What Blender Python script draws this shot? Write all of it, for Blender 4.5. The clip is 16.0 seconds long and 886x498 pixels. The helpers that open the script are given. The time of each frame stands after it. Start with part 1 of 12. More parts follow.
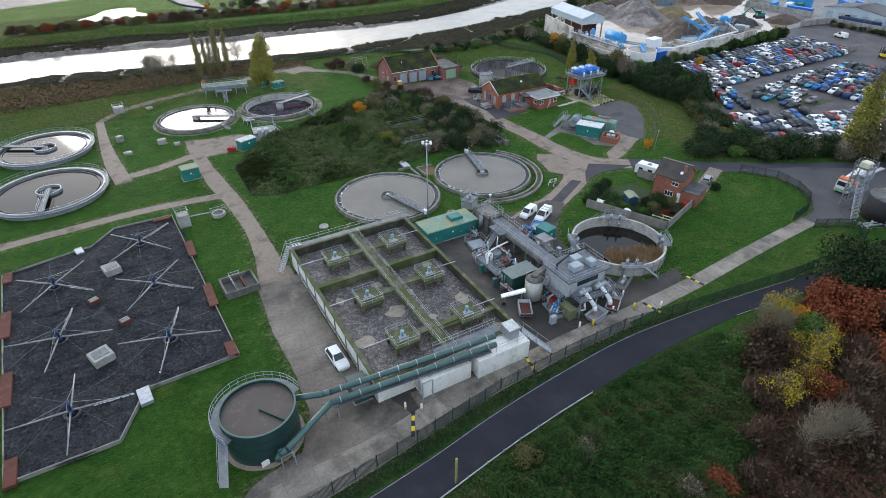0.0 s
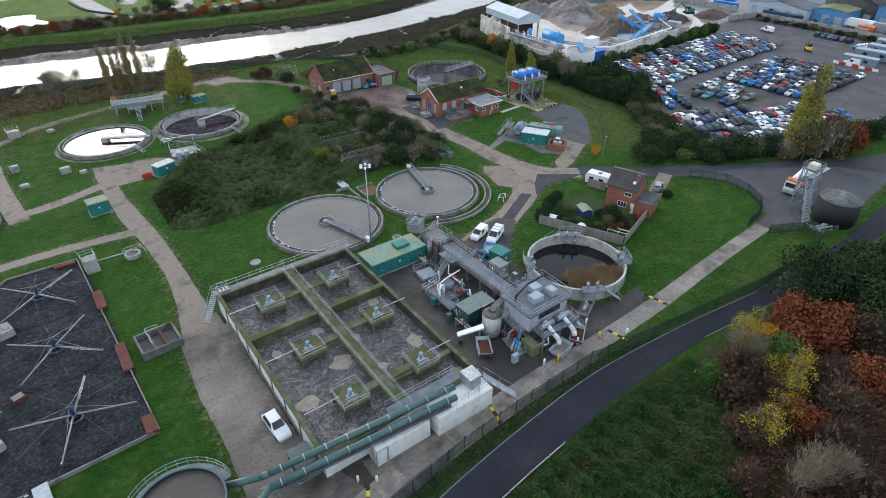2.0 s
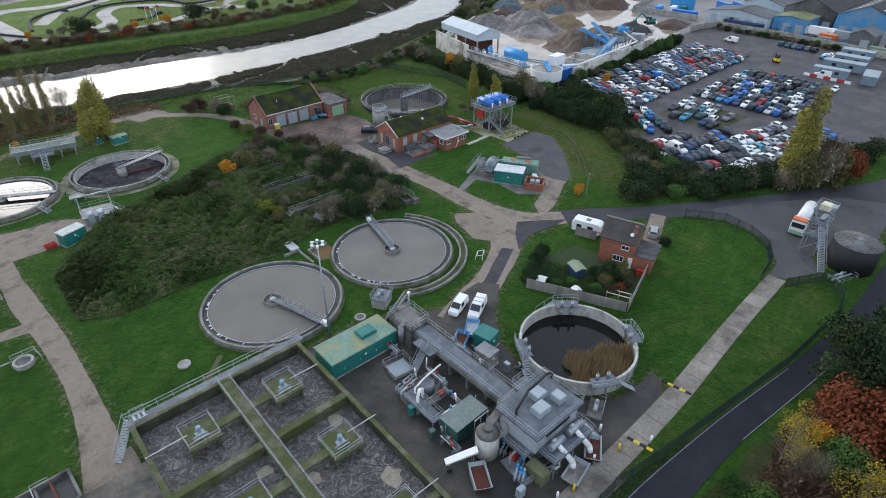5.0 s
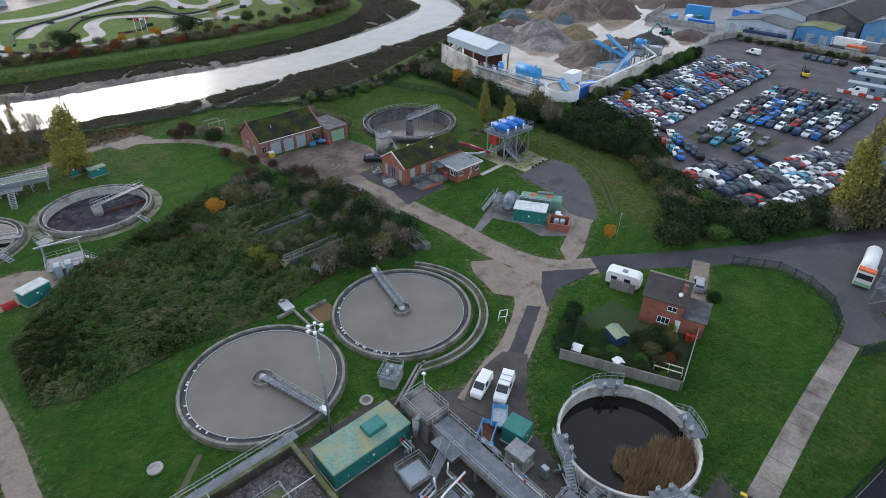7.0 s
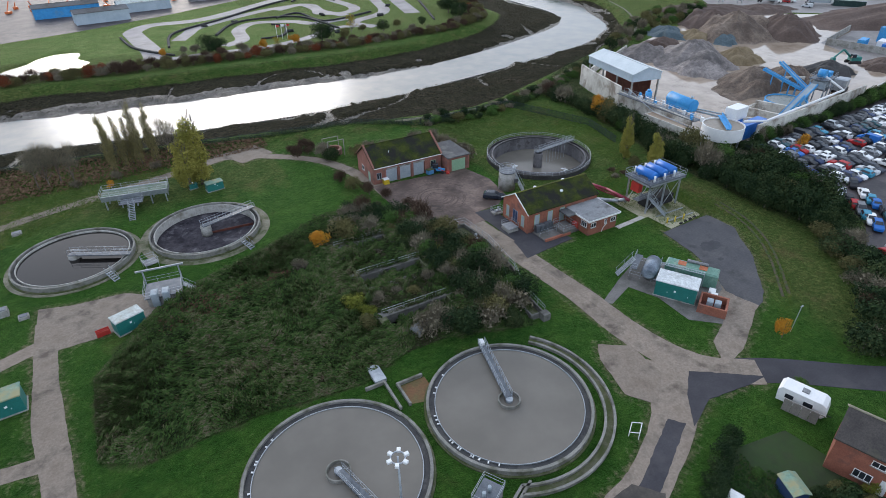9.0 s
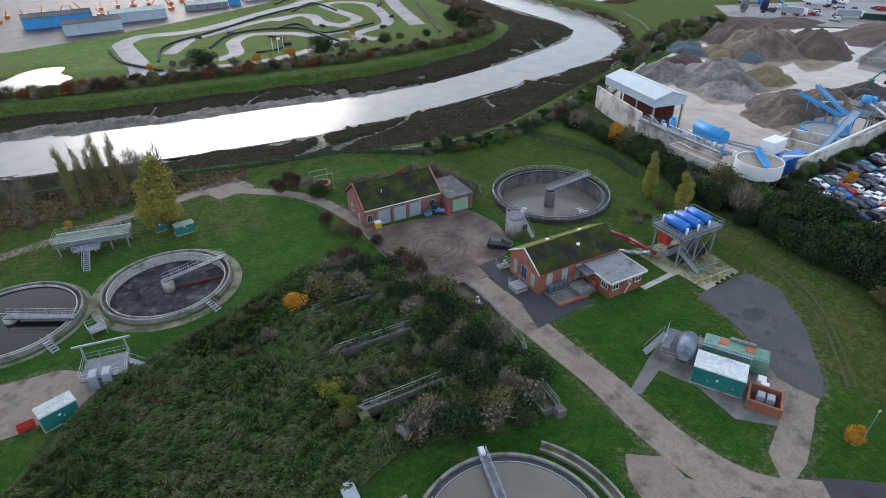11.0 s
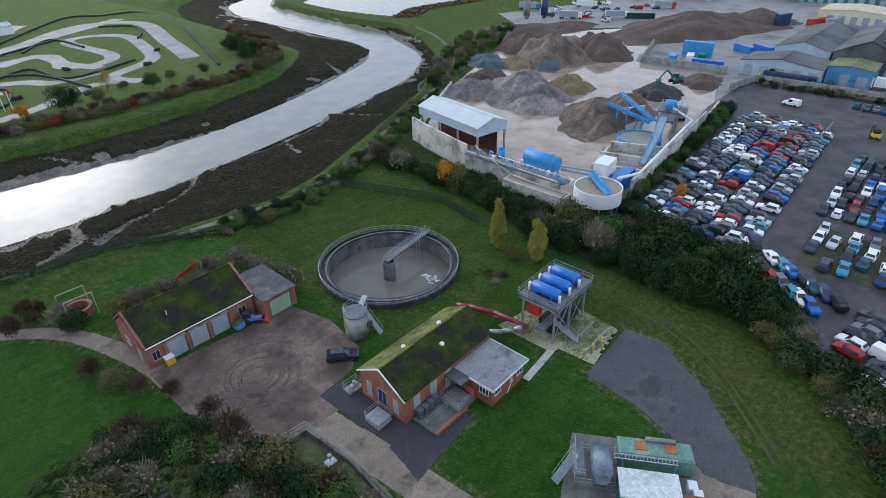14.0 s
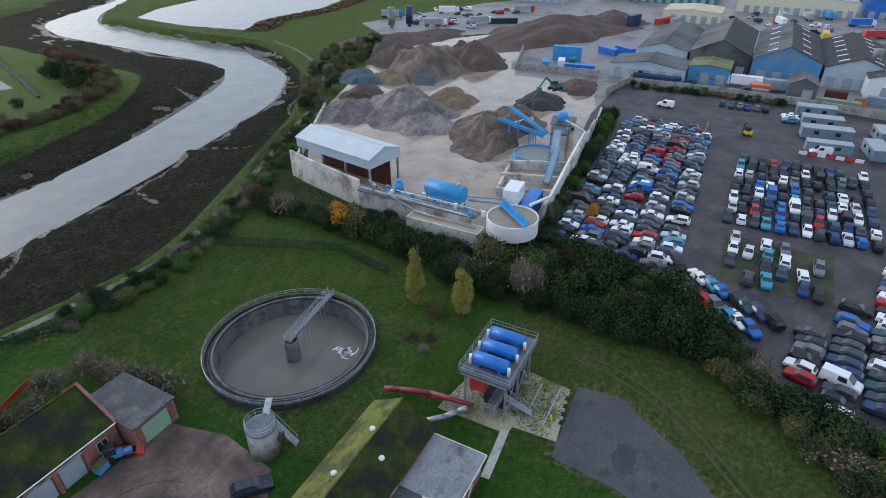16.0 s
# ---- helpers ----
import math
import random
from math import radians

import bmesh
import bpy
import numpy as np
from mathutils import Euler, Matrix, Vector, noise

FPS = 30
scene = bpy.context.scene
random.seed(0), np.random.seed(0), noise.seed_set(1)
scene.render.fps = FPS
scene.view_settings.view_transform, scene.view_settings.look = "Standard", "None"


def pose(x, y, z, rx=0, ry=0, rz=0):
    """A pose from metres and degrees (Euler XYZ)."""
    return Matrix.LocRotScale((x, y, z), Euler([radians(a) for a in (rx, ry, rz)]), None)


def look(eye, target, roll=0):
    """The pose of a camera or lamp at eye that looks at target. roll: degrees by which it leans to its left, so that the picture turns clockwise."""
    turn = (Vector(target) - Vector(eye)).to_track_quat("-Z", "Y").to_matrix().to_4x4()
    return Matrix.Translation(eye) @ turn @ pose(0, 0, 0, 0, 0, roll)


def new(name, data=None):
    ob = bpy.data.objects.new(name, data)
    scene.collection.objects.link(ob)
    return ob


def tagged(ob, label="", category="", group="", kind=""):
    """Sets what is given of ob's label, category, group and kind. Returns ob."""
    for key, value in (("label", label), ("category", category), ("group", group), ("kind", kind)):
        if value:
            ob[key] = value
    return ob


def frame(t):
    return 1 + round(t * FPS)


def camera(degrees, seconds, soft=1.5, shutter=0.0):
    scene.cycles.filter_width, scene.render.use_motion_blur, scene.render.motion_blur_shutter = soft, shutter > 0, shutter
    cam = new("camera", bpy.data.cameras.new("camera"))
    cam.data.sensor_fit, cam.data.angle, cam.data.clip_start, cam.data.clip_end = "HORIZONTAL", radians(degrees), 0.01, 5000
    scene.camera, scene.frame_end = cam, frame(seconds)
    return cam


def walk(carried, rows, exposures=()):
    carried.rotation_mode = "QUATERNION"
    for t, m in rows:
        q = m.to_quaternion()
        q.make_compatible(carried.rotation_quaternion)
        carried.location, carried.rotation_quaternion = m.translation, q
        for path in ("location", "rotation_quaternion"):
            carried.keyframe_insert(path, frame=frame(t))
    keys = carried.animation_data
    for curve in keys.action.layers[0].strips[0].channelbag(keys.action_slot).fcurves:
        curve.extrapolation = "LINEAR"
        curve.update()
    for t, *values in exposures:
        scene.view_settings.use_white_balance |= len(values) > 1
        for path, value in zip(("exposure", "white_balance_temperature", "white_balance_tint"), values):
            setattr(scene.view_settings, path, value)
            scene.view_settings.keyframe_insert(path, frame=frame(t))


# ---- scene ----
cam = camera(75.8, 16.0, soft=0.9)
PATH = [
    (0, (1.183, -0.282, 54.6), (2.02, 1.159, 53.493), 0.0),
    (0.1, (1.419, 0.12, 54.6), (2.275, 1.548, 53.493), 0.05),
    (0.2, (1.655, 0.521, 54.6), (2.56, 1.918, 53.491), 0.18),
    (0.3, (1.89, 0.923, 54.599), (2.851, 2.281, 53.489), 0.32),
    (0.4, (2.126, 1.324, 54.599), (3.11, 2.665, 53.488), 0.38),
    (0.5, (2.362, 1.726, 54.599), (3.352, 3.062, 53.487), 0.4),
    (1, (3.561, 3.762, 54.596), (4.557, 5.091, 53.481), 0.4),
    (1.5, (4.82, 5.873, 54.593), (5.813, 7.202, 53.476), 0.4),
    (2, (6.172, 8.102, 54.589), (7.164, 9.433, 53.473), 0.3),
    (2.5, (7.639, 10.483, 54.586), (8.631, 11.815, 53.471), 0.2),
    (3, (9.223, 13.031, 54.584), (10.214, 14.365, 53.472), 0.2),
    (3.5, (10.911, 15.749, 54.585), (11.912, 17.077, 53.475), 0.4),
    (3.6, (11.267, 16.326, 54.585), (12.314, 17.62, 53.476), 0.44),
    (3.7, (11.624, 16.903, 54.586), (12.704, 18.169, 53.477), 0.47),
    (3.8, (11.98, 17.48, 54.586), (13.075, 18.734, 53.478), 0.49),
    (3.9, (12.337, 18.057, 54.587), (13.44, 19.304, 53.478), 0.5),
    (4, (12.693, 18.634, 54.587), (13.8, 19.877, 53.479), 0.5),
    (4.2, (13.446, 19.852, 54.587), (14.555, 21.094, 53.479), 0.6),
    (6.3, (21.772, 33.317, 54.561), (22.884, 34.569, 53.468), -0.3),
    (6.5, (22.59, 34.632, 54.56), (23.703, 35.88, 53.463), 0.1),
    (7, (24.695, 37.999, 54.557), (25.81, 39.247, 53.463), 0.1),
    (7.5, (26.86, 41.431, 54.555), (27.976, 42.68, 53.462), 0.2),
    (8, (29.085, 44.921, 54.551), (30.202, 46.172, 53.462), 0.1),
    (8.5, (31.369, 48.457, 54.547), (32.461, 49.732, 53.46), -0.1),
    (8.6, (31.837, 49.169, 54.546), (32.864, 50.499, 53.461), -0.29),
    (8.7, (32.304, 49.882, 54.545), (33.216, 51.296, 53.464), -0.62),
    (8.8, (32.772, 50.594, 54.545), (33.618, 52.05, 53.465), -0.8),
    (8.9, (33.239, 51.307, 54.544), (34.058, 52.778, 53.465), -0.87),
    (9, (33.707, 52.019, 54.543), (34.514, 53.498, 53.464), -0.9),
    (9.2, (34.663, 53.447, 54.541), (35.469, 54.934, 53.473), -1.6),
    (11.5, (45.883, 69.896, 54.488), (46.668, 71.397, 53.424), -0.6),
    (12, (48.334, 73.455, 54.485), (49.113, 74.961, 53.425), -0.8),
    (12.2, (49.318, 74.871, 54.485), (50.097, 76.377, 53.425), -0.8),
    (12.3, (49.81, 75.578, 54.485), (50.605, 77.076, 53.425), -0.79),
    (12.4, (50.302, 76.286, 54.485), (51.167, 77.745, 53.425), -0.74),
    (12.5, (50.794, 76.994, 54.485), (51.771, 78.382, 53.427), -0.2),
    (12.6, (51.287, 77.699, 54.485), (52.413, 78.968, 53.426), -0.52),
    (12.7, (51.78, 78.404, 54.486), (52.977, 79.606, 53.427), -0.46),
    (12.8, (52.273, 79.109, 54.486), (53.509, 80.272, 53.427), -0.42),
    (12.9, (52.766, 79.814, 54.487), (54.018, 80.959, 53.428), -0.41),
    (13, (53.259, 80.519, 54.487), (54.52, 81.655, 53.428), -0.4),
    (13.5, (55.733, 84.036, 54.488), (56.994, 85.176, 53.435), -0.7),
    (14, (58.224, 87.546, 54.489), (59.484, 88.693, 53.442), -1.0),
    (14.1, (58.726, 88.246, 54.49), (60.014, 89.362, 53.442), -0.95),
    (14.2, (59.229, 88.947, 54.49), (60.599, 89.957, 53.44), -0.79),
    (14.3, (59.731, 89.647, 54.491), (61.183, 90.532, 53.438), -0.61),
    (14.4, (60.234, 90.348, 54.491), (61.721, 91.171, 53.438), -0.53),
    (14.5, (60.736, 91.048, 54.492), (62.233, 91.853, 53.438), -0.5),
    (15, (63.267, 94.545, 54.493), (64.773, 95.337, 53.443), -0.6),
    (15.5, (65.805, 98.04, 54.495), (67.312, 98.836, 53.448), -0.6),
    (16, (68.347, 101.535, 54.495), (69.851, 102.342, 53.454), -0.4),
]
walk(cam, [(t, look(eye, target, roll)) for t, eye, target, roll in PATH],
     exposures=((0, 0.93, 6520, 11), (4, 0.86, 6520, 11), (7, 0.74, 6480, 12), (12, 0.74, 6300, 13), (16, 0.5, 6180, 12)))

# ---- world and light: an overcast late-autumn afternoon ----
SUN_ELEV, SUN_AZ = radians(12), radians(6)      # azimuth from +y towards +x
world = bpy.data.worlds.new("overcast_sky")
scene.world = world
world.use_nodes = True
wn = world.node_tree
wn.nodes.clear()
sky = wn.nodes.new("ShaderNodeTexSky")
sky.sky_type = "NISHITA"
sky.sun_disc = False
sky.sun_elevation, sky.sun_rotation = SUN_ELEV, SUN_AZ
sky.air_density, sky.dust_density, sky.ozone_density = 1.0, 2.2, 1.5
flat = wn.nodes.new("ShaderNodeHueSaturation")
flat.inputs["Saturation"].default_value = 0.6
bg = wn.nodes.new("ShaderNodeBackground")
bg.inputs["Strength"].default_value = 0.15
wout = wn.nodes.new("ShaderNodeOutputWorld")
cloud = wn.nodes.new("ShaderNodeMix")           # an even cloud layer veils most of the sky
cloud.data_type = "RGBA"
cloud.inputs[0].default_value = 0.6
cloud.inputs[7].default_value = (4.75, 5.55, 6.7, 1)
wn.links.new(sky.outputs[0], flat.inputs["Color"])
wn.links.new(flat.outputs[0], cloud.inputs[6])
wn.links.new(cloud.outputs[2], bg.inputs["Color"])
wn.links.new(bg.outputs[0], wout.inputs["Surface"])
sun_data = bpy.data.lights.new("sun", "SUN")
sun_data.energy, sun_data.angle, sun_data.color = 0.55, radians(26), (1.0, 0.98, 0.95)
sun = new("sun", sun_data)
sun.matrix_world = look((math.sin(SUN_AZ) * 300, math.cos(SUN_AZ) * 300, 300 * math.tan(SUN_ELEV)), (0, 0, 0))

# ---- builders ----
RNG = random.Random(7)


def catmull(pts, n=6, closed=False):
    """A smooth line through pts."""
    out, k = [], len(pts)
    for i in range(k if closed else k - 1):
        p = [Vector(pts[j % k] if closed else pts[min(max(j, 0), k - 1)]) for j in (i - 1, i, i + 1, i + 2)]
        for s in range(n):
            t = s / n
            out.append(0.5 * (2 * p[1] + (p[2] - p[0]) * t + (2 * p[0] - 5 * p[1] + 4 * p[2] - p[3]) * t * t
                              + (3 * p[1] - p[0] - 3 * p[2] + p[3]) * t ** 3))
    if not closed:
        out.append(Vector(pts[-1]))
    return out


class Geo:
    """Collects faces of one mesh."""

    def __init__(self):
        self.v, self.f, self.s = [], [], []

    def add(self, verts, faces, smooth=False, m=None):
        o = len(self.v)
        self.v += [tuple(m @ Vector(p)) for p in verts] if m else [tuple(p) for p in verts]
        self.f += [tuple(o + i for i in f) for f in faces]
        self.s += [smooth] * len(faces)
        return self

    def box(self, x0, x1, y0, y1, z0, z1, c=0.0, m=None):
        """A box; c chamfers the top edges."""
        if c <= 0:
            v = [(x0, y0, z0), (x1, y0, z0), (x1, y1, z0), (x0, y1, z0), (x0, y0, z1), (x1, y0, z1), (x1, y1, z1), (x0, y1, z1)]
            f = [(3, 2, 1, 0), (4, 5, 6, 7), (0, 1, 5, 4), (1, 2, 6, 5), (2, 3, 7, 6), (3, 0, 4, 7)]
        else:
            zc = z1 - c
            v = [(x0, y0, z0), (x1, y0, z0), (x1, y1, z0), (x0, y1, z0), (x0, y0, zc), (x1, y0, zc), (x1, y1, zc), (x0, y1, zc),
                 (x0 + c, y0 + c, z1), (x1 - c, y0 + c, z1), (x1 - c, y1 - c, z1), (x0 + c, y1 - c, z1)]
            f = [(3, 2, 1, 0), (8, 9, 10, 11)]
            for i in range(4):
                j = (i + 1) % 4
                f += [(i, j, 4 + j, 4 + i), (4 + i, 4 + j, 8 + j, 8 + i)]
        return self.add(v, f, False, m)

    def rod(self, a, b, r, n=6, r2=None, caps=True):
        """A round bar from a to b."""
        a, b = Vector(a), Vector(b)
        d = (b - a).normalized()
        u = d.orthogonal().normalized()
        w = d.cross(u)
        r2 = r if r2 is None else r2
        v, f = [], []
        for k in range(n):
            t = 2 * math.pi * k / n
            e = u * math.cos(t) + w * math.sin(t)
            v += [a + e * r, b + e * r2]
        for k in range(n):
            j = (k + 1) % n
            f.append((2 * k, 2 * j, 2 * j + 1, 2 * k + 1))
        self.add(v, f, n > 6)
        if caps:
            o = len(self.v) - 2 * n
            self.f += [tuple(o + 2 * k for k in reversed(range(n))), tuple(o + 2 * k + 1 for k in range(n))]
            self.s += [False, False]
        return self

    def pipe(self, pts, r, n=8):
        for a, b in zip(pts, pts[1:]):
            self.rod(a, b, r, n)
        return self

    def ring(self, c, r0, r1, z0, z1, n=64, a0=0.0, a1=360.0):
        """An upright ring wall between radii r0 < r1."""
        full = a1 - a0 >= 360
        k = n if full else n + 1
        v, f = [], []
        for i in range(k):
            t = radians(a0 + (a1 - a0) * i / n)
            s, q = math.sin(t), math.cos(t)
            v += [(c[0] + q * r, c[1] + s * r, z) for r, z in ((r0, z0), (r1, z0), (r1, z1), (r0, z1))]
        for i in range(n):
            j = (i + 1) % k
            for e in range(4):
                g = (e + 1) % 4
                f.append((4 * i + e, 4 * j + e, 4 * j + g, 4 * i + g))
        if not full:
            f += [(0, 1, 2, 3), tuple(4 * n + e for e in (3, 2, 1, 0))]
        return self.add(v, f, False)

    def disc(self, c, r, z, n=64, r_in=0.0):
        if r_in:
            v = [(c[0] + q * math.cos(2 * math.pi * i / n), c[1] + q * math.sin(2 * math.pi * i / n), z) for i in range(n) for q in (r_in, r)]
            return self.add(v, [(2 * i, 2 * i + 1, 2 * ((i + 1) % n) + 1, 2 * ((i + 1) % n)) for i in range(n)])
        return self.add([(c[0] + r * math.cos(2 * math.pi * i / n), c[1] + r * math.sin(2 * math.pi * i / n), z) for i in range(n)], [tuple(range(n))])

    def drum(self, c, r, z0, z1, n=32, r2=None):
        return self.rod((c[0], c[1], z0), (c[0], c[1], z1), r, n, r2)

    def prism(self, prof, y0, y1, axis="y", m=None):
        """A closed profile pushed along an axis; prof is (x, z) for y, (y, z) for x, (x, y) for z."""
        n = len(prof)
        put = {"y": lambda p, q: (p[0], q, p[1]), "x": lambda p, q: (q, p[0], p[1]), "z": lambda p, q: (p[0], p[1], q)}[axis]
        v = [put(p, y0) for p in prof] + [put(p, y1) for p in prof]
        f = [tuple(range(n)), tuple(range(2 * n - 1, n - 1, -1))] + [(i, n + i, n + (i + 1) % n, (i + 1) % n) for i in range(n)]
        return self.add(v, f, False, m)

    def mesh(self, name):
        me = bpy.data.meshes.new(name)
        me.from_pydata(self.v, [], self.f)
        me.polygons.foreach_set("use_smooth", self.s)
        bm = bmesh.new()
        bm.from_mesh(me)
        bmesh.ops.recalc_face_normals(bm, faces=bm.faces)
        bm.to_mesh(me)
        bm.free()
        return me

    def raw(self, name):
        me = bpy.data.meshes.new(name)
        me.from_pydata(self.v, [], self.f)
        me.polygons.foreach_set("use_smooth", self.s)
        me.update()
        return me


def thing(name, label, category, at=(0, 0, 0), rz=0.0, group="", kind=""):
    ob = new(name)
    ob.empty_display_size = 0.2
    ob.matrix_basis = pose(*at, 0, 0, rz)
    return tagged(ob, label, category, group, kind)


def part(name, geo, material, parent=None, label="", raw=False):
    """One mesh object under a thing or part."""
    me = geo if isinstance(geo, bpy.types.Mesh) else (geo.raw(name) if raw else geo.mesh(name))
    if not me.materials:
        me.materials.append(material)
    ob = new(name, me)
    if parent:
        ob.parent = parent
    if label:
        ob["label"] = label
    return ob


def structure(name, geo, material, label="", raw=False):
    return tagged(part(name, geo, material, None, label, raw), kind="structure")


def solo(name, geo, material, label, category, group="", kind="", raw=False):
    return tagged(part(name, geo, material, None, "", raw), label, category, group, kind)


def sheet(geo, pts, z, depth=0.12):
    """A flat slab with outline pts, top at z."""
    n = len(pts)
    v = [(p[0], p[1], z) for p in pts] + [(p[0], p[1], z - depth) for p in pts]
    return geo.add(v, [tuple(range(n))] + [(i, (i + 1) % n, n + (i + 1) % n, n + i) for i in range(n)])


def band(geo, pts, width, z, n=6, depth=0.12):
    """A strip of road along pts; width one number or one per point."""
    w = [width] * len(pts) if isinstance(width, (int, float)) else width
    line = catmull([(p[0], p[1], q) for p, q in zip(pts, w)], n)
    left, right = [], []
    for i, p in enumerate(line):
        a, b = line[max(i - 1, 0)], line[min(i + 1, len(line) - 1)]
        d = Vector((b[0] - a[0], b[1] - a[1])).normalized()
        left.append((p[0] - d[1] * p[2] / 2, p[1] + d[0] * p[2] / 2))
        right.append((p[0] + d[1] * p[2] / 2, p[1] - d[0] * p[2] / 2))
    k = len(line)
    v = [(*p, z) for p in left] + [(*p, z) for p in right] + [(*p, z - depth) for p in left] + [(*p, z - depth) for p in right]
    f = [(i, k + i, k + i + 1, i + 1) for i in range(k - 1)]
    f += [(i, i + 1, 2 * k + i + 1, 2 * k + i) for i in range(k - 1)] + [(k + i + 1, k + i, 3 * k + i, 3 * k + i + 1) for i in range(k - 1)]
    return geo.add(v, f)


ROADS = []


def ragged(pts, step, amount, seed):
    """The closed outline cut into short lengths, each corner nudged: a worn edge."""
    rg, out = random.Random(seed), []
    for a, b in zip(pts, pts[1:] + pts[:1]):
        n = max(1, round(math.hypot(b[0] - a[0], b[1] - a[1]) / step))
        for i in range(n):
            j = amount * (0.5 if i == 0 else 1)
            out.append((a[0] + (b[0] - a[0]) * i / n + rg.uniform(-j, j), a[1] + (b[1] - a[1]) * i / n + rg.uniform(-j, j)))
    return out


def pad(pts, z, amount=0.07, step=0.7, worn=True):
    out = ragged([tuple(p) for p in pts], step, amount, len(pts) + int(pts[0][0]))
    if worn:
        ROADS.append(list(pts))
    return sheet(Geo(), out, z)


def road(pts, width, z, amount=0.06, worn=True):
    """A road along pts with uneven edges."""
    w = [width] * len(pts) if isinstance(width, (int, float)) else width
    line = catmull([(p[0], p[1], q) for p, q in zip(pts, w)], 8)
    rg, left, right = random.Random(int(pts[0][0] * 10)), [], []
    dense = []
    for a, b in zip(line, line[1:]):
        n = max(1, round((b - a).length / 0.9))
        dense += [a.lerp(b, i / n) for i in range(n)]
    dense.append(line[-1])
    for i, p in enumerate(dense):
        a, b = dense[max(i - 1, 0)], dense[min(i + 1, len(dense) - 1)]
        d = Vector((b[0] - a[0], b[1] - a[1])).normalized()
        for side, s in ((left, 1), (right, -1)):
            h = p[2] / 2 + rg.uniform(-amount, amount)
            side.append((p[0] - s * d[1] * h, p[1] + s * d[0] * h))
    if worn:
        ROADS.append(left[::3] + right[::-3])
    k = len(dense)
    v = [(*p, z) for p in left] + [(*p, z) for p in right] + [(*p, z - 0.12) for p in left] + [(*p, z - 0.12) for p in right]
    f = [(i, k + i, k + i + 1, i + 1) for i in range(k - 1)]
    f += [(i, i + 1, 2 * k + i + 1, 2 * k + i) for i in range(k - 1)] + [(k + i + 1, k + i, 3 * k + i, 3 * k + i + 1) for i in range(k - 1)]
    return Geo().add(v, f)


def railing(parent, pts, z=0.0, h=1.1, step=1.8, closed=False, mesh_cache={}):
    """A handrail of two bars along pts with its own posts."""
    pts = [Vector((p[0], p[1], p[2] if len(p) > 2 else z)) for p in pts]
    if closed:
        pts.append(pts[0])
    g = Geo()
    for a, b in zip(pts, pts[1:]):
        for q in (h, h * 0.52):
            g.rod(a + Vector((0, 0, q)), b + Vector((0, 0, q)), 0.028, 5, caps=False)
    part("handrail", g, GALV, parent)
    if "post" not in mesh_cache:
        mesh_cache["post"] = Geo().rod((0, 0, 0), (0, 0, 1.0), 0.032, 5).mesh("rail_post")
        mesh_cache["post"].materials.append(GALV)
    for a, b in zip(pts, pts[1:]):
        n = max(1, round((b - a).length / step))
        for i in range(n + (0 if closed or b is not pts[-1] else 1)):
            p = part("rail_post", mesh_cache["post"], GALV, parent)
            p.matrix_basis = Matrix.Translation(a.lerp(b, i / n)) @ Matrix.Diagonal((1, 1, h, 1))


def arc(c, r, a0, a1, n, z=0.0):
    return [(c[0] + r * math.cos(radians(a0 + (a1 - a0) * i / n)), c[1] + r * math.sin(radians(a0 + (a1 - a0) * i / n)), z) for i in range(n + 1)]


def stair(geo, a, b, width):
    """An open metal stair: strings and treads from foot a to head b."""
    a, b = Vector(a), Vector(b)
    d = Vector((b.x - a.x, b.y - a.y, 0)).normalized()
    s = Vector((-d.y, d.x, 0)) * width / 2
    for e in (s, -s):
        geo.rod(a + e, b + e, 0.07, 4)
        geo.rod(a + e + Vector((0, 0, 1)), b + e + Vector((0, 0, 1)), 0.03, 4)
        for q in (0.05, 0.5, 0.95):
            p = a.lerp(b, q) + e
            geo.rod(p, p + Vector((0, 0, 1)), 0.03, 4)
    n = max(3, round((b.z - a.z) / 0.2))
    for i in range(n):
        p = a.lerp(b, (i + 0.5) / n)
        geo.box(-0.13, 0.13, -width / 2, width / 2, -0.03, 0.02, m=Matrix.Translation(p) @ Matrix.Rotation(math.atan2(d.y, d.x), 4, "Z"))
    return geo

# ---- materials ----
def nodes_of(name):
    m = bpy.data.materials.new(name)
    m.use_nodes = True
    t = m.node_tree
    return m, t, t.nodes["Principled BSDF"], t.nodes.new("ShaderNodeNewGeometry")


def noise_at(t, geo, scale, detail=4.0, rough=0.6, stretch=None):
    n = t.nodes.new("ShaderNodeTexNoise")
    n.inputs["Scale"].default_value, n.inputs["Detail"].default_value, n.inputs["Roughness"].default_value = scale, detail, rough
    if stretch:
        mp = t.nodes.new("ShaderNodeMapping")
        mp.inputs["Scale"].default_value = stretch
        t.links.new(geo.outputs["Position"], mp.inputs["Vector"])
        t.links.new(mp.outputs[0], n.inputs["Vector"])
    else:
        t.links.new(geo.outputs["Position"], n.inputs["Vector"])
    return n.outputs["Fac"]


def span(t, sock, lo, hi, a=0.0, b=1.0):
    r = t.nodes.new("ShaderNodeMapRange")
    r.inputs["From Min"].default_value, r.inputs["From Max"].default_value = lo, hi
    r.inputs["To Min"].default_value, r.inputs["To Max"].default_value = a, b
    t.links.new(sock, r.inputs["Value"])
    return r.outputs[0]


def blend(t, fac, a, b, kind="MIX"):
    x = t.nodes.new("ShaderNodeMix")
    x.data_type, x.blend_type = "RGBA", kind
    for sock, val in ((x.inputs[0], fac), (x.inputs[6], a), (x.inputs[7], b)):
        if isinstance(val, bpy.types.NodeSocket):
            t.links.new(val, sock)
        elif isinstance(val, (int, float)):
            sock.default_value = val
        else:
            sock.default_value = (*val, 1)
    return x.outputs[2]


def grey(v):
    return (v, v, v)


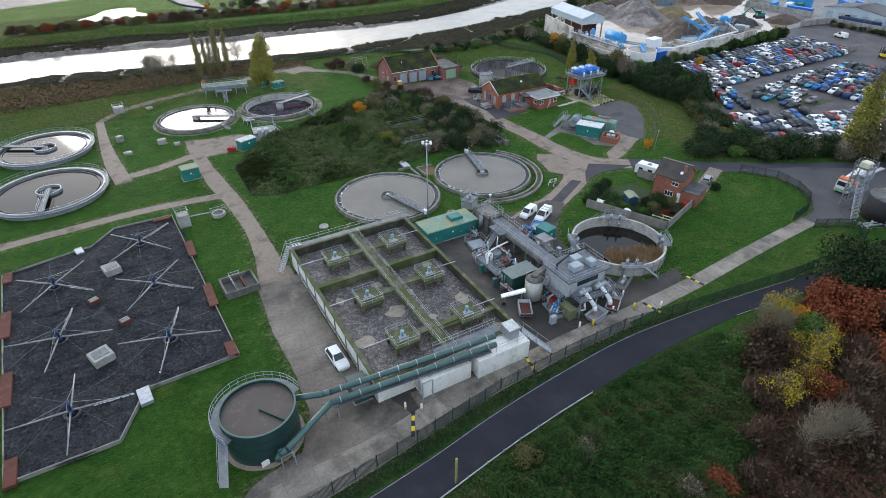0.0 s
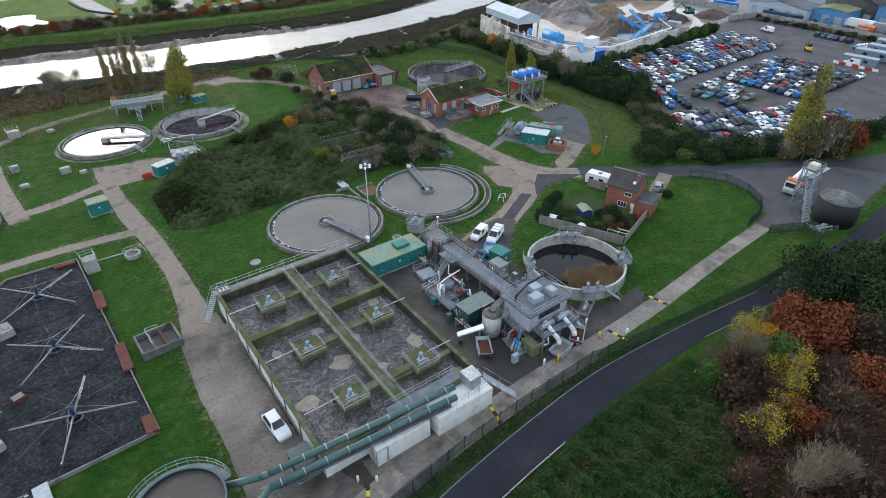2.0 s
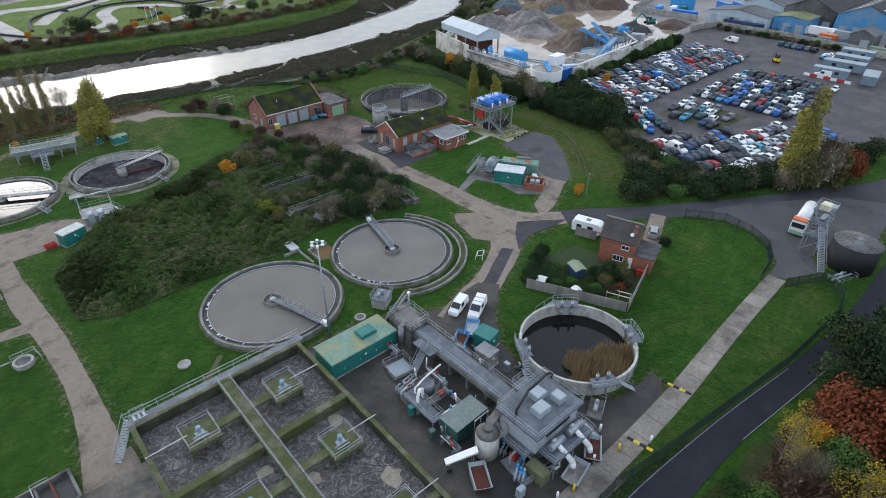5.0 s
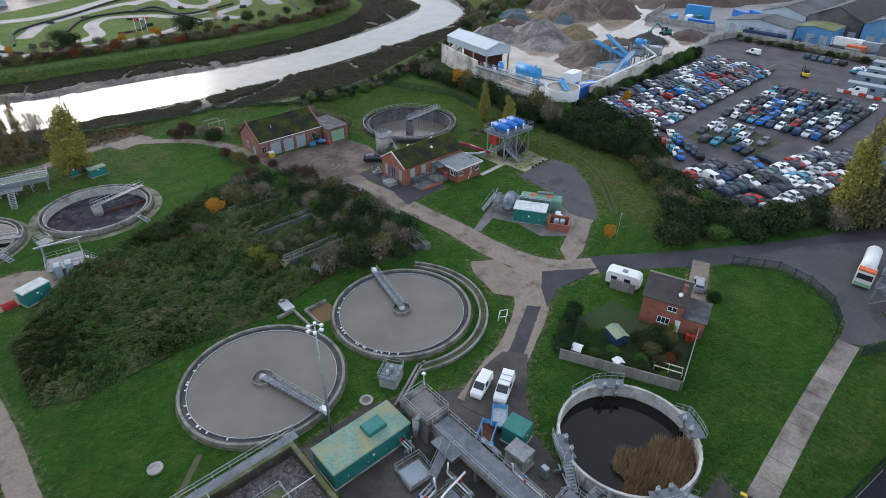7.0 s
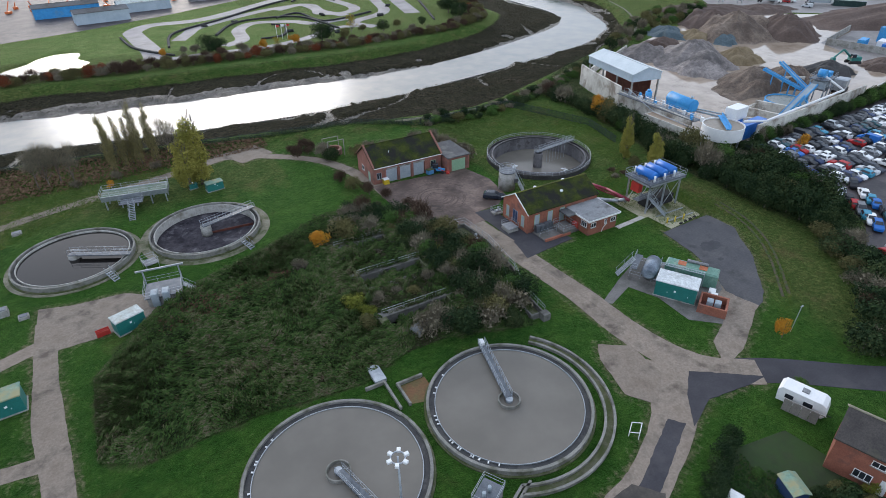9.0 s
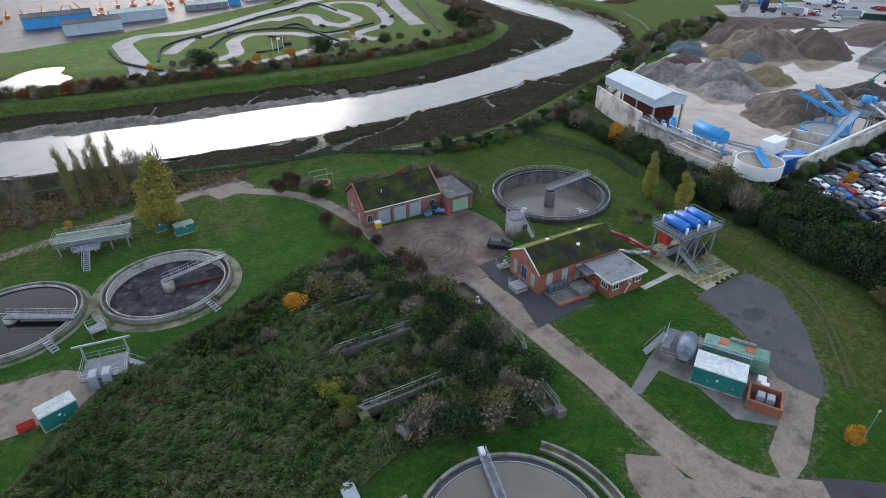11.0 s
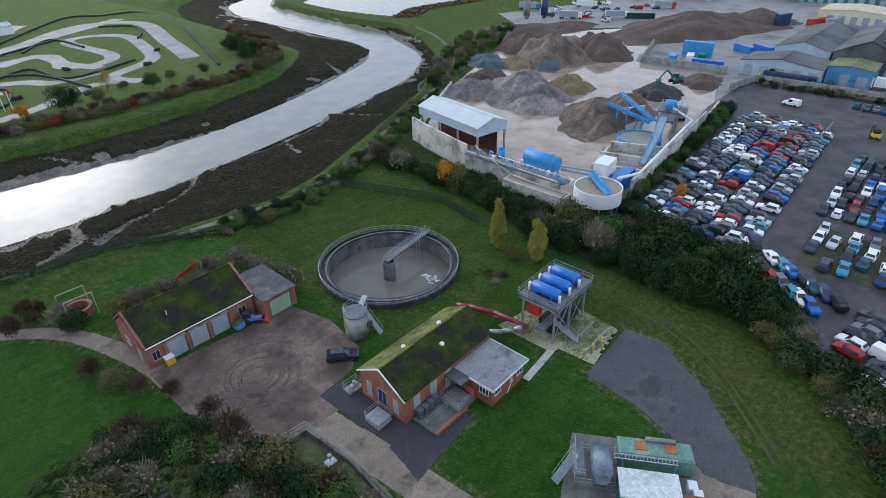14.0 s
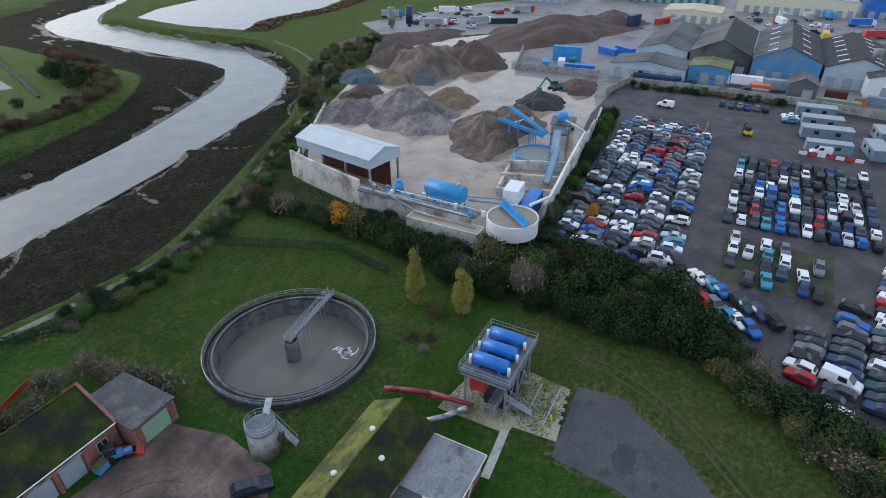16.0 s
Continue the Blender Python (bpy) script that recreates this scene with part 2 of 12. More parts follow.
def bump_to(t, bsdf, sock, strength, dist):
    b = t.nodes.new("ShaderNodeBump")
    b.inputs["Strength"].default_value, b.inputs["Distance"].default_value = strength, dist
    t.links.new(sock, b.inputs["Height"])
    t.links.new(b.outputs[0], bsdf.inputs["Normal"])


def mat(name, a, b, rough=0.8, metal=0.0, s=0.4, fine=6.0, contrast=0.35, stain=None, stain_s=0.15, stain_at=0.58, bump=0.3, dist=0.03, rnd=0.0, isl=0.0, spec=0.5, stretch=None):
    """Two tones mixed by large noise, fine grain, optional stains of a third tone."""
    m, t, p, g = nodes_of(name)
    col = blend(t, span(t, noise_at(t, g, s, stretch=stretch), 0.35, 0.65), a, b)
    f = noise_at(t, g, fine, 5.0, 0.7)
    col = blend(t, 1.0, col, span_rgb(t, span(t, f, 0.25, 0.75, 1 - contrast, 1 + contrast)), "MULTIPLY")
    if stain:
        k = span(t, noise_at(t, g, stain_s, 6.0, 0.65), stain_at - 0.06, stain_at + 0.1)
        col = blend(t, k, col, stain)
    if rnd or isl:
        src = t.nodes.new("ShaderNodeObjectInfo").outputs["Random"] if rnd else g.outputs["Random Per Island"]
        q = rnd or isl
        col = blend(t, 1.0, col, span_rgb(t, span(t, src, 0, 1, 1 - q, 1 + q)), "MULTIPLY")
    t.links.new(col, p.inputs["Base Color"])
    t.links.new(span(t, f, 0.2, 0.8, rough - 0.08, min(rough + 0.08, 1)), p.inputs["Roughness"])
    p.inputs["Metallic"].default_value = metal
    p.inputs["Specular IOR Level"].default_value = spec
    if bump:
        bump_to(t, p, f, bump, dist)
    return m


def span_rgb(t, sock):
    c = t.nodes.new("ShaderNodeCombineColor")
    for i in range(3):
        t.links.new(sock, c.inputs[i])
    return c.outputs[0]


def leafy(name, tones, isl=0.45, s=0.25, clump=1.1):
    """Leaves: tones spread over the leaves, the clumps and slowly over the place."""
    m, t, p, g = nodes_of(name)
    r = t.nodes.new("ShaderNodeValToRGB")
    e = r.color_ramp
    while len(e.elements) < len(tones):
        e.elements.new(0.5)
    for i, c in enumerate(tones):
        e.elements[i].position, e.elements[i].color = i / max(1, len(tones) - 1), (*c, 1)

    def madd(a, k, b):
        n = t.nodes.new("ShaderNodeMath")
        n.operation = "MULTIPLY_ADD"
        n.inputs[1].default_value = k
        t.links.new(a, n.inputs[0])
        t.links.new(b, n.inputs[2])
        return n.outputs[0]
    slow, mid = span(t, noise_at(t, g, s), 0.36, 0.64, 0, 0.6 * (1 - isl)), span(t, noise_at(t, g, clump, 3.0), 0.34, 0.66)
    t.links.new(madd(g.outputs["Random Per Island"], isl, madd(mid, 0.5 * (1 - isl), slow)), r.inputs[0])
    t.links.new(r.outputs[0], p.inputs["Base Color"])
    p.inputs["Roughness"].default_value = 0.85
    p.inputs["Specular IOR Level"].default_value = 0.04
    return m


def watery(name, col, rough=0.06, ripple=0.12, scale=1.2, foam=None, twist=0.0, foam_s=0.5, foam_at=0.6, spec=0.5, b=None):
    m, t, p, g = nodes_of(name)
    c = blend(t, span(t, noise_at(t, g, 0.12), 0.35, 0.65), col, b or tuple(x * 1.25 for x in col))
    if foam:
        n = noise_at(t, g, foam_s, 8.0, 0.75)
        w = noise_at(t, g, foam_s * 4, 6.0, 0.7)
        n.node.inputs["Distortion"].default_value = w.node.inputs["Distortion"].default_value = twist
        k = span(t, n, foam_at - 0.05, foam_at + 0.15)
        k2 = t.nodes.new("ShaderNodeMath")
        k2.operation = "MULTIPLY"
        t.links.new(k, k2.inputs[0])
        t.links.new(span(t, w, 0.42, 0.62), k2.inputs[1])
        c = blend(t, k2.outputs[0], c, foam)
    t.links.new(c, p.inputs["Base Color"])
    p.inputs["Roughness"].default_value = rough
    p.inputs["Specular IOR Level"].default_value = spec
    p.inputs["IOR"].default_value = 1.33
    bump_to(t, p, noise_at(t, g, scale, 3.0, 0.5), ripple, 0.05)
    return m


ASPHALT = mat("asphalt", (0.042, 0.041, 0.048), (0.06, 0.058, 0.065), 0.8, s=0.2, fine=5, contrast=0.25, stain=(0.075, 0.07, 0.074), stain_at=0.6, spec=0.25)
ROADBLACK = mat("dark_road_asphalt", (0.018, 0.019, 0.026), (0.025, 0.026, 0.034), 0.8, s=0.2, fine=5, contrast=0.25, stain=(0.033, 0.034, 0.04), stain_at=0.62, spec=0.2)
OLD_ASPHALT = mat("worn_asphalt", (0.0612, 0.0605, 0.0677), (0.0864, 0.0842, 0.0864), 0.85, s=0.15, fine=3, stain=(0.036, 0.036, 0.0403), stain_s=0.2, stain_at=0.6)
CONC = mat("concrete_paving", (0.19, 0.15, 0.116), (0.275, 0.228, 0.184), 0.85, s=0.25, fine=3, contrast=0.3, stain=(0.11, 0.086, 0.066), stain_s=0.25, stain_at=0.55, rnd=0.12)
PALECONC = mat("pale_concrete_slab", (0.185, 0.16, 0.132), (0.27, 0.24, 0.205), 0.85, s=0.25, fine=3, contrast=0.3, stain=(0.10, 0.084, 0.068), stain_s=0.2, stain_at=0.52, rnd=0.15)
YARD = mat("stained_yard_concrete", (0.12, 0.1, 0.084), (0.215, 0.185, 0.155), 0.8, s=0.14, fine=2.5, contrast=0.35, stain=(0.06, 0.054, 0.046), stain_s=0.12, stain_at=0.52, rnd=0.1)
PLANTYARD = mat("oily_plant_yard", (0.036, 0.031, 0.027), (0.085, 0.072, 0.06), 0.75, s=0.14, fine=2.5, contrast=0.4, stain=(0.025, 0.023, 0.02), stain_s=0.12, stain_at=0.5)
OLDCONC = mat("grimy_concrete", (0.10, 0.097, 0.09), (0.19, 0.185, 0.17), 0.85, s=0.5, fine=4, stain=(0.06, 0.058, 0.05), stain_s=0.5, stain_at=0.54, stretch=(1, 1, 0.25))
TRACKYARD = mat("muddy_yard_concrete", (0.115, 0.079, 0.065), (0.18, 0.13, 0.108), 0.75, s=0.12, fine=2, contrast=0.4, stain=(0.065, 0.047, 0.04), stain_s=0.14, stain_at=0.5, rnd=0.16, spec=0.3)
CONC_WALL = mat("weathered_concrete", (0.259, 0.252, 0.23), (0.36, 0.353, 0.331), 0.85, s=0.5, fine=4, stain=(0.144, 0.137, 0.108), stain_s=0.5, stain_at=0.56, stretch=(0.72, 0.72, 0.144))
STORMWALL = mat("pale_streaked_concrete", (0.36, 0.35, 0.32), (0.5, 0.49, 0.46), 0.85, s=0.5, fine=4, stain=(0.2, 0.19, 0.15), stain_s=0.5, stain_at=0.56, stretch=(1, 1, 0.2))
MOSS_CONC = mat("mossy_concrete", (0.078, 0.08, 0.042), (0.14, 0.135, 0.09), 0.9, s=0.6, fine=5, stain=(0.055, 0.072, 0.018), stain_s=0.5, stain_at=0.47)
WHITE_WALL = mat("white_painted_concrete", (0.62, 0.62, 0.58), (0.72, 0.72, 0.68), 0.8, s=0.5, fine=3, contrast=0.12, stain=(0.38, 0.40, 0.33), stain_s=0.6, stain_at=0.6, stretch=(1, 1, 0.25))
RIM = mat("tank_rim_concrete", (0.18, 0.176, 0.161), (0.247, 0.24, 0.217), 0.85, s=0.4, fine=4, stain=(0.09, 0.09, 0.0638), stain_s=0.5, stain_at=0.55)
DARK_CONC = mat("wet_dark_concrete", (0.10, 0.095, 0.085), (0.17, 0.16, 0.15), 0.7, s=0.4, fine=4)
GALV = mat("galvanised_steel", (0.30, 0.33, 0.36), (0.42, 0.45, 0.48), 0.5, 0.6, s=1.5, fine=9, contrast=0.15, bump=0.05)
STEEL_DECK = mat("steel_grating", (0.10, 0.115, 0.135), (0.175, 0.19, 0.21), 0.55, 0.5, s=0.8, fine=14, contrast=0.35, bump=0.3)
TEAL = mat("teal_green_cladding", (0.012, 0.14, 0.125), (0.02, 0.18, 0.155), 0.5, s=0.7, fine=4, contrast=0.15, stain=(0.06, 0.14, 0.11), stain_at=0.66, bump=0.05)
TEAL_ROOF = mat("lichened_teal_roof", (0.13, 0.24, 0.19), (0.2, 0.29, 0.22), 0.8, s=0.6, fine=3, stain=(0.27, 0.26, 0.14), stain_s=0.4, stain_at=0.52)
PALE_ROOF = mat("pale_metal_roof", (0.40, 0.45, 0.44), (0.5, 0.54, 0.52), 0.6, s=0.6, fine=3, stain=(0.3, 0.3, 0.26), stain_s=0.5, stain_at=0.55)
DKGREEN = mat("dark_green_steel", (0.010, 0.035, 0.032), (0.018, 0.05, 0.045), 0.35, s=0.6, fine=3, contrast=0.15, bump=0.03)
PIPE_GREEN = mat("grey_green_pipe", (0.042, 0.095, 0.09), (0.062, 0.12, 0.112), 0.4, s=0.8, fine=5, contrast=0.15, bump=0.03)
BRICK = mat("red_brick", (0.25, 0.088, 0.055), (0.34, 0.125, 0.078), 0.85, s=0.7, fine=9, contrast=0.3, stain=(0.15, 0.075, 0.06), stain_s=0.4, stain_at=0.58, rnd=0.15)
OLDBRICK = mat("dull_red_brick", (0.23, 0.095, 0.07), (0.3, 0.13, 0.1), 0.85, s=0.7, fine=9, contrast=0.25, stain=(0.13, 0.08, 0.07), stain_s=0.3, stain_at=0.58, rnd=0.15)
MOSSROOF = mat("moss_covered_tiles", (0.022, 0.034, 0.0055), (0.05, 0.06, 0.0105), 0.95, s=0.5, fine=5, contrast=0.6, stain=(0.02, 0.02, 0.017), stain_s=0.3, stain_at=0.5, bump=0.8, dist=0.08, spec=0.2)
BRIGHTMOSS = mat("bright_moss_tiles", (0.1, 0.115, 0.014), (0.17, 0.175, 0.03), 0.95, s=0.5, fine=6, contrast=0.4, stain=(0.05, 0.06, 0.012), stain_s=0.4, stain_at=0.5, bump=0.8, dist=0.06)
SLATE = mat("dark_roof_tile", (0.042, 0.036, 0.033), (0.068, 0.058, 0.052), 0.8, s=0.5, fine=6, contrast=0.5, stain=(0.085, 0.08, 0.05), stain_s=0.4, stain_at=0.6, rnd=0.2)
FELT = mat("grey_roof_felt", (0.192, 0.198, 0.205), (0.256, 0.262, 0.269), 0.8, s=0.5, fine=3, stain=(0.0896, 0.0896, 0.0896), stain_s=0.45, stain_at=0.58)
DARKFELT = mat("dark_roof_felt", (0.055, 0.058, 0.062), (0.09, 0.092, 0.098), 0.85, s=0.5, fine=3, stain=(0.14, 0.14, 0.13), stain_s=0.5)
WHITE = mat("white_paint", (0.74, 0.75, 0.75), (0.8, 0.8, 0.79), 0.45, s=0.8, fine=5, contrast=0.06, bump=0.02)
CREAM = mat("cream_paint", (0.62, 0.58, 0.42), (0.7, 0.66, 0.5), 0.5, s=0.8, fine=5, contrast=0.08, bump=0.02)
BLACK = mat("black_rubber", (0.015, 0.015, 0.017), (0.025, 0.025, 0.027), 0.8, s=2, fine=10, bump=0.1)
BLUE = mat("bright_blue_paint", (0.014, 0.13, 0.48), (0.022, 0.18, 0.56), 0.4, s=0.7, fine=4, contrast=0.12, bump=0.02)
SKYBLUE = mat("sky_blue_steel", (0.03, 0.25, 0.56), (0.05, 0.32, 0.64), 0.5, s=0.6, fine=4, contrast=0.2, stain=(0.15, 0.25, 0.33), stain_at=0.64)
SHEDBLUE = mat("blue_cladding", (0.06, 0.22, 0.42), (0.09, 0.27, 0.47), 0.55, s=0.3, fine=2, contrast=0.15, stain=(0.17, 0.25, 0.33))
NAVY = mat("navy_steel", (0.012, 0.03, 0.085), (0.02, 0.045, 0.11), 0.5, s=0.5, fine=4, bump=0.05)
RED = mat("red_paint", (0.42, 0.03, 0.025), (0.5, 0.05, 0.035), 0.5, s=0.6, fine=5, contrast=0.15, bump=0.02)
MAROON = mat("maroon_pipe", (0.22, 0.02, 0.04), (0.3, 0.035, 0.06), 0.5, s=0.6, fine=4, bump=0.02)
ORANGE = mat("orange_paint", (0.62, 0.13, 0.03), (0.7, 0.17, 0.04), 0.5, s=0.6, fine=4, bump=0.02)
YELLOW = mat("yellow_paint", (0.6, 0.42, 0.02), (0.68, 0.5, 0.03), 0.5, s=0.6, fine=4, bump=0.02)
RUST = mat("rusted_steel", (0.078, 0.021, 0.0132), (0.114, 0.033, 0.021), 0.85, s=0.7, fine=4, stain=(0.144, 0.06, 0.036), stain_s=0.8, stain_at=0.62)
TIMBER = mat("grey_timber", (0.19, 0.175, 0.155), (0.27, 0.25, 0.225), 0.85, s=0.6, fine=5, stretch=(1, 1, 0.15), rnd=0.15)
GLASS = mat("dark_window_glass", (0.02, 0.025, 0.03), (0.035, 0.04, 0.05), 0.08, s=0.5, fine=1, contrast=0.05, bump=0)
GREENDOOR = mat("pale_green_door", (0.25, 0.42, 0.27), (0.31, 0.48, 0.32), 0.6, s=0.5, fine=3, contrast=0.12, bump=0.03)
SHUTTER = mat("grey_blue_shutter", (0.27, 0.32, 0.35), (0.34, 0.38, 0.41), 0.6, s=0.5, fine=3, contrast=0.12, bump=0.03)
MEDIA = mat("black_filter_stone", (0.021, 0.0225, 0.026), (0.043, 0.0445, 0.049), 0.9, s=0.35, fine=3.4, contrast=1.0, stain=(0.08, 0.084, 0.09), stain_s=1.6, stain_at=0.59, bump=1.0, dist=0.35, spec=0.1)
SAND = mat("brown_aggregate", (0.155, 0.112, 0.085), (0.26, 0.2, 0.155), 0.95, s=0.15, fine=0.9, contrast=0.5, stain=(0.1, 0.072, 0.056), stain_s=0.12, stain_at=0.55, bump=1.0, dist=0.6, rnd=0.25)
GREYSAND = mat("grey_aggregate", (0.165, 0.145, 0.138), (0.29, 0.255, 0.238), 0.95, s=0.15, fine=0.9, contrast=0.5, stain=(0.11, 0.098, 0.094), stain_s=0.12, stain_at=0.55, bump=1.0, dist=0.6, rnd=0.2)
SCRAPGROUND = mat("oily_gravel", (0.03, 0.0235, 0.027), (0.078, 0.063, 0.064), 0.6, s=0.11, fine=1.0, contrast=0.6, stain=(0.02, 0.016, 0.019), stain_s=0.16, stain_at=0.5)
FARYARD = mat("pale_wet_yard", (0.17, 0.155, 0.148), (0.29, 0.265, 0.25), 0.5, s=0.05, fine=0.8, contrast=0.4, stain=(0.09, 0.08, 0.078), stain_s=0.05, stain_at=0.54)
SHEETROOF = mat("grey_cement_sheet", (0.098, 0.1, 0.104), (0.15, 0.153, 0.157), 0.8, s=0.2, fine=2, stain=(0.055, 0.053, 0.05), stain_s=0.1, stain_at=0.5)
BLACKSHEET = mat("black_cement_sheet", (0.0292, 0.0279, 0.0279), (0.0488, 0.0468, 0.0455), 0.85, s=0.2, fine=2)
PALECLAD = mat("pale_blue_cladding", (0.36, 0.44, 0.50), (0.44, 0.51, 0.56), 0.55, s=0.3, fine=2, contrast=0.1)
BARK = mat("bark", (0.10, 0.08, 0.065), (0.16, 0.135, 0.115), 0.95, s=1.5, fine=7, bump=0.5)
SLUDGE = watery("grey_settling_water", (0.15, 0.137, 0.118), 0.14, 0.04, 1.5, spec=0.35)
DARKWATER = watery("dark_still_water", (0.009, 0.008, 0.0075), 0.05, 0.02, 1.0)
BROWNWATER = watery("brown_tank_liquor", (0.085, 0.068, 0.058), 0.2, 0.1, 2.0, foam=(0.16, 0.14, 0.125), foam_s=0.8, foam_at=0.58)
AERATED = watery("aerated_sludge", (0.05, 0.045, 0.043), 0.45, 0.6, 1.4, foam=(0.36, 0.34, 0.33), foam_s=0.7, foam_at=0.47, twist=2.6, spec=0.3)
RIVER = watery("river_water", (0.15, 0.165, 0.165), 0.2, 0.3, 0.3, b=(0.20, 0.20, 0.185))
SLURRY = watery("silty_slurry", (0.3, 0.232, 0.175), 0.06, 0.04, 0.3, b=(0.42, 0.34, 0.265), foam=(0.22, 0.162, 0.115), foam_s=0.05, foam_at=0.54)
WETDARK = mat("wet_sludge_bed", (0.022, 0.020, 0.026), (0.06, 0.055, 0.064), 0.85, s=0.5, fine=1.5, contrast=0.5, stain=(0.15, 0.14, 0.15), stain_s=0.35, stain_at=0.6, spec=0.1)
FOAM = mat("dried_scum", (0.23, 0.2, 0.155), (0.31, 0.275, 0.225), 0.9, s=1.5, fine=5)
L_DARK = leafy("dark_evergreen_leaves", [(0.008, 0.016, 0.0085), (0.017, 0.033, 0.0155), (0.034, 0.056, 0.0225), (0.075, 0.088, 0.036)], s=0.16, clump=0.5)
L_GREEN = leafy("green_leaves", [(0.0287, 0.0633, 0.0172), (0.0575, 0.115, 0.0287), (0.103, 0.161, 0.046)])
L_TUFT = leafy("rough_grass_blades", [(0.018, 0.05, 0.007), (0.042, 0.09, 0.012), (0.085, 0.12, 0.024), (0.15, 0.135, 0.05)], s=0.12, clump=0.7)
L_OLIVE = leafy("olive_leaves", [(0.055, 0.055, 0.024), (0.105, 0.1, 0.042), (0.18, 0.16, 0.07)])
L_LIME = leafy("lime_leaves", [(0.075, 0.09, 0.018), (0.15, 0.17, 0.03), (0.24, 0.235, 0.055)])
L_OLDSCRUB = leafy("brown_olive_scrub", [(0.018, 0.016, 0.01), (0.04, 0.036, 0.022), (0.04, 0.055, 0.02), (0.085, 0.075, 0.048), (0.13, 0.115, 0.08)], isl=0.55, s=0.2, clump=0.7)
L_YELLOW = leafy("yellow_leaves", [(0.19, 0.15, 0.02), (0.32, 0.25, 0.03), (0.42, 0.33, 0.06)])
L_POPLAR = leafy("yellow_green_leaves", [(0.13, 0.135, 0.03), (0.235, 0.225, 0.05), (0.36, 0.315, 0.085)])
L_ORANGE = leafy("orange_leaves", [(0.30, 0.13, 0.02), (0.45, 0.2, 0.025), (0.52, 0.29, 0.04)])
L_RUSSET = leafy("russet_leaves", [(0.10, 0.03, 0.016), (0.17, 0.052, 0.025), (0.22, 0.085, 0.04)])
L_BRACKEN = leafy("dead_bracken", [(0.0585, 0.0364, 0.0234), (0.13, 0.0806, 0.0494), (0.215, 0.15, 0.0975)], isl=0.5)
L_PALEOLIVE = leafy("pale_olive_leaves", [(0.12, 0.11, 0.05), (0.21, 0.185, 0.085), (0.31, 0.265, 0.13)])
L_BROWN = leafy("brown_twigs", [(0.042, 0.028, 0.021), (0.085, 0.056, 0.04), (0.14, 0.1, 0.068)])
L_GREYTWIG = leafy("grey_twigs", [(0.075, 0.066, 0.048), (0.17, 0.15, 0.11), (0.31, 0.27, 0.195)])
L_BRAMBLE = leafy("bramble_leaves", [(0.036, 0.022, 0.016), (0.012, 0.019, 0.008), (0.027, 0.042, 0.015), (0.038, 0.07, 0.02), (0.052, 0.1, 0.024), (0.085, 0.09, 0.042), (0.13, 0.125, 0.075), (0.1, 0.064, 0.044)], isl=0.45, s=0.13, clump=0.6)
L_HILL = leafy("hillside_bramble_leaves", [(0.009, 0.012, 0.005), (0.013, 0.026, 0.009), (0.019, 0.045, 0.013), (0.024, 0.064, 0.015), (0.043, 0.07, 0.02), (0.065, 0.058, 0.03), (0.06, 0.036, 0.022)], isl=0.45, s=0.16, clump=0.5)
L_UNDER = leafy("russet_brown_scrub", [(0.02, 0.012, 0.01), (0.045, 0.024, 0.018), (0.075, 0.038, 0.027), (0.105, 0.055, 0.036), (0.12, 0.085, 0.05)], isl=0.5, s=0.12, clump=0.45)
L_REED = leafy("straw_reeds", [(0.168, 0.109, 0.063), (0.308, 0.217, 0.126), (0.448, 0.336, 0.21)])
DARKRIM = mat("dark_wet_rim", (0.027, 0.027, 0.0288), (0.051, 0.051, 0.051), 0.7, s=0.4, fine=4, stain=(0.084, 0.081, 0.078), stain_s=0.5, stain_at=0.58)
TANKWALL = mat("grey_tank_lining", (0.102, 0.0978, 0.106), (0.162, 0.157, 0.162), 0.75, s=0.5, fine=4, contrast=0.25, stain=(0.0595, 0.0553, 0.0553), stain_s=0.6, stain_at=0.55, stretch=(0.85, 0.85, 0.17))
ISLAND = mat("muddy_grass", (0.028, 0.038, 0.014), (0.06, 0.062, 0.028), 0.95, s=0.4, fine=3, stain=(0.075, 0.065, 0.06), stain_s=0.25, stain_at=0.54)
L_DRYGRASS = leafy("dry_grass_tufts", [(0.009, 0.009, 0.005), (0.03, 0.028, 0.014), (0.075, 0.064, 0.036)], s=0.1, isl=0.6)
FROTH = mat("white_spray", (0.62, 0.64, 0.65), (0.75, 0.76, 0.76), 0.5, s=2.0, fine=8, contrast=0.3)
CARPAINT = None


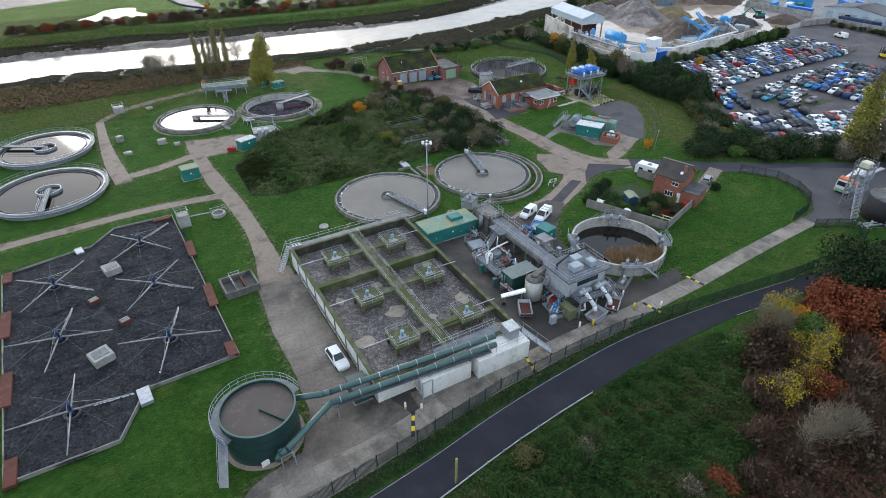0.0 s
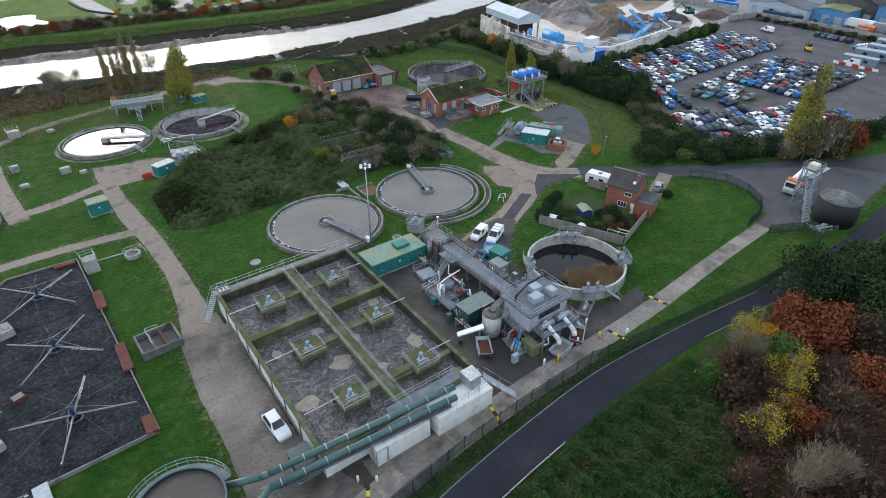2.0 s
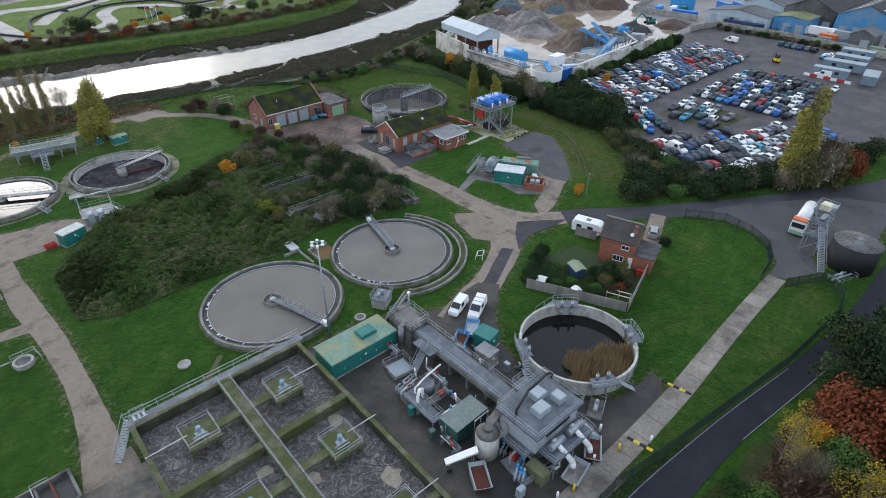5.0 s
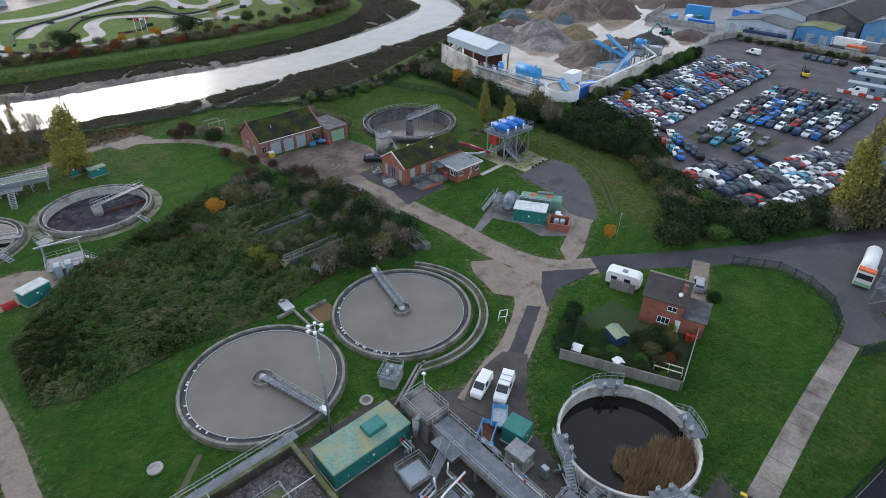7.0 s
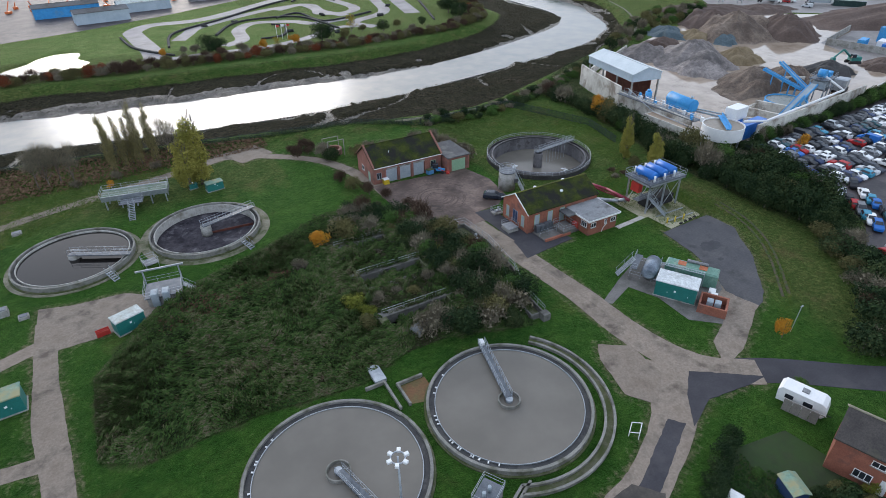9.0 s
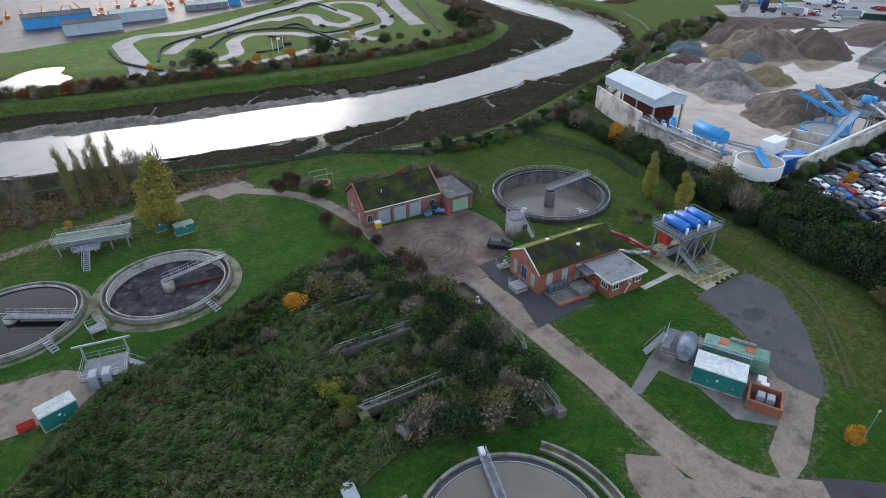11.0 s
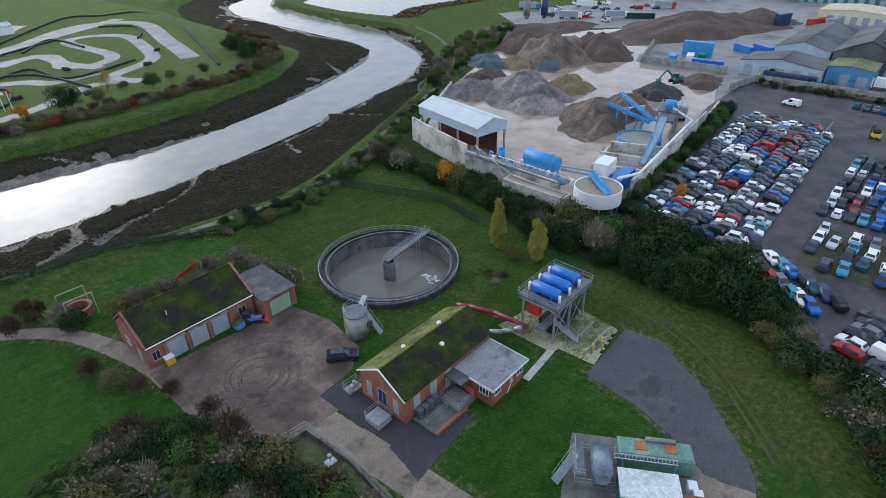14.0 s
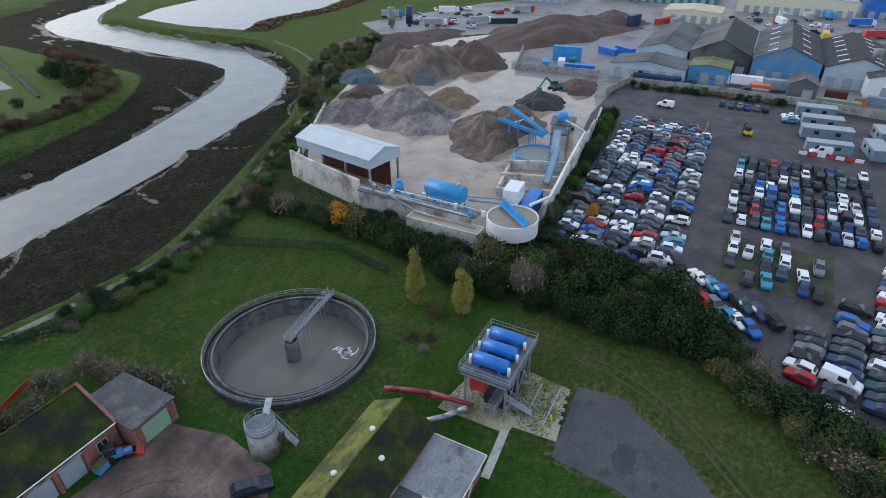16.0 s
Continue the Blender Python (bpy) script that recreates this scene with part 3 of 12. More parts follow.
def car_paint():
    """One paint whose colour is picked by each car's own random number."""
    m, t, p, g = nodes_of("car_paint")
    r = t.nodes.new("ShaderNodeValToRGB")
    r.color_ramp.interpolation = "CONSTANT"
    tones = [(0.8, 0.81, 0.82), (0.02, 0.021, 0.024), (0.40, 0.02, 0.022), (0.03, 0.05, 0.12), (0.82, 0.82, 0.81), (0.06, 0.065, 0.075),
             (0.02, 0.14, 0.46), (0.04, 0.05, 0.07), (0.025, 0.03, 0.04), (0.5, 0.53, 0.55), (0.015, 0.016, 0.02), (0.05, 0.27, 0.40), (0.8, 0.8, 0.8), (0.02, 0.022, 0.026), (0.012, 0.045, 0.15), (0.16, 0.17, 0.185), (0.045, 0.055, 0.07), (0.02, 0.08, 0.10)]
    e = r.color_ramp
    while len(e.elements) < len(tones):
        e.elements.new(0.5)
    for i, c in enumerate(tones):
        e.elements[i].position, e.elements[i].color = i / len(tones), (*c, 1)
    info = t.nodes.new("ShaderNodeObjectInfo")
    t.links.new(info.outputs["Random"], r.inputs[0])
    f = noise_at(t, g, 3.0)
    t.links.new(blend(t, span(t, f, 0.45, 0.85, 0, 0.1), r.outputs[0], (0.2, 0.19, 0.17)), p.inputs["Base Color"])
    p.inputs["Roughness"].default_value = 0.42
    p.inputs["Specular IOR Level"].default_value = 0.22
    return m


CARPAINT = car_paint()


def ground_material():
    m, t, p, g = nodes_of("ground_cover")
    big, mid, small, fine = noise_at(t, g, 0.035, 5), noise_at(t, g, 0.3, 6, 0.68), noise_at(t, g, 1.3, 5, 0.7), noise_at(t, g, 5.0, 4, 0.75)
    patch = noise_at(t, g, 0.11, 7, 0.65)
    lawn = blend(t, span(t, big, 0.35, 0.65), (0.0115, 0.052, 0.006), (0.024, 0.076, 0.009))
    lawn = blend(t, span(t, mid, 0.42, 0.72), lawn, (0.036, 0.08, 0.012))
    lawn = blend(t, span(t, small, 0.58, 0.8), lawn, (0.06, 0.088, 0.02))
    lawn = blend(t, span(t, patch, 0.56, 0.68, 0, 0.7), lawn, (0.068, 0.084, 0.022))
    rough = blend(t, span(t, small, 0.32, 0.66), (0.024, 0.046, 0.009), (0.086, 0.088, 0.029))
    rough = blend(t, span(t, patch, 0.54, 0.68), rough, (0.085, 0.062, 0.03))
    wood = blend(t, span(t, mid, 0.35, 0.65), (0.028, 0.036, 0.014), (0.06, 0.048, 0.03))
    marsh = blend(t, span(t, small, 0.35, 0.62), (0.009, 0.008, 0.006), (0.044, 0.038, 0.024))
    marsh = blend(t, span(t, patch, 0.42, 0.62), marsh, (0.024, 0.022, 0.013))
    marsh = blend(t, span(t, mid, 0.6, 0.7), marsh, (0.062, 0.045, 0.032))
    soil = blend(t, span(t, small, 0.35, 0.65), (0.085, 0.066, 0.045), (0.14, 0.115, 0.075))

    def mask(name, edge=0.25, by=None, reach=0.3):
        a = t.nodes.new("ShaderNodeAttribute")
        a.attribute_name = name
        s = t.nodes.new("ShaderNodeMath")
        s.operation = "ADD"
        t.links.new(a.outputs["Fac"], s.inputs[0])
        t.links.new(span(t, by or mid, 0.25, 0.75, -reach, reach), s.inputs[1])
        return span(t, s.outputs[0], 0.5 - edge / 2, 0.5 + edge / 2)
    # paler far-bank lawn: distance haze mixed into the grass colour
    far_haze = blend(t, span(t, patch, 0.35, 0.65), (0.085, 0.135, 0.034), (0.145, 0.175, 0.06))
    lawn = blend(t, mask("far_haze", 0.4), lawn, far_haze)
    col = blend(t, mask("rough", 0.6), lawn, rough)
    col = blend(t, mask("worn", 0.5, small, 0.45), col, soil)
    col = blend(t, mask("wood", 0.3), col, wood)
    wet = mask("marsh", 0.15, small)
    col = blend(t, wet, col, marsh)
    t.links.new(span(t, wet, 0, 1, 0.17, 0.01), p.inputs["Sheen Weight"])
    silt = mask("silt", 0.15, small, 0.25)
    col = blend(t, silt, col, blend(t, span(t, mid, 0.35, 0.65), (0.12, 0.108, 0.096), (0.2, 0.185, 0.165)))
    col = blend(t, 1.0, col, span_rgb(t, span(t, fine, 0.3, 0.7, 0.6, 1.4)), "MULTIPLY")
    col = blend(t, 1.0, col, span_rgb(t, span(t, small, 0.3, 0.7, 0.6, 1.4)), "MULTIPLY")
    col = blend(t, 1.0, col, span_rgb(t, span(t, mid, 0.3, 0.7, 0.78, 1.22)), "MULTIPLY")
    t.links.new(col, p.inputs["Base Color"])
    t.links.new(span(t, silt, 0, 1, 0.95, 0.3), p.inputs["Roughness"])
    p.inputs["Specular IOR Level"].default_value = 0.06
    p.inputs["Sheen Roughness"].default_value = 0.45
    p.inputs["Sheen Tint"].default_value = (0.42, 0.75, 0.2, 1)
    h = t.nodes.new("ShaderNodeMath")
    h.operation = "MULTIPLY_ADD"
    h.inputs[1].default_value = 1.6
    t.links.new(small, h.inputs[0])
    t.links.new(fine, h.inputs[2])
    bump_to(t, p, h.outputs[0], 1.0, 0.3)
    return m


GROUND = ground_material()

# ---- ground, river and roads ----
NEAR_BANK = [(-900, 250), (-400, 240), (-31, 230), (12, 226), (40, 221), (57, 219), (93, 217), (131, 223), (165, 230), (203, 240), (224, 250), (240, 264), (252, 287),
             (263, 312), (265, 350), (270, 400), (280, 438), (327, 484), (420, 525), (900, 640)]
FAR_BANK = [(-900, 280), (-400, 268), (-32, 259), (24, 252), (52, 249), (80, 247), (120, 245), (158, 252), (195, 265), (223, 279), (238, 302), (241, 340), (244, 400), (250, 432),
            (270, 466), (333, 500), (420, 545), (900, 665)]
river_line = [(p.x, p.y) for p in catmull([(*p, 0) for p in NEAR_BANK], 4)] + [(p.x, p.y) for p in reversed(catmull([(*p, 0) for p in FAR_BANK], 4))]
POND_EAST = [(290, 416), (321, 433), (377, 440), (440, 430), (440, 370), (413, 358), (358, 342), (314, 346), (290, 334), (285, 371)]
POND_WEST = [(-9, 302), (-4, 312), (2, 318), (6, 326), (13, 330), (20, 327), (19, 318), (23, 309), (19, 302), (8, 299.5)]


def poly_distance(px, py, poly):
    """Distance to the outline, negative inside."""
    best, inside = np.full(px.shape, 1e9), np.zeros(px.shape, bool)
    for (x0, y0), (x1, y1) in zip(poly, poly[1:] + poly[:1]):
        dx, dy = x1 - x0, y1 - y0
        k = np.clip(((px - x0) * dx + (py - y0) * dy) / max(dx * dx + dy * dy, 1e-9), 0, 1)
        best = np.minimum(best, np.hypot(px - x0 - k * dx, py - y0 - k * dy))
        if dy:
            inside ^= ((y0 > py) != (y1 > py)) & (px < x0 + (py - y0) * dx / dy)
    return np.where(inside, -best, best)


def ripple(px, py, s, seed):
    """Smooth uneven numbers over the plan, about -1 to 1."""
    r, out = np.random.RandomState(seed), 0
    for k in range(6):
        a, w, ph = r.uniform(0, 6.28), s * r.uniform(0.6, 1.7), r.uniform(0, 6.28, 2)
        out = out + np.sin(px * w * np.cos(a) + py * w * np.sin(a) + ph[0]) * np.cos(py * w * 0.7 * np.cos(a) - px * w * 0.6 + ph[1])
    return out / 2.2


THICKET = [(19, 122), (19, 107), (24, 104.5), (37, 105), (50, 103.5), (60, 107), (76, 102), (80, 109), (80.5, 123), (73, 146), (61, 150), (47, 143), (34, 138), (25, 131)]
BELT = [(144, 188), (144, 164), (138.5, 140), (137, 128), (137, 118), (136.5, 108), (137, 98.5), (131, 89.5), (126, 84.5), (119, 78.5), (113.5, 75.5), (110, 75.5), (121, 68.5), (150, 52), (172, 50), (158, 56), (128, 69), (129.6, 76), (132, 86), (142.5, 96), (153, 111), (155, 121),
        (163, 128), (152, 138), (153, 165), (158, 187), (172, 198), (190, 212), (176, 214), (158, 202)]
WOODLAND = [(-60, -60), (18, 27), (30, 30.5), (42, 31.5), (56, 32.2), (72, 32), (90, 30.5), (112, 29.5), (140, 28), (200, 40), (300, 20), (300, -60)]


OLD_BEDS = [(57.3, 109.8, 68.2, 114.2), (57.8, 121.4, 69.2, 125.6), (57.5, 132.6, 67.0, 135.8)]


MARSH = [(p[0], p[1]) for p in NEAR_BANK[2:15]] + [(268, 306), (257, 281), (240, 257), (221, 240), (195, 223), (153, 204), (130, 194), (117, 191), (95, 194), (57, 203), (20, 209), (-31, 213)]


def line_distance(px, py, line):
    best = np.full(px.shape, 1e9)
    for (x0, y0), (x1, y1) in zip(line, line[1:]):
        dx, dy = x1 - x0, y1 - y0
        k = np.clip(((px - x0) * dx + (py - y0) * dy) / max(dx * dx + dy * dy, 1e-9), 0, 1)
        best = np.minimum(best, np.hypot(px - x0 - k * dx, py - y0 - k * dy))
    return best


def creek_at(px, py, d):
    """Winding creeks and pools in the marsh, 0 to 1."""
    c = np.clip(1 - np.abs(ripple(px, py, 0.06, 17)) / 0.07, 0, 1) * np.clip((d - 1) / 2, 0, 1) * np.clip((17 - d) / 4, 0, 1)
    return np.maximum(c, np.clip((ripple(px, py, 0.3, 19) - 1.05) * 4, 0, 1) * np.clip((12 - d) / 4, 0, 1) * (d > 0))


def far_marsh(px):
    """How much broader the far marsh lies towards the bend."""
    return 0.45 * np.clip((px - 165) / 40, 0, 1)


def ground_at(px, py):
    d0 = poly_distance(px, py, river_line)
    near = np.clip(1.8 - np.abs(d0) / 9, 0, 1.2)
    d = d0 + ripple(px, py, 0.13, 3) * np.clip(1.6 - np.abs(d0) / 30, 0, 1.2) * 1.1 + (ripple(px, py, 0.5, 13) * 0.9 + ripple(px, py, 1.1, 14) * 0.45) * near
    ours = line_distance(px, py, NEAR_BANK) < line_distance(px, py, FAR_BANK)
    z = np.interp(np.where(d > 0, d * (1 - far_marsh(px)), d), [-6, -1, 0, 2.8, 3.6, 6, 16, 21, 25, 32, 40], [-4.6, -3.8, -3.1, -2.65, -2.0, -1.8, -1.6, 0.7, 0.7, 0.0, 0.0])
    e = poly_distance(px, py, MARSH)
    z2 = np.where(e < 0, np.interp(d, [-6, -1, 0, 1.8, 2.6, 6, 60], [-4.6, -3.8, -3.1, -2.75, -2.1, -1.75, -1.6]), np.minimum(np.interp(d, [-6, -1, 0, 1, 1.7, 5, 6], [-4.6, -3.8, -3.15, -2.8, -2.1, -1.6, 9]), np.interp(e, [0, 3, 5.5, 9], [-1.6, 0.6, 0.6, 0.0])))
    z = np.where(ours, z2, z)
    z = z - creek_at(px, py, d) * 0.9 * (z < -1.4) + (z < -1.2) * (z > -2.2) * ripple(px, py, 0.8, 15) * 0.12
    for pond in (POND_EAST, POND_WEST):
        q = poly_distance(px, py, pond)
        z = np.minimum(z, np.interp(q, [-3, 0, 3], [-1.6, -0.5, 0.3]) + np.where(q > 3, 99, 0))
    z = np.where(np.hypot(px - 113.2, py - 150.3) < 11.15, -3.4, z)     # dug out for the deep tank
    z = np.where(np.hypot(px - 39.0, py - 154.8) < 9.4, -1.9, z)       # and for the drained humus tank
    for x0, y0, x1, y1 in OLD_BEDS:
        z = np.where((px > x0 + 0.1) & (px < x1 - 0.1) & (py > y0 + 0.1) & (py < y1 - 0.1), -1.6, z)
    wood = poly_distance(px, py, WOODLAND)
    z = z + np.clip(-wood / 30, 0, 1) * 1.5
    far = np.clip((np.hypot(px - 90, py - 150) - 330) / 300, 0, 1)
    return z + far * ripple(px, py, 0.006, 5) * 2.0, d, wood


xs = np.concatenate([[-4200, -2500, -1400, -800, -450, -250, -160], np.arange(-110, -60, 2.6), np.arange(-60, 275, 1.35), np.arange(276, 330, 3), np.arange(332, 480, 6), [500, 560, 650, 800, 1100, 1600, 2600, 4200]])
ys = np.concatenate([[-4200, -2500, -1400, -700, -350, -160], np.arange(-80, 26, 2.6), np.arange(26, 310, 1.35), np.arange(312, 520, 5), [540, 600, 700, 900, 1300, 2000, 3000, 4400]])
# a closer mesh round the sunken tanks
xs = np.concatenate([xs[(xs < 28.2) | ((xs > 50.2) & (xs < 100.2)) | (xs > 126.2)], np.arange(28.4, 50, 0.42), np.arange(100.4, 126, 0.42)])
xs.sort()
ys = np.concatenate([ys[(ys < 137.2) | (ys > 165.8)], np.arange(137.4, 165.6, 0.42)])
ys.sort()
gx, gy = np.meshgrid(xs, ys)
gz, gd, gw = ground_at(gx, gy)
ge = poly_distance(gx, gy, MARSH)
me = bpy.data.meshes.new("ground")
nx, ny = len(xs), len(ys)
me.from_pydata(np.stack([gx.ravel(), gy.ravel(), gz.ravel()], 1).tolist(), [],
               [(j * nx + i, j * nx + i + 1, (j + 1) * nx + i + 1, (j + 1) * nx + i) for j in range(ny - 1) for i in range(nx - 1)])
ground_mesh = me
thick_d, belt_d = poly_distance(gx, gy, THICKET), poly_distance(gx, gy, BELT)
near_side = line_distance(gx, gy, NEAR_BANK) < line_distance(gx, gy, FAR_BANK)
masks = {
    "marsh": np.where(near_side, np.clip(0.9 - ge / 2.0, 0, 1), np.clip((18.5 - gd * (1 - far_marsh(gx))) / 4, 0, 1)),
    "silt": np.maximum(np.clip((2.4 + 0.9 * ripple(gx, gy, 0.09, 9) + (0.4 + 2.6 * ripple(gx, gy, 0.05, 29)) * ~near_side - gd) / 0.9, 0, 1), creek_at(gx, gy, gd) * (gz < -1.3)),
    # far bank, where the lawn colour takes on haze
    "far_haze": (~near_side & (gy > 286) & (gx < 215)).astype(float),
    "wood": np.clip(0.5 - np.minimum(np.minimum(thick_d, belt_d), gw) / 4, 0, 1),
    "rough": np.clip(np.maximum.reduce([
        0.6 * (gd < 60) * (gx < 60) * np.clip((gy - 164) / 8, 0, 1) + 0.3 * np.clip((gy - 150) / 10, 0, 1) * (gx < 5),
        np.clip((34 - gd) / 8, 0, 0.5),
        0.75 * (gx > 108) * (gy < 125) * (gy > 75) * np.clip((gx - 108) / 8, 0, 1),
        0.55 * (gx > 98) * (gy > 132) * np.ones_like(gx),
        0.3 * np.clip((gx - 66) / 8, 0, 1) * (gy > 155), 0.35 * (gy > 36) * (gy < 44) * (gx > 60),
        0.8 * (gx > 240) * np.ones_like(gx), 0.35 * (gy > 275) * (gy < 284)]), 0, 1),
}
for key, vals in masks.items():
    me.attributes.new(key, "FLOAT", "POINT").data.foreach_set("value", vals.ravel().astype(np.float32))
me.polygons.foreach_set("use_smooth", [True] * len(me.polygons))
me.materials.append(GROUND)
tagged(new("ground", me), "grass ground with rough banks, marsh and woodland floor", "ground", kind="structure")

structure("river", sheet(Geo(), river_line, -3.0, 0.3), RIVER, "silver tidal river between mud banks")
structure("pond_water", sheet(Geo(), [(p.x, p.y) for p in catmull([(*p, 0) for p in POND_EAST], 4, True)], -0.45, 0.3), RIVER, "bright lagoon behind a reed bank")
structure("pond_water", sheet(Geo(), [(p.x, p.y) for p in catmull([(*p, 0) for p in POND_WEST], 4, True)], -0.45, 0.3), RIVER, "small bright pond in rough grass")

structure("public_road", band(Geo(), [(-60, 22), (-20, 27.5), (5, 31), (19.5, 32.7), (30, 34.4), (42, 35.5), (54.5, 36.2), (71, 35.4), (87, 33.4), (100, 32.2), (113, 32), (140, 33), (170, 36), (230, 30)],
                              [4.6, 4.6, 4.6, 4.5, 4.6, 4.9, 4.6, 3.6, 3.4, 3.4, 3.6, 4, 4, 4], 0.05), ROADBLACK, "dark asphalt public road")
FADED = mat("faded_road_paint", (0.16, 0.16, 0.165), (0.26, 0.26, 0.26), 0.8, s=0.8, fine=4, contrast=0.4)
structure("road_marking", band(Geo(), [(5, 33.05), (19.5, 34.8), (30, 36.5), (42, 37.75), (54.5, 38.3), (71, 37.0), (87, 34.9)], 0.09, 0.056, depth=0.004), FADED, "thin faded white edge line")
structure("road_marking", band(Geo(), [(71, 33.75), (87, 31.85), (100, 30.65), (113, 30.35)], 0.09, 0.056, depth=0.004), FADED, "thin faded white edge line")

structure("yard_slab", pad([(40.5, 80), (50.3, 80), (57, 76.6), (62, 73.5), (66.8, 69.5), (62, 64), (60.6, 58.6), (61.5, 50), (66, 46.8), (73, 46.3), (71, 44), (58.6, 40.6), (43, 40.6), (30, 39.8), (20, 38.4), (16, 44), (19, 45.2), (40, 45), (41, 60)], 0.02),
          PLANTYARD, "dark stained concrete plant yard")
structure("yard_apron", pad([(3, 37.2), (12, 37.4), (22, 39), (20, 44.8), (18.2, 52), (18.2, 70), (17.8, 79.5), (12.8, 79), (11.4, 72), (10.8, 64), (11, 55), (10.6, 48), (8, 43), (2, 41.5), (-1, 39)], 0.03),
          YARD, "stained concrete drive beside the aeration tank")
structure("verge_strip", pad([(22.3, 40.6), (38.5, 42.2), (38.5, 44.6), (22.5, 44.6)], 0.045), YARD)
structure("verge_slab", road([(-12, 35.6), (9, 37.5), (20, 39.0), (33, 40.6), (44, 41.0), (56, 41.0)], 2.8, 0.028), YARD, "dirty concrete strip inside the boundary fence")
structure("service_road_1", road([(14.6, 76), (15.4, 84), (15.7, 93), (15.2, 105), (14, 116), (13.4, 126), (13.2, 139)], [5, 3.8, 2.9, 3.2, 3.6, 3.0, 3.0], 0.035), CONC, "worn concrete service road")
structure("service_road_2", road([(-70, 104), (-40, 107.5), (-24, 109.6), (-12.7, 110.6), (-1.2, 111.2), (7, 110.8), (14.4, 110)], 2.3, 0.03), CONC, "narrow worn concrete track")
structure("service_road_3", road([(13.2, 133.5), (7, 131), (1, 129.3), (-3, 129.1)], 2.6, 0.03), CONC)
structure("service_road_4", road([(-2.8, 126), (-4, 136), (-4.8, 150), (-5, 168)], [3.4, 3.4, 2.4, 1.8], 0.04), CONC)
structure("service_road_5", pad([(12, 143), (11.8, 131), (19.5, 131), (27.5, 132.5), (29.5, 137), (24, 141), (17, 141.6)], 0.04), CONC, "worn concrete apron")
structure("service_road_6", road([(-4.5, 168), (5, 176), (25, 182), (43, 187), (50, 189), (60, 183), (69, 174), (74, 160), (75, 150)], [2, 2.4, 2.6, 3, 4, 2.6, 2.6, 3, 3], 0.03), CONC, "pale worn track along the works")
structure("turning_area", pad([(48, 191), (57, 193), (60, 186), (52, 183)], 0.04), CONC)
structure("entrance_road", band(Geo(), [(93, 81.5), (98.7, 78.2), (107.7, 71.5), (116.5, 65.5), (127, 58), (140, 50), (160, 40), (185, 38)], [4.6, 4.6, 4.6, 5.2, 7, 9, 9, 9], 0.03), ASPHALT, "dark asphalt entrance road")
structure("entrance_pad", pad([(114, 65.5), (118.5, 58.5), (118, 54), (116.2, 50), (111, 46.3), (106, 45.6), (107.6, 43), (113.5, 40.2), (118, 43.6), (122, 43), (128, 37), (150, 39), (144, 48), (128, 59)], 0.045), OLD_ASPHALT, "worn tanker turning pad")
structure("dark_patch", pad([(88, 84.3), (96, 78.6), (92, 78.8), (86.3, 79.6), (81.2, 77.6), (84.5, 81.5)], 0.055), ASPHALT)
structure("pale_concrete", pad([(81.2, 94.2), (85, 91.6), (84.6, 85.8), (80.1, 82.2), (77.8, 85.4), (79.4, 91.8)], 0.05), CONC, "pale bare concrete patch")
structure("spur_road", road([(87, 86.5), (80, 79.6), (71.8, 75.2), (66.1, 73.1), (60, 70.8)], [7, 5.2, 4.6, 5.6, 6], 0.0425), CONC, "worn concrete spur road")
structure("spur_patch", pad([(79.4, 80.0), (80.8, 78.4), (73, 74.3), (68, 71.8), (64.6, 70.6), (64.2, 72.4), (71, 75.6)], 0.052, worn=False), ASPHALT)
structure("oily_patch", pad([(60, 67.3), (66.8, 69), (71.5, 73.0), (69.2, 75.6), (63, 74.9), (58.5, 72.2)], 0.057, worn=False), PLANTYARD, "dark oily ground under the vans")
structure("main_road", road([(96, 79.5), (91, 83), (88.2, 87.5), (86.8, 94.5), (86.6, 104.3), (85.3, 116.6), (84, 131.4)], [4.5, 4.8, 5.0, 4.8, 4.4, 4.2, 4.2], 0.045), CONC, "worn concrete main road")
structure("admin_apron", pad([(86.3, 135.2), (90.2, 135), (90.4, 124), (96, 122), (96.5, 118), (85.6, 116.8), (87, 124)], 0.06), ASPHALT, "dark tarmac apron by the office")
structure("loop_pad", pad([(124.6, 111.7), (124.9, 105.7), (122.7, 103.0), (121.1, 100.3), (119.5, 98.0), (116.0, 94.6), (112.2, 90.7), (109.5, 88.9), (107.8, 88.4), (107.0, 93.7), (109.3, 97.4), (111.4, 103.5), (112.3, 111.2)], 0.05), OLD_ASPHALT, "worn grey tarmac pad with darker patches")
structure("pad_apron", pad([(106.6, 94.1), (108.2, 88.6), (105.1, 87.6), (102.6, 92.4)], 0.062, worn=False), CONC, "brown concrete apron of the tarmac pad")
TARPATCH = mat("dark_tar_patch", (0.042, 0.041, 0.047), (0.056, 0.055, 0.061), 0.85, s=0.6, fine=4)
for (x, y, r) in ((116.0, 103.8, 1.8), (113.9, 100.0, 0.5)):
    structure("tar_patch", pad([(x + r * 1.3 * math.cos(a * 0.785), y + r * 0.8 * math.sin(a * 0.785)) for a in range(8)], 0.056, 0.2, 0.5, False), TARPATCH)
structure("loop_link", pad([(107.6, 95), (108.2, 89), (104, 86.6), (98, 83.5), (93, 82.5), (95.6, 86.6), (99.8, 88.4), (104.5, 91.2)], 0.036), CONC)
structure("garage_drive", road([(98, 62.8), (104, 65.4), (110.5, 68.2)], 2.8, 0.035), CONC)
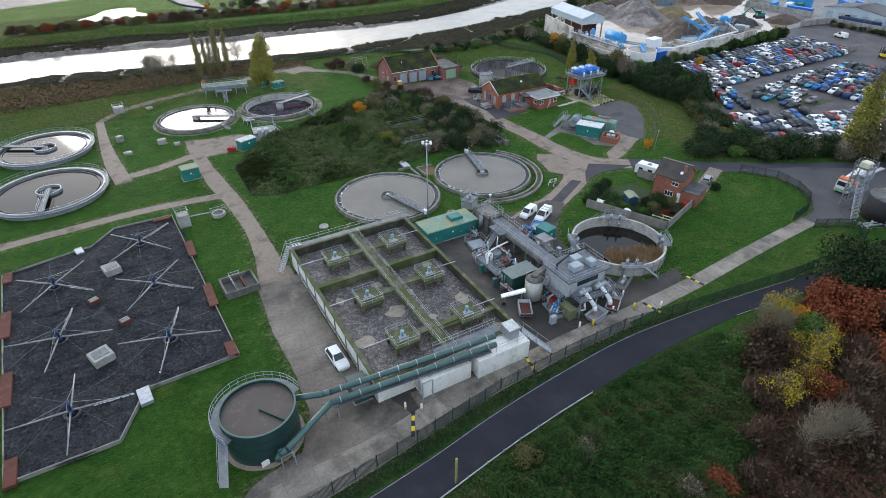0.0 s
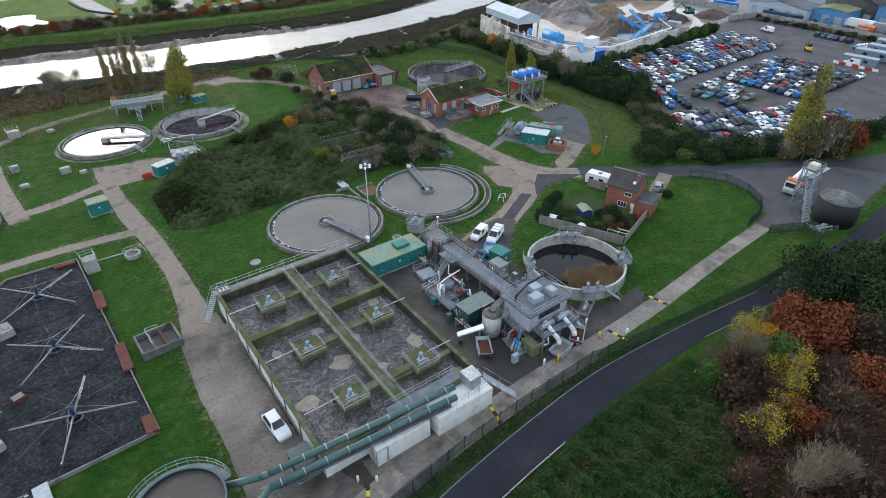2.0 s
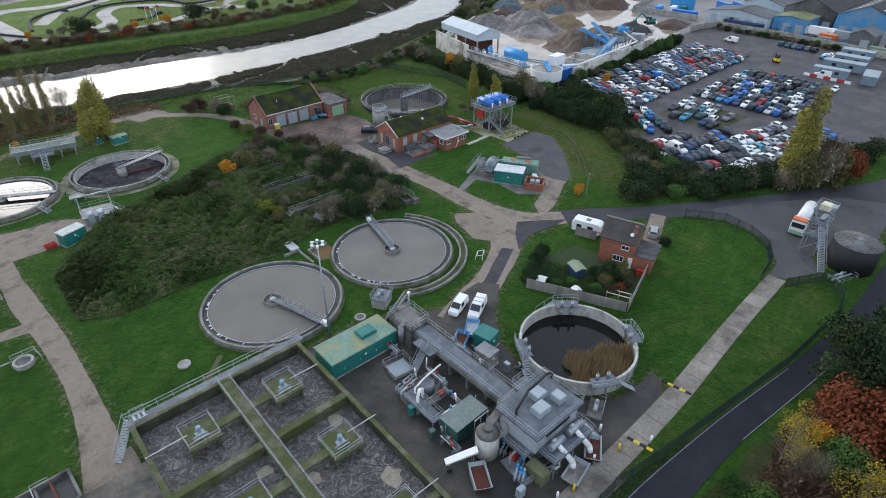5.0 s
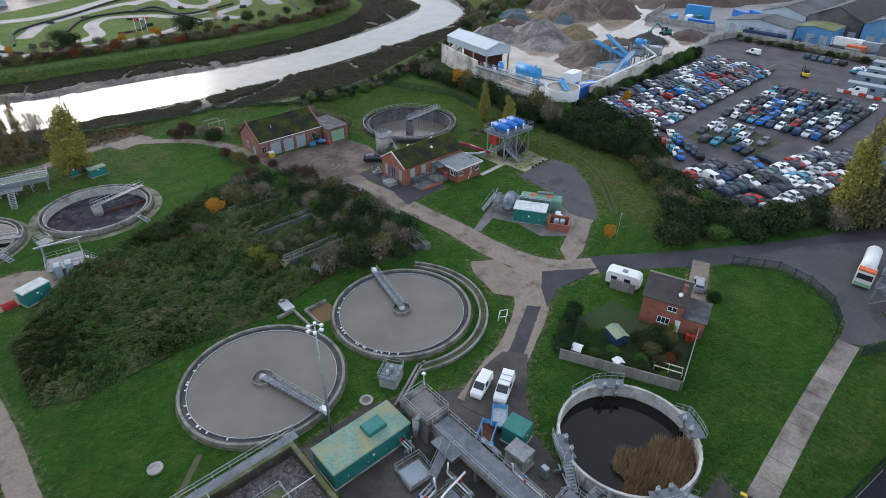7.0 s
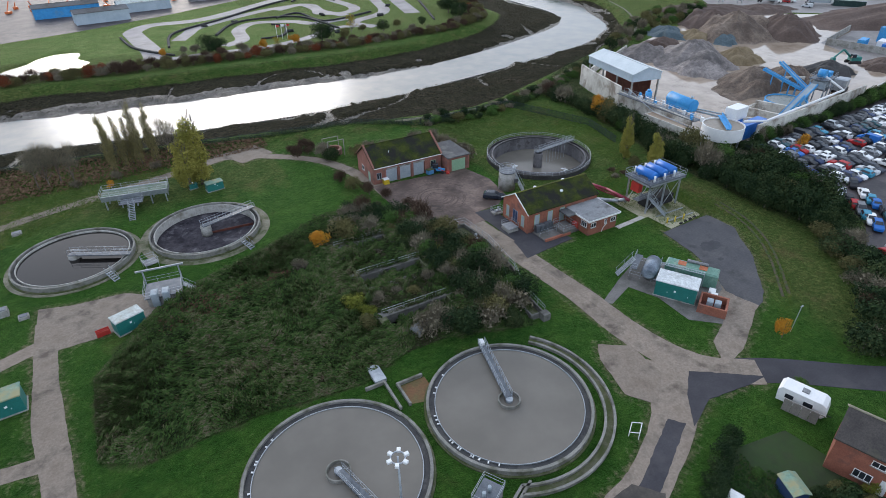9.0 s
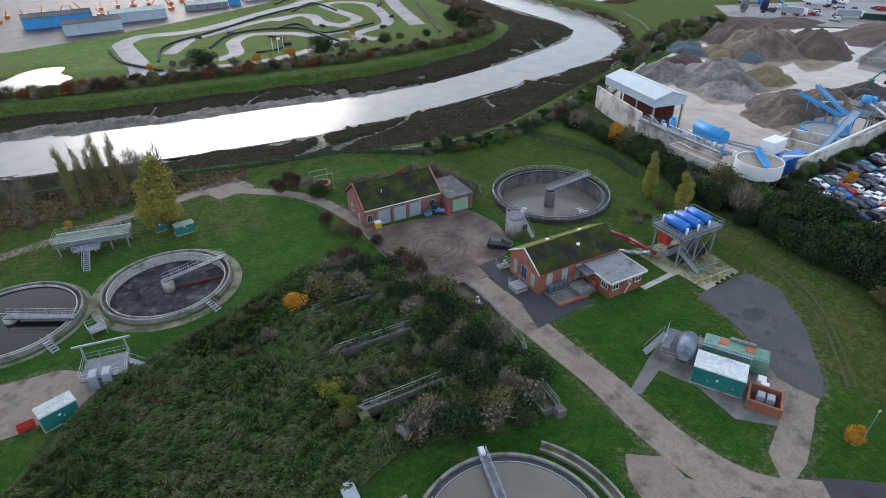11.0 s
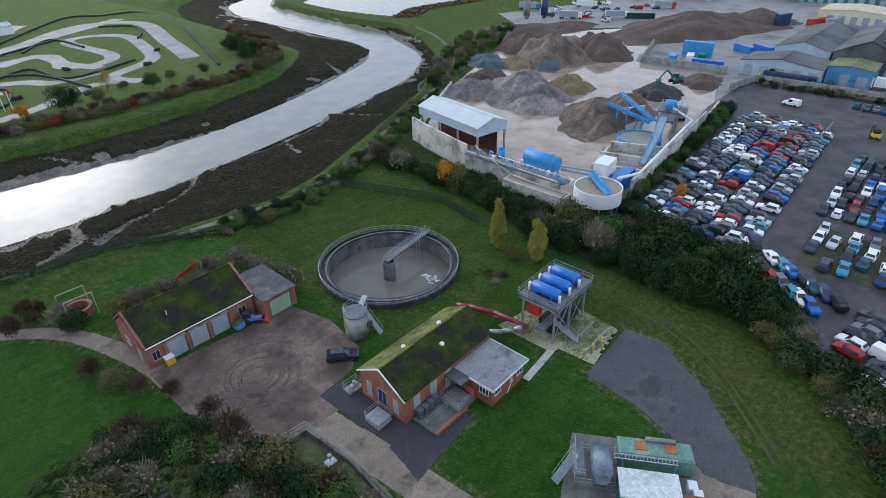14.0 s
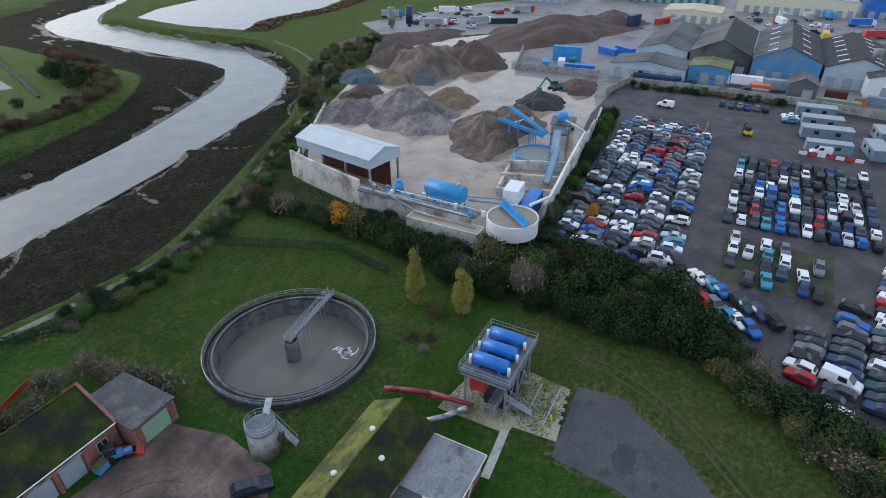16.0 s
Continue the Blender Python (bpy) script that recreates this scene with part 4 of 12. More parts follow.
structure("scrapyard_ground", pad([(157, 123), (170, 132), (236, 141), (274, 141), (274, 55), (215, 44), (172, 52), (158, 57), (127.5, 68.5), (131, 79), (136, 88), (147, 94.5), (157.5, 109)], 0.05), SCRAPGROUND, "dark oily gravel of the scrapyard")
structure("car_island", pad([(159.5, 81.5), (176.5, 80.5), (176.5, 98.5), (160, 98)], 0.075), ISLAND)
structure("slurry_floor", pad([(154, 141), (155, 168), (159, 184), (172, 196), (200, 214), (244, 231), (291, 248), (335, 214), (307, 189), (276, 181), (256, 144), (218, 136), (164, 131.5)], 0.03), SLURRY, "flooded grey silt floor of the aggregate yard")
structure("yard_gap", pad([(234, 138.5), (277, 138.5), (288, 187), (276, 183), (256, 145.5)], 0.036, worn=False), FARYARD, "wet grey ground behind the yard wall")
structure("far_yard", sheet(Geo(), [(274, 150), (285, 184), (312, 192), (338, 214), (300, 252), (330, 290), (420, 260), (520, 200), (520, -40), (274, -40)], 0.02), FARYARD, "grey industrial yards")


def trail(name, pts, width, material, text):
    """A trodden ribbon that follows the ground."""
    line = [p for p in catmull([(*p, 0) for p in pts], 8)]
    v = []
    for i, p in enumerate(line):
        a, b = line[max(i - 1, 0)], line[min(i + 1, len(line) - 1)]
        d = Vector((b.x - a.x, b.y - a.y)).normalized()
        for s in (-0.5, 0, 0.5):
            x, y = p.x - d.y * width * s, p.y + d.x * width * s
            v.append((x, y, float(ground_at(np.array([x]), np.array([y]))[0][0]) + 0.05))
    f = [(3 * i + k, 3 * i + k + 1, 3 * i + k + 4, 3 * i + k + 3) for i in range(len(line) - 1) for k in (0, 1)]
    return structure(name, Geo().add(v, f, True), material, text)


TRODDEN = mat("trodden_path", (0.15, 0.14, 0.095), (0.24, 0.225, 0.17), 0.95, s=0.5, fine=3, stain=(0.06, 0.075, 0.025), stain_s=0.3, stain_at=0.52)
trail("levee_path", [(94, 188.5), (117, 185.8), (131, 188.5), (156, 198.5), (198, 217.5), (226, 234), (245, 251), (262, 275), (274, 300)], 1.3, TRODDEN, "worn footpath along the flood bank")
RUT = mat("muddy_wheel_rut", (0.05, 0.036, 0.024), (0.085, 0.065, 0.04), 0.9, s=0.7, fine=3, contrast=0.5, stain=(0.035, 0.055, 0.014), stain_s=0.5, stain_at=0.5)
for off in (0.0, 1.5):
    trail("wheel_rut", [(129.6 + off, 114), (128.6 + off, 108), (126 + off, 102.2), (122.4 + off, 97.2), (118.2 + off, 92.8), (113.4 + off, 88.2)], 0.45, RUT, "muddy wheel rut in rough grass")
wear = np.full(gx.shape, 1e9)
box = (gx > -60) & (gx < 190) & (gy > 26) & (gy < 200)
for poly in ROADS:
    px_, py_ = [p[0] for p in poly], [p[1] for p in poly]
    sel = box & (gx > min(px_) - 4) & (gx < max(px_) + 4) & (gy > min(py_) - 4) & (gy < max(py_) + 4)
    if sel.any():
        wear[sel] = np.minimum(wear[sel], np.abs(poly_distance(gx[sel], gy[sel], poly)))
ground_mesh.attributes.new("worn", "FLOAT", "POINT").data.foreach_set("value", np.clip(0.62 - wear / 2.6, 0, 1).ravel().astype(np.float32))

# ---- round tanks ----
def bridge(parent, c, ang, r0, r1, z, width=1.0, truss=False, deck=None):
    """A walkway from radius r0 to r1 at an angle, with its railings."""
    d = Vector((math.cos(radians(ang)), math.sin(radians(ang)), 0))
    s = Vector((-d.y, d.x, 0)) * width / 2
    a, b = Vector((*c, z)) + d * r0, Vector((*c, z)) + d * r1
    g = Geo()
    m = Matrix.Translation(a) @ Matrix.Rotation(radians(ang), 4, "Z")
    g.box(0, r1 - r0, -width / 2, width / 2, -0.18, 0.0, m=m)
    part("deck", g, deck or STEEL_DECK, parent)
    for e in (s, -s):
        railing(parent, [a + e, b + e], h=1.0, step=1.6)
    if truss:
        t = Geo()
        for e in (s, -s):
            n = round((r1 - r0) / 1.2)
            for i in range(n):
                p, q = a.lerp(b, i / n) + e, a.lerp(b, (i + 1) / n) + e
                t.rod(p - Vector((0, 0, 0.1)), q + Vector((0, 0, 0.95)), 0.035, 4)
        part("truss", t, GALV, parent)


PRIMARY = [((42.2, 92.2), 10.4, -74, 0.0), ((64.2, 91.4), 10.3, 77, 1.0)]
for (c, r, ang, spare) in PRIMARY:
    tank = thing("settling_tank", "round concrete settling tank of grey water with a scraper bridge", "tank", (*c, 0), group="primary settling tanks")
    part("wall", Geo().ring((0, 0), r - 0.35, r, -0.4, 0.75, 72), RIM, tank)
    part("launder", Geo().ring((0, 0), r - 1.05, r - 0.35, -0.4, 0.42, 72), DARKRIM, tank, "dark wet overflow channel")
    part("weir", Geo().ring((0, 0), r - 1.13, r - 1.05, 0, 0.6, 72), GALV, tank)
    part("kerb", Geo().ring((0, 0), r + 0.02, r + 0.3, -0.3, 0.16, 72), MOSS_CONC, tank)
    part("water", Geo().disc((0, 0), r - 1.1, 0.48, 72), SLUDGE, tank, "still grey water")
    part("stilling_ring", Geo().ring((0, 0), 1.25, 1.4, 0.3, 0.95, 32), RIM, tank)
    part("centre_pier", Geo().drum((0, 0), 0.45, 0.2, 1.0, 16), GALV, tank)
    bridge(tank, (0, 0), ang, 0.2, r + 0.2, 1.05, 0.9, True)
    d = Vector((math.cos(radians(ang)), math.sin(radians(ang)), 0))
    part("drive_unit", Geo().box(-0.5, 0.5, -0.35, 0.35, 0.75, 1.5, 0.05, Matrix.Translation(d * (r + 0.1)) @ Matrix.Rotation(radians(ang), 4, "Z")), WHITE, tank)
    # white blocks added along one arc of the weir for its white specks
    rg = random.Random(int(c[0]))
    for k in range(16):
        a = radians(rg.uniform(120, 230))
        part("weir_bracket", Geo().box(-0.16, 0.16, -0.08, 0.08, 0, 0.14, 0.03, Matrix.Translation(((r - 0.9) * math.cos(a), (r - 0.9) * math.sin(a), 0.44)) @ Matrix.Rotation(a, 4, "Z")), WHITE, tank)
outer = thing("bypass_channel", "curved double concrete channel round a settling tank", "channel", (64.2, 91.4, 0))
for r0 in (11.5, 12.6):
    part("channel_wall", Geo().ring((0, 0), r0, r0 + 0.3, -0.2, 0.45, 48, -118, 42), RIM, outer)
part("channel_bed", Geo().ring((0, 0), 11.8, 12.6, -0.2, 0.08, 48, -118, 42), MOSS_CONC, outer)
c0 = Geo()
for off in (0.0, 1.1):
    c0.box(-0.15, 0.15, -7.5, 0, -0.2, 0.45, m=Matrix.Translation((-5.4 + off, -10.3, 0)) @ Matrix.Rotation(radians(-62), 4, "Z"))
part("channel_tail", c0, RIM, outer)

HUMUS = [((17.2, 156), 9.7, -28, DARKWATER, 0.55, "round humus tank of dark water with a scraper bridge"), ((39.0, 154.8), 9.9, 18, WETDARK, -0.75, "drained round humus tank with a stained bed and scraper bridge")]
for c, r, ang, wmat, wz, text in HUMUS:
    tank = thing("humus_tank", text, "tank", (*c, 0), group="humus tanks")
    part("wall", Geo().ring((0, 0), r - 0.3, r, -0.3, 1.0, 64), RIM, tank)
    part("kerb", Geo().ring((0, 0), r, r + 0.3, -0.3, 0.2, 64), MOSS_CONC, tank)
    part("launder", Geo().ring((0, 0), r - 0.85, r - 0.3, -0.3, 0.4, 64), DARKRIM, tank)
    part("weir", Geo().ring((0, 0), r - 1.0, r - 0.85, -2.0, 0.86, 64), STORMWALL, tank, "pale streaked inner wall")
    part("bed", Geo().disc((0, 0), r - 0.95, wz, 64), wmat, tank)
    structure("worn_earth", Geo().ring(c, r + 0.3, r + (1.0 if wz > 0 else 1.7), -0.1, 0.02 if wz > 0 else 0.027, 64), TRODDEN, "bare trodden earth round a humus tank")
    part("centre_pier", Geo().drum((0, 0), 0.95, -1.0, 1.2, 24), CONC_WALL, tank)
    bridge(tank, (0, 0), ang, -0.6, r + 0.3, 1.35, 1.1, False)
    if wz < 0.3:
        part("scraper_blade", Geo().box(0, r - 1.4, -0.06, 0.06, -0.72, -0.3, m=Matrix.Rotation(radians(ang - 22), 4, "Z")), RUST, tank, "rusty scraper blade")
    g = Geo()
    a = radians(-60)
    stair(g, ((r + 2.4) * math.cos(a), (r + 2.4) * math.sin(a), 0), ((r + 0.2) * math.cos(a), (r + 0.2) * math.sin(a), 1.0), 0.9)
    part("steps", g, GALV, tank)

for c, r, ang in (((-16.9, 152.5), 9.6, 150), ((-16.2, 127.6), 10.2, -97)):
    tank = thing("filter_tank", "round tank of dark water with galvanised rim rails", "tank", (*c, 0), group="western round tanks")
    part("wall", Geo().ring((0, 0), r - 0.3, r, -0.2, 1.25, 64), GALV, tank)
    part("weir", Geo().ring((0, 0), r - 1.1, r - 1.0, 0, 1.0, 64), DARK_CONC, tank)
    part("walkway", Geo().ring((0, 0), r, r + 0.75, 1.0, 1.1, 64), STEEL_DECK, tank)
    part("water", Geo().disc((0, 0), r - 0.3, 0.8, 64), DARKWATER, tank)
    part("stilling_ring", Geo().ring((0, 0), 2.1, 2.3, 0.5, 1.35, 36), GALV, tank)
    part("centre_pier", Geo().drum((0, 0), 0.6, 0.2, 1.3, 16), CONC_WALL, tank)
    bridge(tank, (0, 0), ang, 0, r, 1.5, 1.0)
    railing(tank, arc((0, 0), r + 0.7, 0, 360, 36, 1.1), h=1.0, step=2.2)
    g = Geo()
    for k in range(36):
        a = radians(k * 10)
        g.rod(((r + 0.65) * math.cos(a), (r + 0.65) * math.sin(a), 1.0), (r * math.cos(a), r * math.sin(a), 0.2), 0.05, 4)
    part("bracket", g, GALV, tank)

deep = thing("storm_tank", "deep round concrete tank with a scraper bridge and muddy water", "tank", (113.2, 150.3, 0))
part("wall", Geo().ring((0, 0), 10.62, 10.95, -3.4, 1.0, 80), TANKWALL, deep)
part("lip", Geo().ring((0, 0), 10.5, 10.62, 0.72, 1.06, 80), DARKRIM, deep)
part("rim_channel", Geo().ring((0, 0), 10.95, 11.75, -0.6, 0.5, 80), DARKRIM, deep)
part("outer_kerb", Geo().ring((0, 0), 11.75, 12.0, -0.6, 0.98, 80), DARKRIM, deep)
part("outer_face", Geo().ring((0, 0), 12.0, 12.06, -0.4, 0.9, 80), DARKRIM, deep)
part("water", Geo().disc((0, 0), 10.62, -2.2, 80), SLUDGE, deep, "muddy brown water with a foam patch")
rg = random.Random(3)
for k in range(26):
    a, r = rg.uniform(0, 6.28), rg.uniform(0.1, 1.9)
    x, y, w, l = 4.6 + r * math.cos(a), -5.6 + r * math.sin(a), rg.uniform(0.08, 0.22), rg.uniform(0.25, 0.8)
    pts = [(l * math.cos(q) * rg.uniform(0.7, 1.2), w * math.sin(q) * rg.uniform(0.6, 1.3)) for q in np.arange(0, 6.2, 0.7)]
    cs, sn = math.cos(a + 1.2), math.sin(a + 1.2)
    part("foam_patch", sheet(Geo(), [(x + u * cs - v_ * sn, y + u * sn + v_ * cs) for u, v_ in pts], -2.182, 0.015), FROTH, deep)
pier = part("centre_pier", Geo().ring((0, 0), 0.85, 1.05, -2.6, 1.3, 24).drum((0, 0), 0.86, -2.6, 0.7, 24), TANKWALL, deep)
bridge(deep, (0, 0), 8, -0.8, 11.6, 1.75, 1.0, True)
g = Geo()
for k in range(7):
    x = 3.0 + k * 1.0
    g.rod((x * 0.99, x * 0.14, -2.3), (x * 0.99, x * 0.14, 1.6), 0.03, 4)
part("scraper_rod", g, GALV, deep)
part("rim_rail", Geo().pipe(arc((0, 0), 12.0, 0, 360, 64, 1.75), 0.035, 5), GALV, deep, "thin galvanised rail round the rim")
part("rim_rail", Geo().pipe(arc((0, 0), 12.0, 0, 360, 64, 1.35), 0.03, 5), GALV, deep)
part("rim_pipe", Geo().pipe(arc((0, 0), 11.35, 0, 360, 64, 0.62), 0.07, 6), TANKWALL, deep, "pipe in the rim channel")
for k in range(48):
    a = radians(k * 7.5)
    part("rail_post", Geo().rod((12.0 * math.cos(a), 12.0 * math.sin(a), 0.95), (12.0 * math.cos(a), 12.0 * math.sin(a), 1.75), 0.03, 5), GALV, deep)

st = thing("storm_balancing_tank", "round pale concrete tank of dark water with straw reeds inside", "tank", (68.3, 55.5, 0))
part("wall", Geo().ring((0, 0), 7.55, 7.85, -0.2, 2.1, 72), STORMWALL, st)
g = Geo()
for k in range(28):
    a = radians(k * 360 / 28)
    g.box(-0.09, 0.09, -0.06, 0.06, 0, 2.05, m=Matrix.Translation((7.88 * math.cos(a), 7.88 * math.sin(a), 0)) @ Matrix.Rotation(a, 4, "Z"))
part("rib", g, GALV, st)
part("water", Geo().disc((0, 0), 7.55, 0.2, 72), DARKWATER, st, "dark still water")
for a0 in (150, 50, -32, -118):
    pl = part("platform", Geo().ring((0, 0), 7.0, 8.6, 2.05, 2.13, 8, a0 - 13, a0 + 13), STEEL_DECK, st)
    railing(pl, arc((0, 0), 8.55, a0 - 13, a0 + 13, 5, 2.13), h=1.05)
    q = Geo()
    for da in (-6, 6):
        a = radians(a0 + da)
        for zz in (0.6, 2.1):
            q.drum((7.2 * math.cos(a), 7.2 * math.sin(a)), 0.22, zz, zz + 0.8, 10)
        q.rod((7.2 * math.cos(a), 7.2 * math.sin(a), 0.5), (7.2 * math.cos(a), 7.2 * math.sin(a), 3.2), 0.09, 6)
    part("valve", q, GALV, pl)
    s = Geo()
    ta = radians(a0 + 90)
    hd = Vector((8.2 * math.cos(radians(a0 + 12)), 8.2 * math.sin(radians(a0 + 12)), 2.1))
    stair(s, (hd.x + 2.6 * math.cos(ta), hd.y + 2.6 * math.sin(ta), 0), hd, 0.9)
    part("steps", s, GALV, pl)
RNG.seed(11)
g = Geo()
for k in range(16000):
    r, a = 7.3 * math.sqrt(RNG.random()), RNG.uniform(0, 6.283)
    x, y = r * math.cos(a), r * math.sin(a)
    se, sw = 0.75 * x - 0.66 * y, -0.66 * x - 0.75 * y
    if se < -1.8 + 0.5 * math.sin(sw * 1.7) or sw < 0.9 - 0.3 * se + 0.6 * math.sin(se * 1.3):
        continue
    h, l, t = RNG.uniform(0.8, 1.7), RNG.uniform(-0.35, 0.35), RNG.uniform(0, 6.28)
    w = 0.05
    g.add([(x - w * math.cos(t), y - w * math.sin(t), 0.15), (x + w * math.cos(t), y + w * math.sin(t), 0.15), (x + l, y + RNG.uniform(-0.35, 0.35), 0.15 + h)], [(0, 1, 2)])
solo("reed_bed", g, L_REED, "dry straw-coloured reeds growing inside the storm tank", "reeds", kind="stuff", raw=True).location = (68.3, 55.5, 0)

gt = thing("sludge_tank", "dark green bolted steel tank with an open top and access platform", "tank", (4.9, 47.2, 0))
shell = part("shell", Geo().ring((0, 0), 4.05, 4.15, 0, 5.0, 56), DKGREEN, gt)
part("rim", Geo().ring((0, 0), 4.0, 4.2, 4.97, 5.07, 56), PIPE_GREEN, gt)
for zz in (1.25, 2.5, 3.75):
    part("hoop", Geo().ring((0, 0), 4.15, 4.2, zz - 0.05, zz + 0.05, 56), DKGREEN, gt)
part("plinth", Geo().drum((0, 0), 4.6, -0.2, 0.25, 48), CONC, gt)
part("liquor", Geo().disc((0, 0), 4.04, 4.55, 56), BROWNWATER, gt, "brown frothy sludge")
part("scum_board", Geo().box(0.2, 3.9, -0.08, 0.08, 4.5, 4.9, m=Matrix.Rotation(radians(-55), 4, "Z")), DKGREEN, gt)
pl = part("platform", Geo().ring((0, 0), 4.2, 5.1, 4.2, 4.3, 24, 10, 215), STEEL_DECK, gt)
railing(pl, arc((0, 0), 5.05, 10, 215, 18, 4.3), h=1.1, step=1.6)
g = Geo()
stair(g, (-5.6, -4.4, 0), (-4.4, -2.2, 4.2), 0.9)
for a in range(15, 215, 25):
    g.rod((5.0 * math.cos(radians(a)), 5.0 * math.sin(radians(a)), 4.2), (4.15 * math.cos(radians(a)), 4.15 * math.sin(radians(a)), 3.2), 0.05, 4)
part("steps", g, GALV, pl)
part("hatch", Geo().box(-0.5, 0.5, -0.05, 0.05, 0.3, 1.1, m=Matrix.Translation((-0.9, -4.15, 0)) @ Matrix.Rotation(radians(12), 4, "Z")), WHITE, gt)

# ---- trickling filters ----
FILTERS = [(-2.6, 97.8), (-2.1, 83.6), (-1.9, 69.3), (-15.6, 91.0), (-15.1, 76.7), (-14.1, 61.4)]
bed = thing("filter_bed", "walled bed of black filter stone under six rotary distributors", "filter bed", (0, 0, 0))
OUT = [(-23.0, 99.0), (-12.6, 101.2), (-10.2, 101.4), (-6.2, 106.2), (3.6, 106.0), (5.6, 62.0), (-6.0, 61.6), (-9.6, 54.6), (-20.8, 54.6)]
part("stone_bed", sheet(Geo(), OUT, 0.3, 0.5), MEDIA, bed)
for i, (a, b) in enumerate(zip(OUT, OUT[1:] + OUT[:1])):
    d = Vector((b[0] - a[0], b[1] - a[1]))
    part("kerb_wall", Geo().box(0, d.length, -0.08, 0.08, -0.2, 0.58, 0.02, Matrix.Translation((*a, 0)) @ Matrix.Rotation(math.atan2(d.y, d.x), 4, "Z")), RIM, bed)
SPRAY = mat("wet_grey_pipe", (0.20, 0.21, 0.22), (0.3, 0.31, 0.32), 0.45, 0.3, s=1, fine=6, bump=0.05)
ARM_ANGLES = (40, 50, 72, 50, 75, 85)
for i, c in enumerate(FILTERS):
    g, rg = Geo(), random.Random(40 + i)
    rings, seg = 16, 56
    vs = [(c[0], c[1], 0.5)]
    for k in range(1, rings + 1):
        for q in range(seg):
            r = 7.2 * k / rings
            vs.append((c[0] + r * math.cos(6.2832 * q / seg), c[1] + r * math.sin(6.2832 * q / seg), 0.52 + rg.uniform(-0.07, 0.07) - (0.2 if k == rings else 0)))
    fs = [(0, 1 + q, 1 + (q + 1) % seg) for q in range(seg)]
    for k in range(rings - 1):
        for q in range(seg):
            a, b = 1 + k * seg + q, 1 + k * seg + (q + 1) % seg
            fs.append((a, a + seg, b + seg, b))
    g.add(vs, fs)
    part("media_bed", g, MEDIA, bed, "black crushed filter stone")
    dist = thing("rotary_distributor", "four-armed rotary distributor on a filter bed", "distributor", (*c, 0.5), ARM_ANGLES[i], group="rotary distributors")
    part("centre_well", Geo().ring((0, 0), 0.7, 0.95, 0, 0.3, 28), DARKRIM, dist)
    part("column", Geo().drum((0, 0), 0.32, 0.0, 0.9, 16).drum((0, 0), 0.2, 0.9, 2.3, 12), NAVY, dist)
    for q in range(4):
        a = Geo().rod((0.3, 0, 0.75), (6.7, 0, 0.6), 0.115, 8, 0.075)
        for k in range(11):
            a.rod((1.4 + k * 0.48, 0, 0.62), (1.4 + k * 0.48, -0.12, 0.56), 0.03, 4)
        o = part("arm", a, SPRAY, dist)
        o.rotation_euler = (0, 0, radians(90 * q))
        part("stay", Geo().rod((0, 0, 2.2), (4.6, 0, 0.68), 0.018, 4).rod((0, 0, 2.2), (4.7, 4.7, 0.6), 0.007, 4), GALV, o)
        if (q + i) % 2 == 0:
            f, x = Geo(), rg.uniform(2.0, 3.4)
            while x < 6.6:
                l = rg.uniform(0.1, 0.4)
                f.box(x, x + l, -0.12 - rg.uniform(0, 0.06), -0.03, 0.52, 0.56)
                x += l + rg.uniform(0.02, 0.25)
            part("spray", f, FROTH, o, "white water spraying from the arm")
for (x, y, w, l) in ((4.6, 92, 1.3, 5.0), (4.9, 77, 1.3, 6.0), (4.9, 63.4, 1.3, 3.0), (1.8, 105.2, 3.0, 1.0), (-21.9, 84.5, 1.3, 6.5), (-22.2, 97.6, 1.3, 3), (-21.2, 70, 1.3, 6.5), (-20.2, 55.8, 1.3, 4.0)):
    solo("cover_plate", Geo().box(x - w / 2, x + w / 2, y - l / 2, y + l / 2, 0.25, 0.68, 0.04), RUST, "rust-red steel cover plate at the filter edge", "cover plate", "filter cover plates")
for (x, y, s, rz) in ((-7.6, 91.6, 2.4, 15), (-10.4, 70.2, 2.6, 20)):
    ch = thing("inspection_chamber", "square concrete inspection chamber with steel lids", "chamber", (x, y, 0.3), rz, "filter chambers")
    part("body", Geo().box(-s / 2, s / 2, -s / 2, s / 2, 0, 1.1, 0.06), CONC_WALL, ch)
    for e in (-1, 1):
        part("lid", Geo().box(-0.42, 0.42, -0.8, 0.8, 1.1, 1.17, 0.02, Matrix.Translation((e * 0.5, 0, 0))), STEEL_DECK, ch)
for (x, y) in ((-10.6, 84.2), (-7.0, 76.8)):
    ch = thing("valve_box", "small rust-red slatted valve box", "valve box", (x, y, 0.3), 20, "filter valve boxes")
    part("body", Geo().box(-0.7, 0.7, -0.6, 0.6, 0, 0.6, 0.05), RUST, ch)
    for k in range(3):
        part("slat", Geo().box(-0.6, 0.6, -0.09, 0.09, 0.6, 0.66, m=Matrix.Translation((0, -0.36 + 0.36 * k, 0))), CONC_WALL, ch)
for (x, y, w, l, rz) in ((-6.3, 60.4, 1.5, 2.9, 5), (-12.0, 100.9, 1.2, 2.0, 12)):
    solo("cover_slab", Geo().box(-w / 2, w / 2, -l / 2, l / 2, 0, 0.55, 0.05, Matrix.Translation((x, y, 0.05)) @ Matrix.Rotation(radians(rz), 4, "Z")), GALV, "grey metal cover box at the edge of the filters", "cover box")

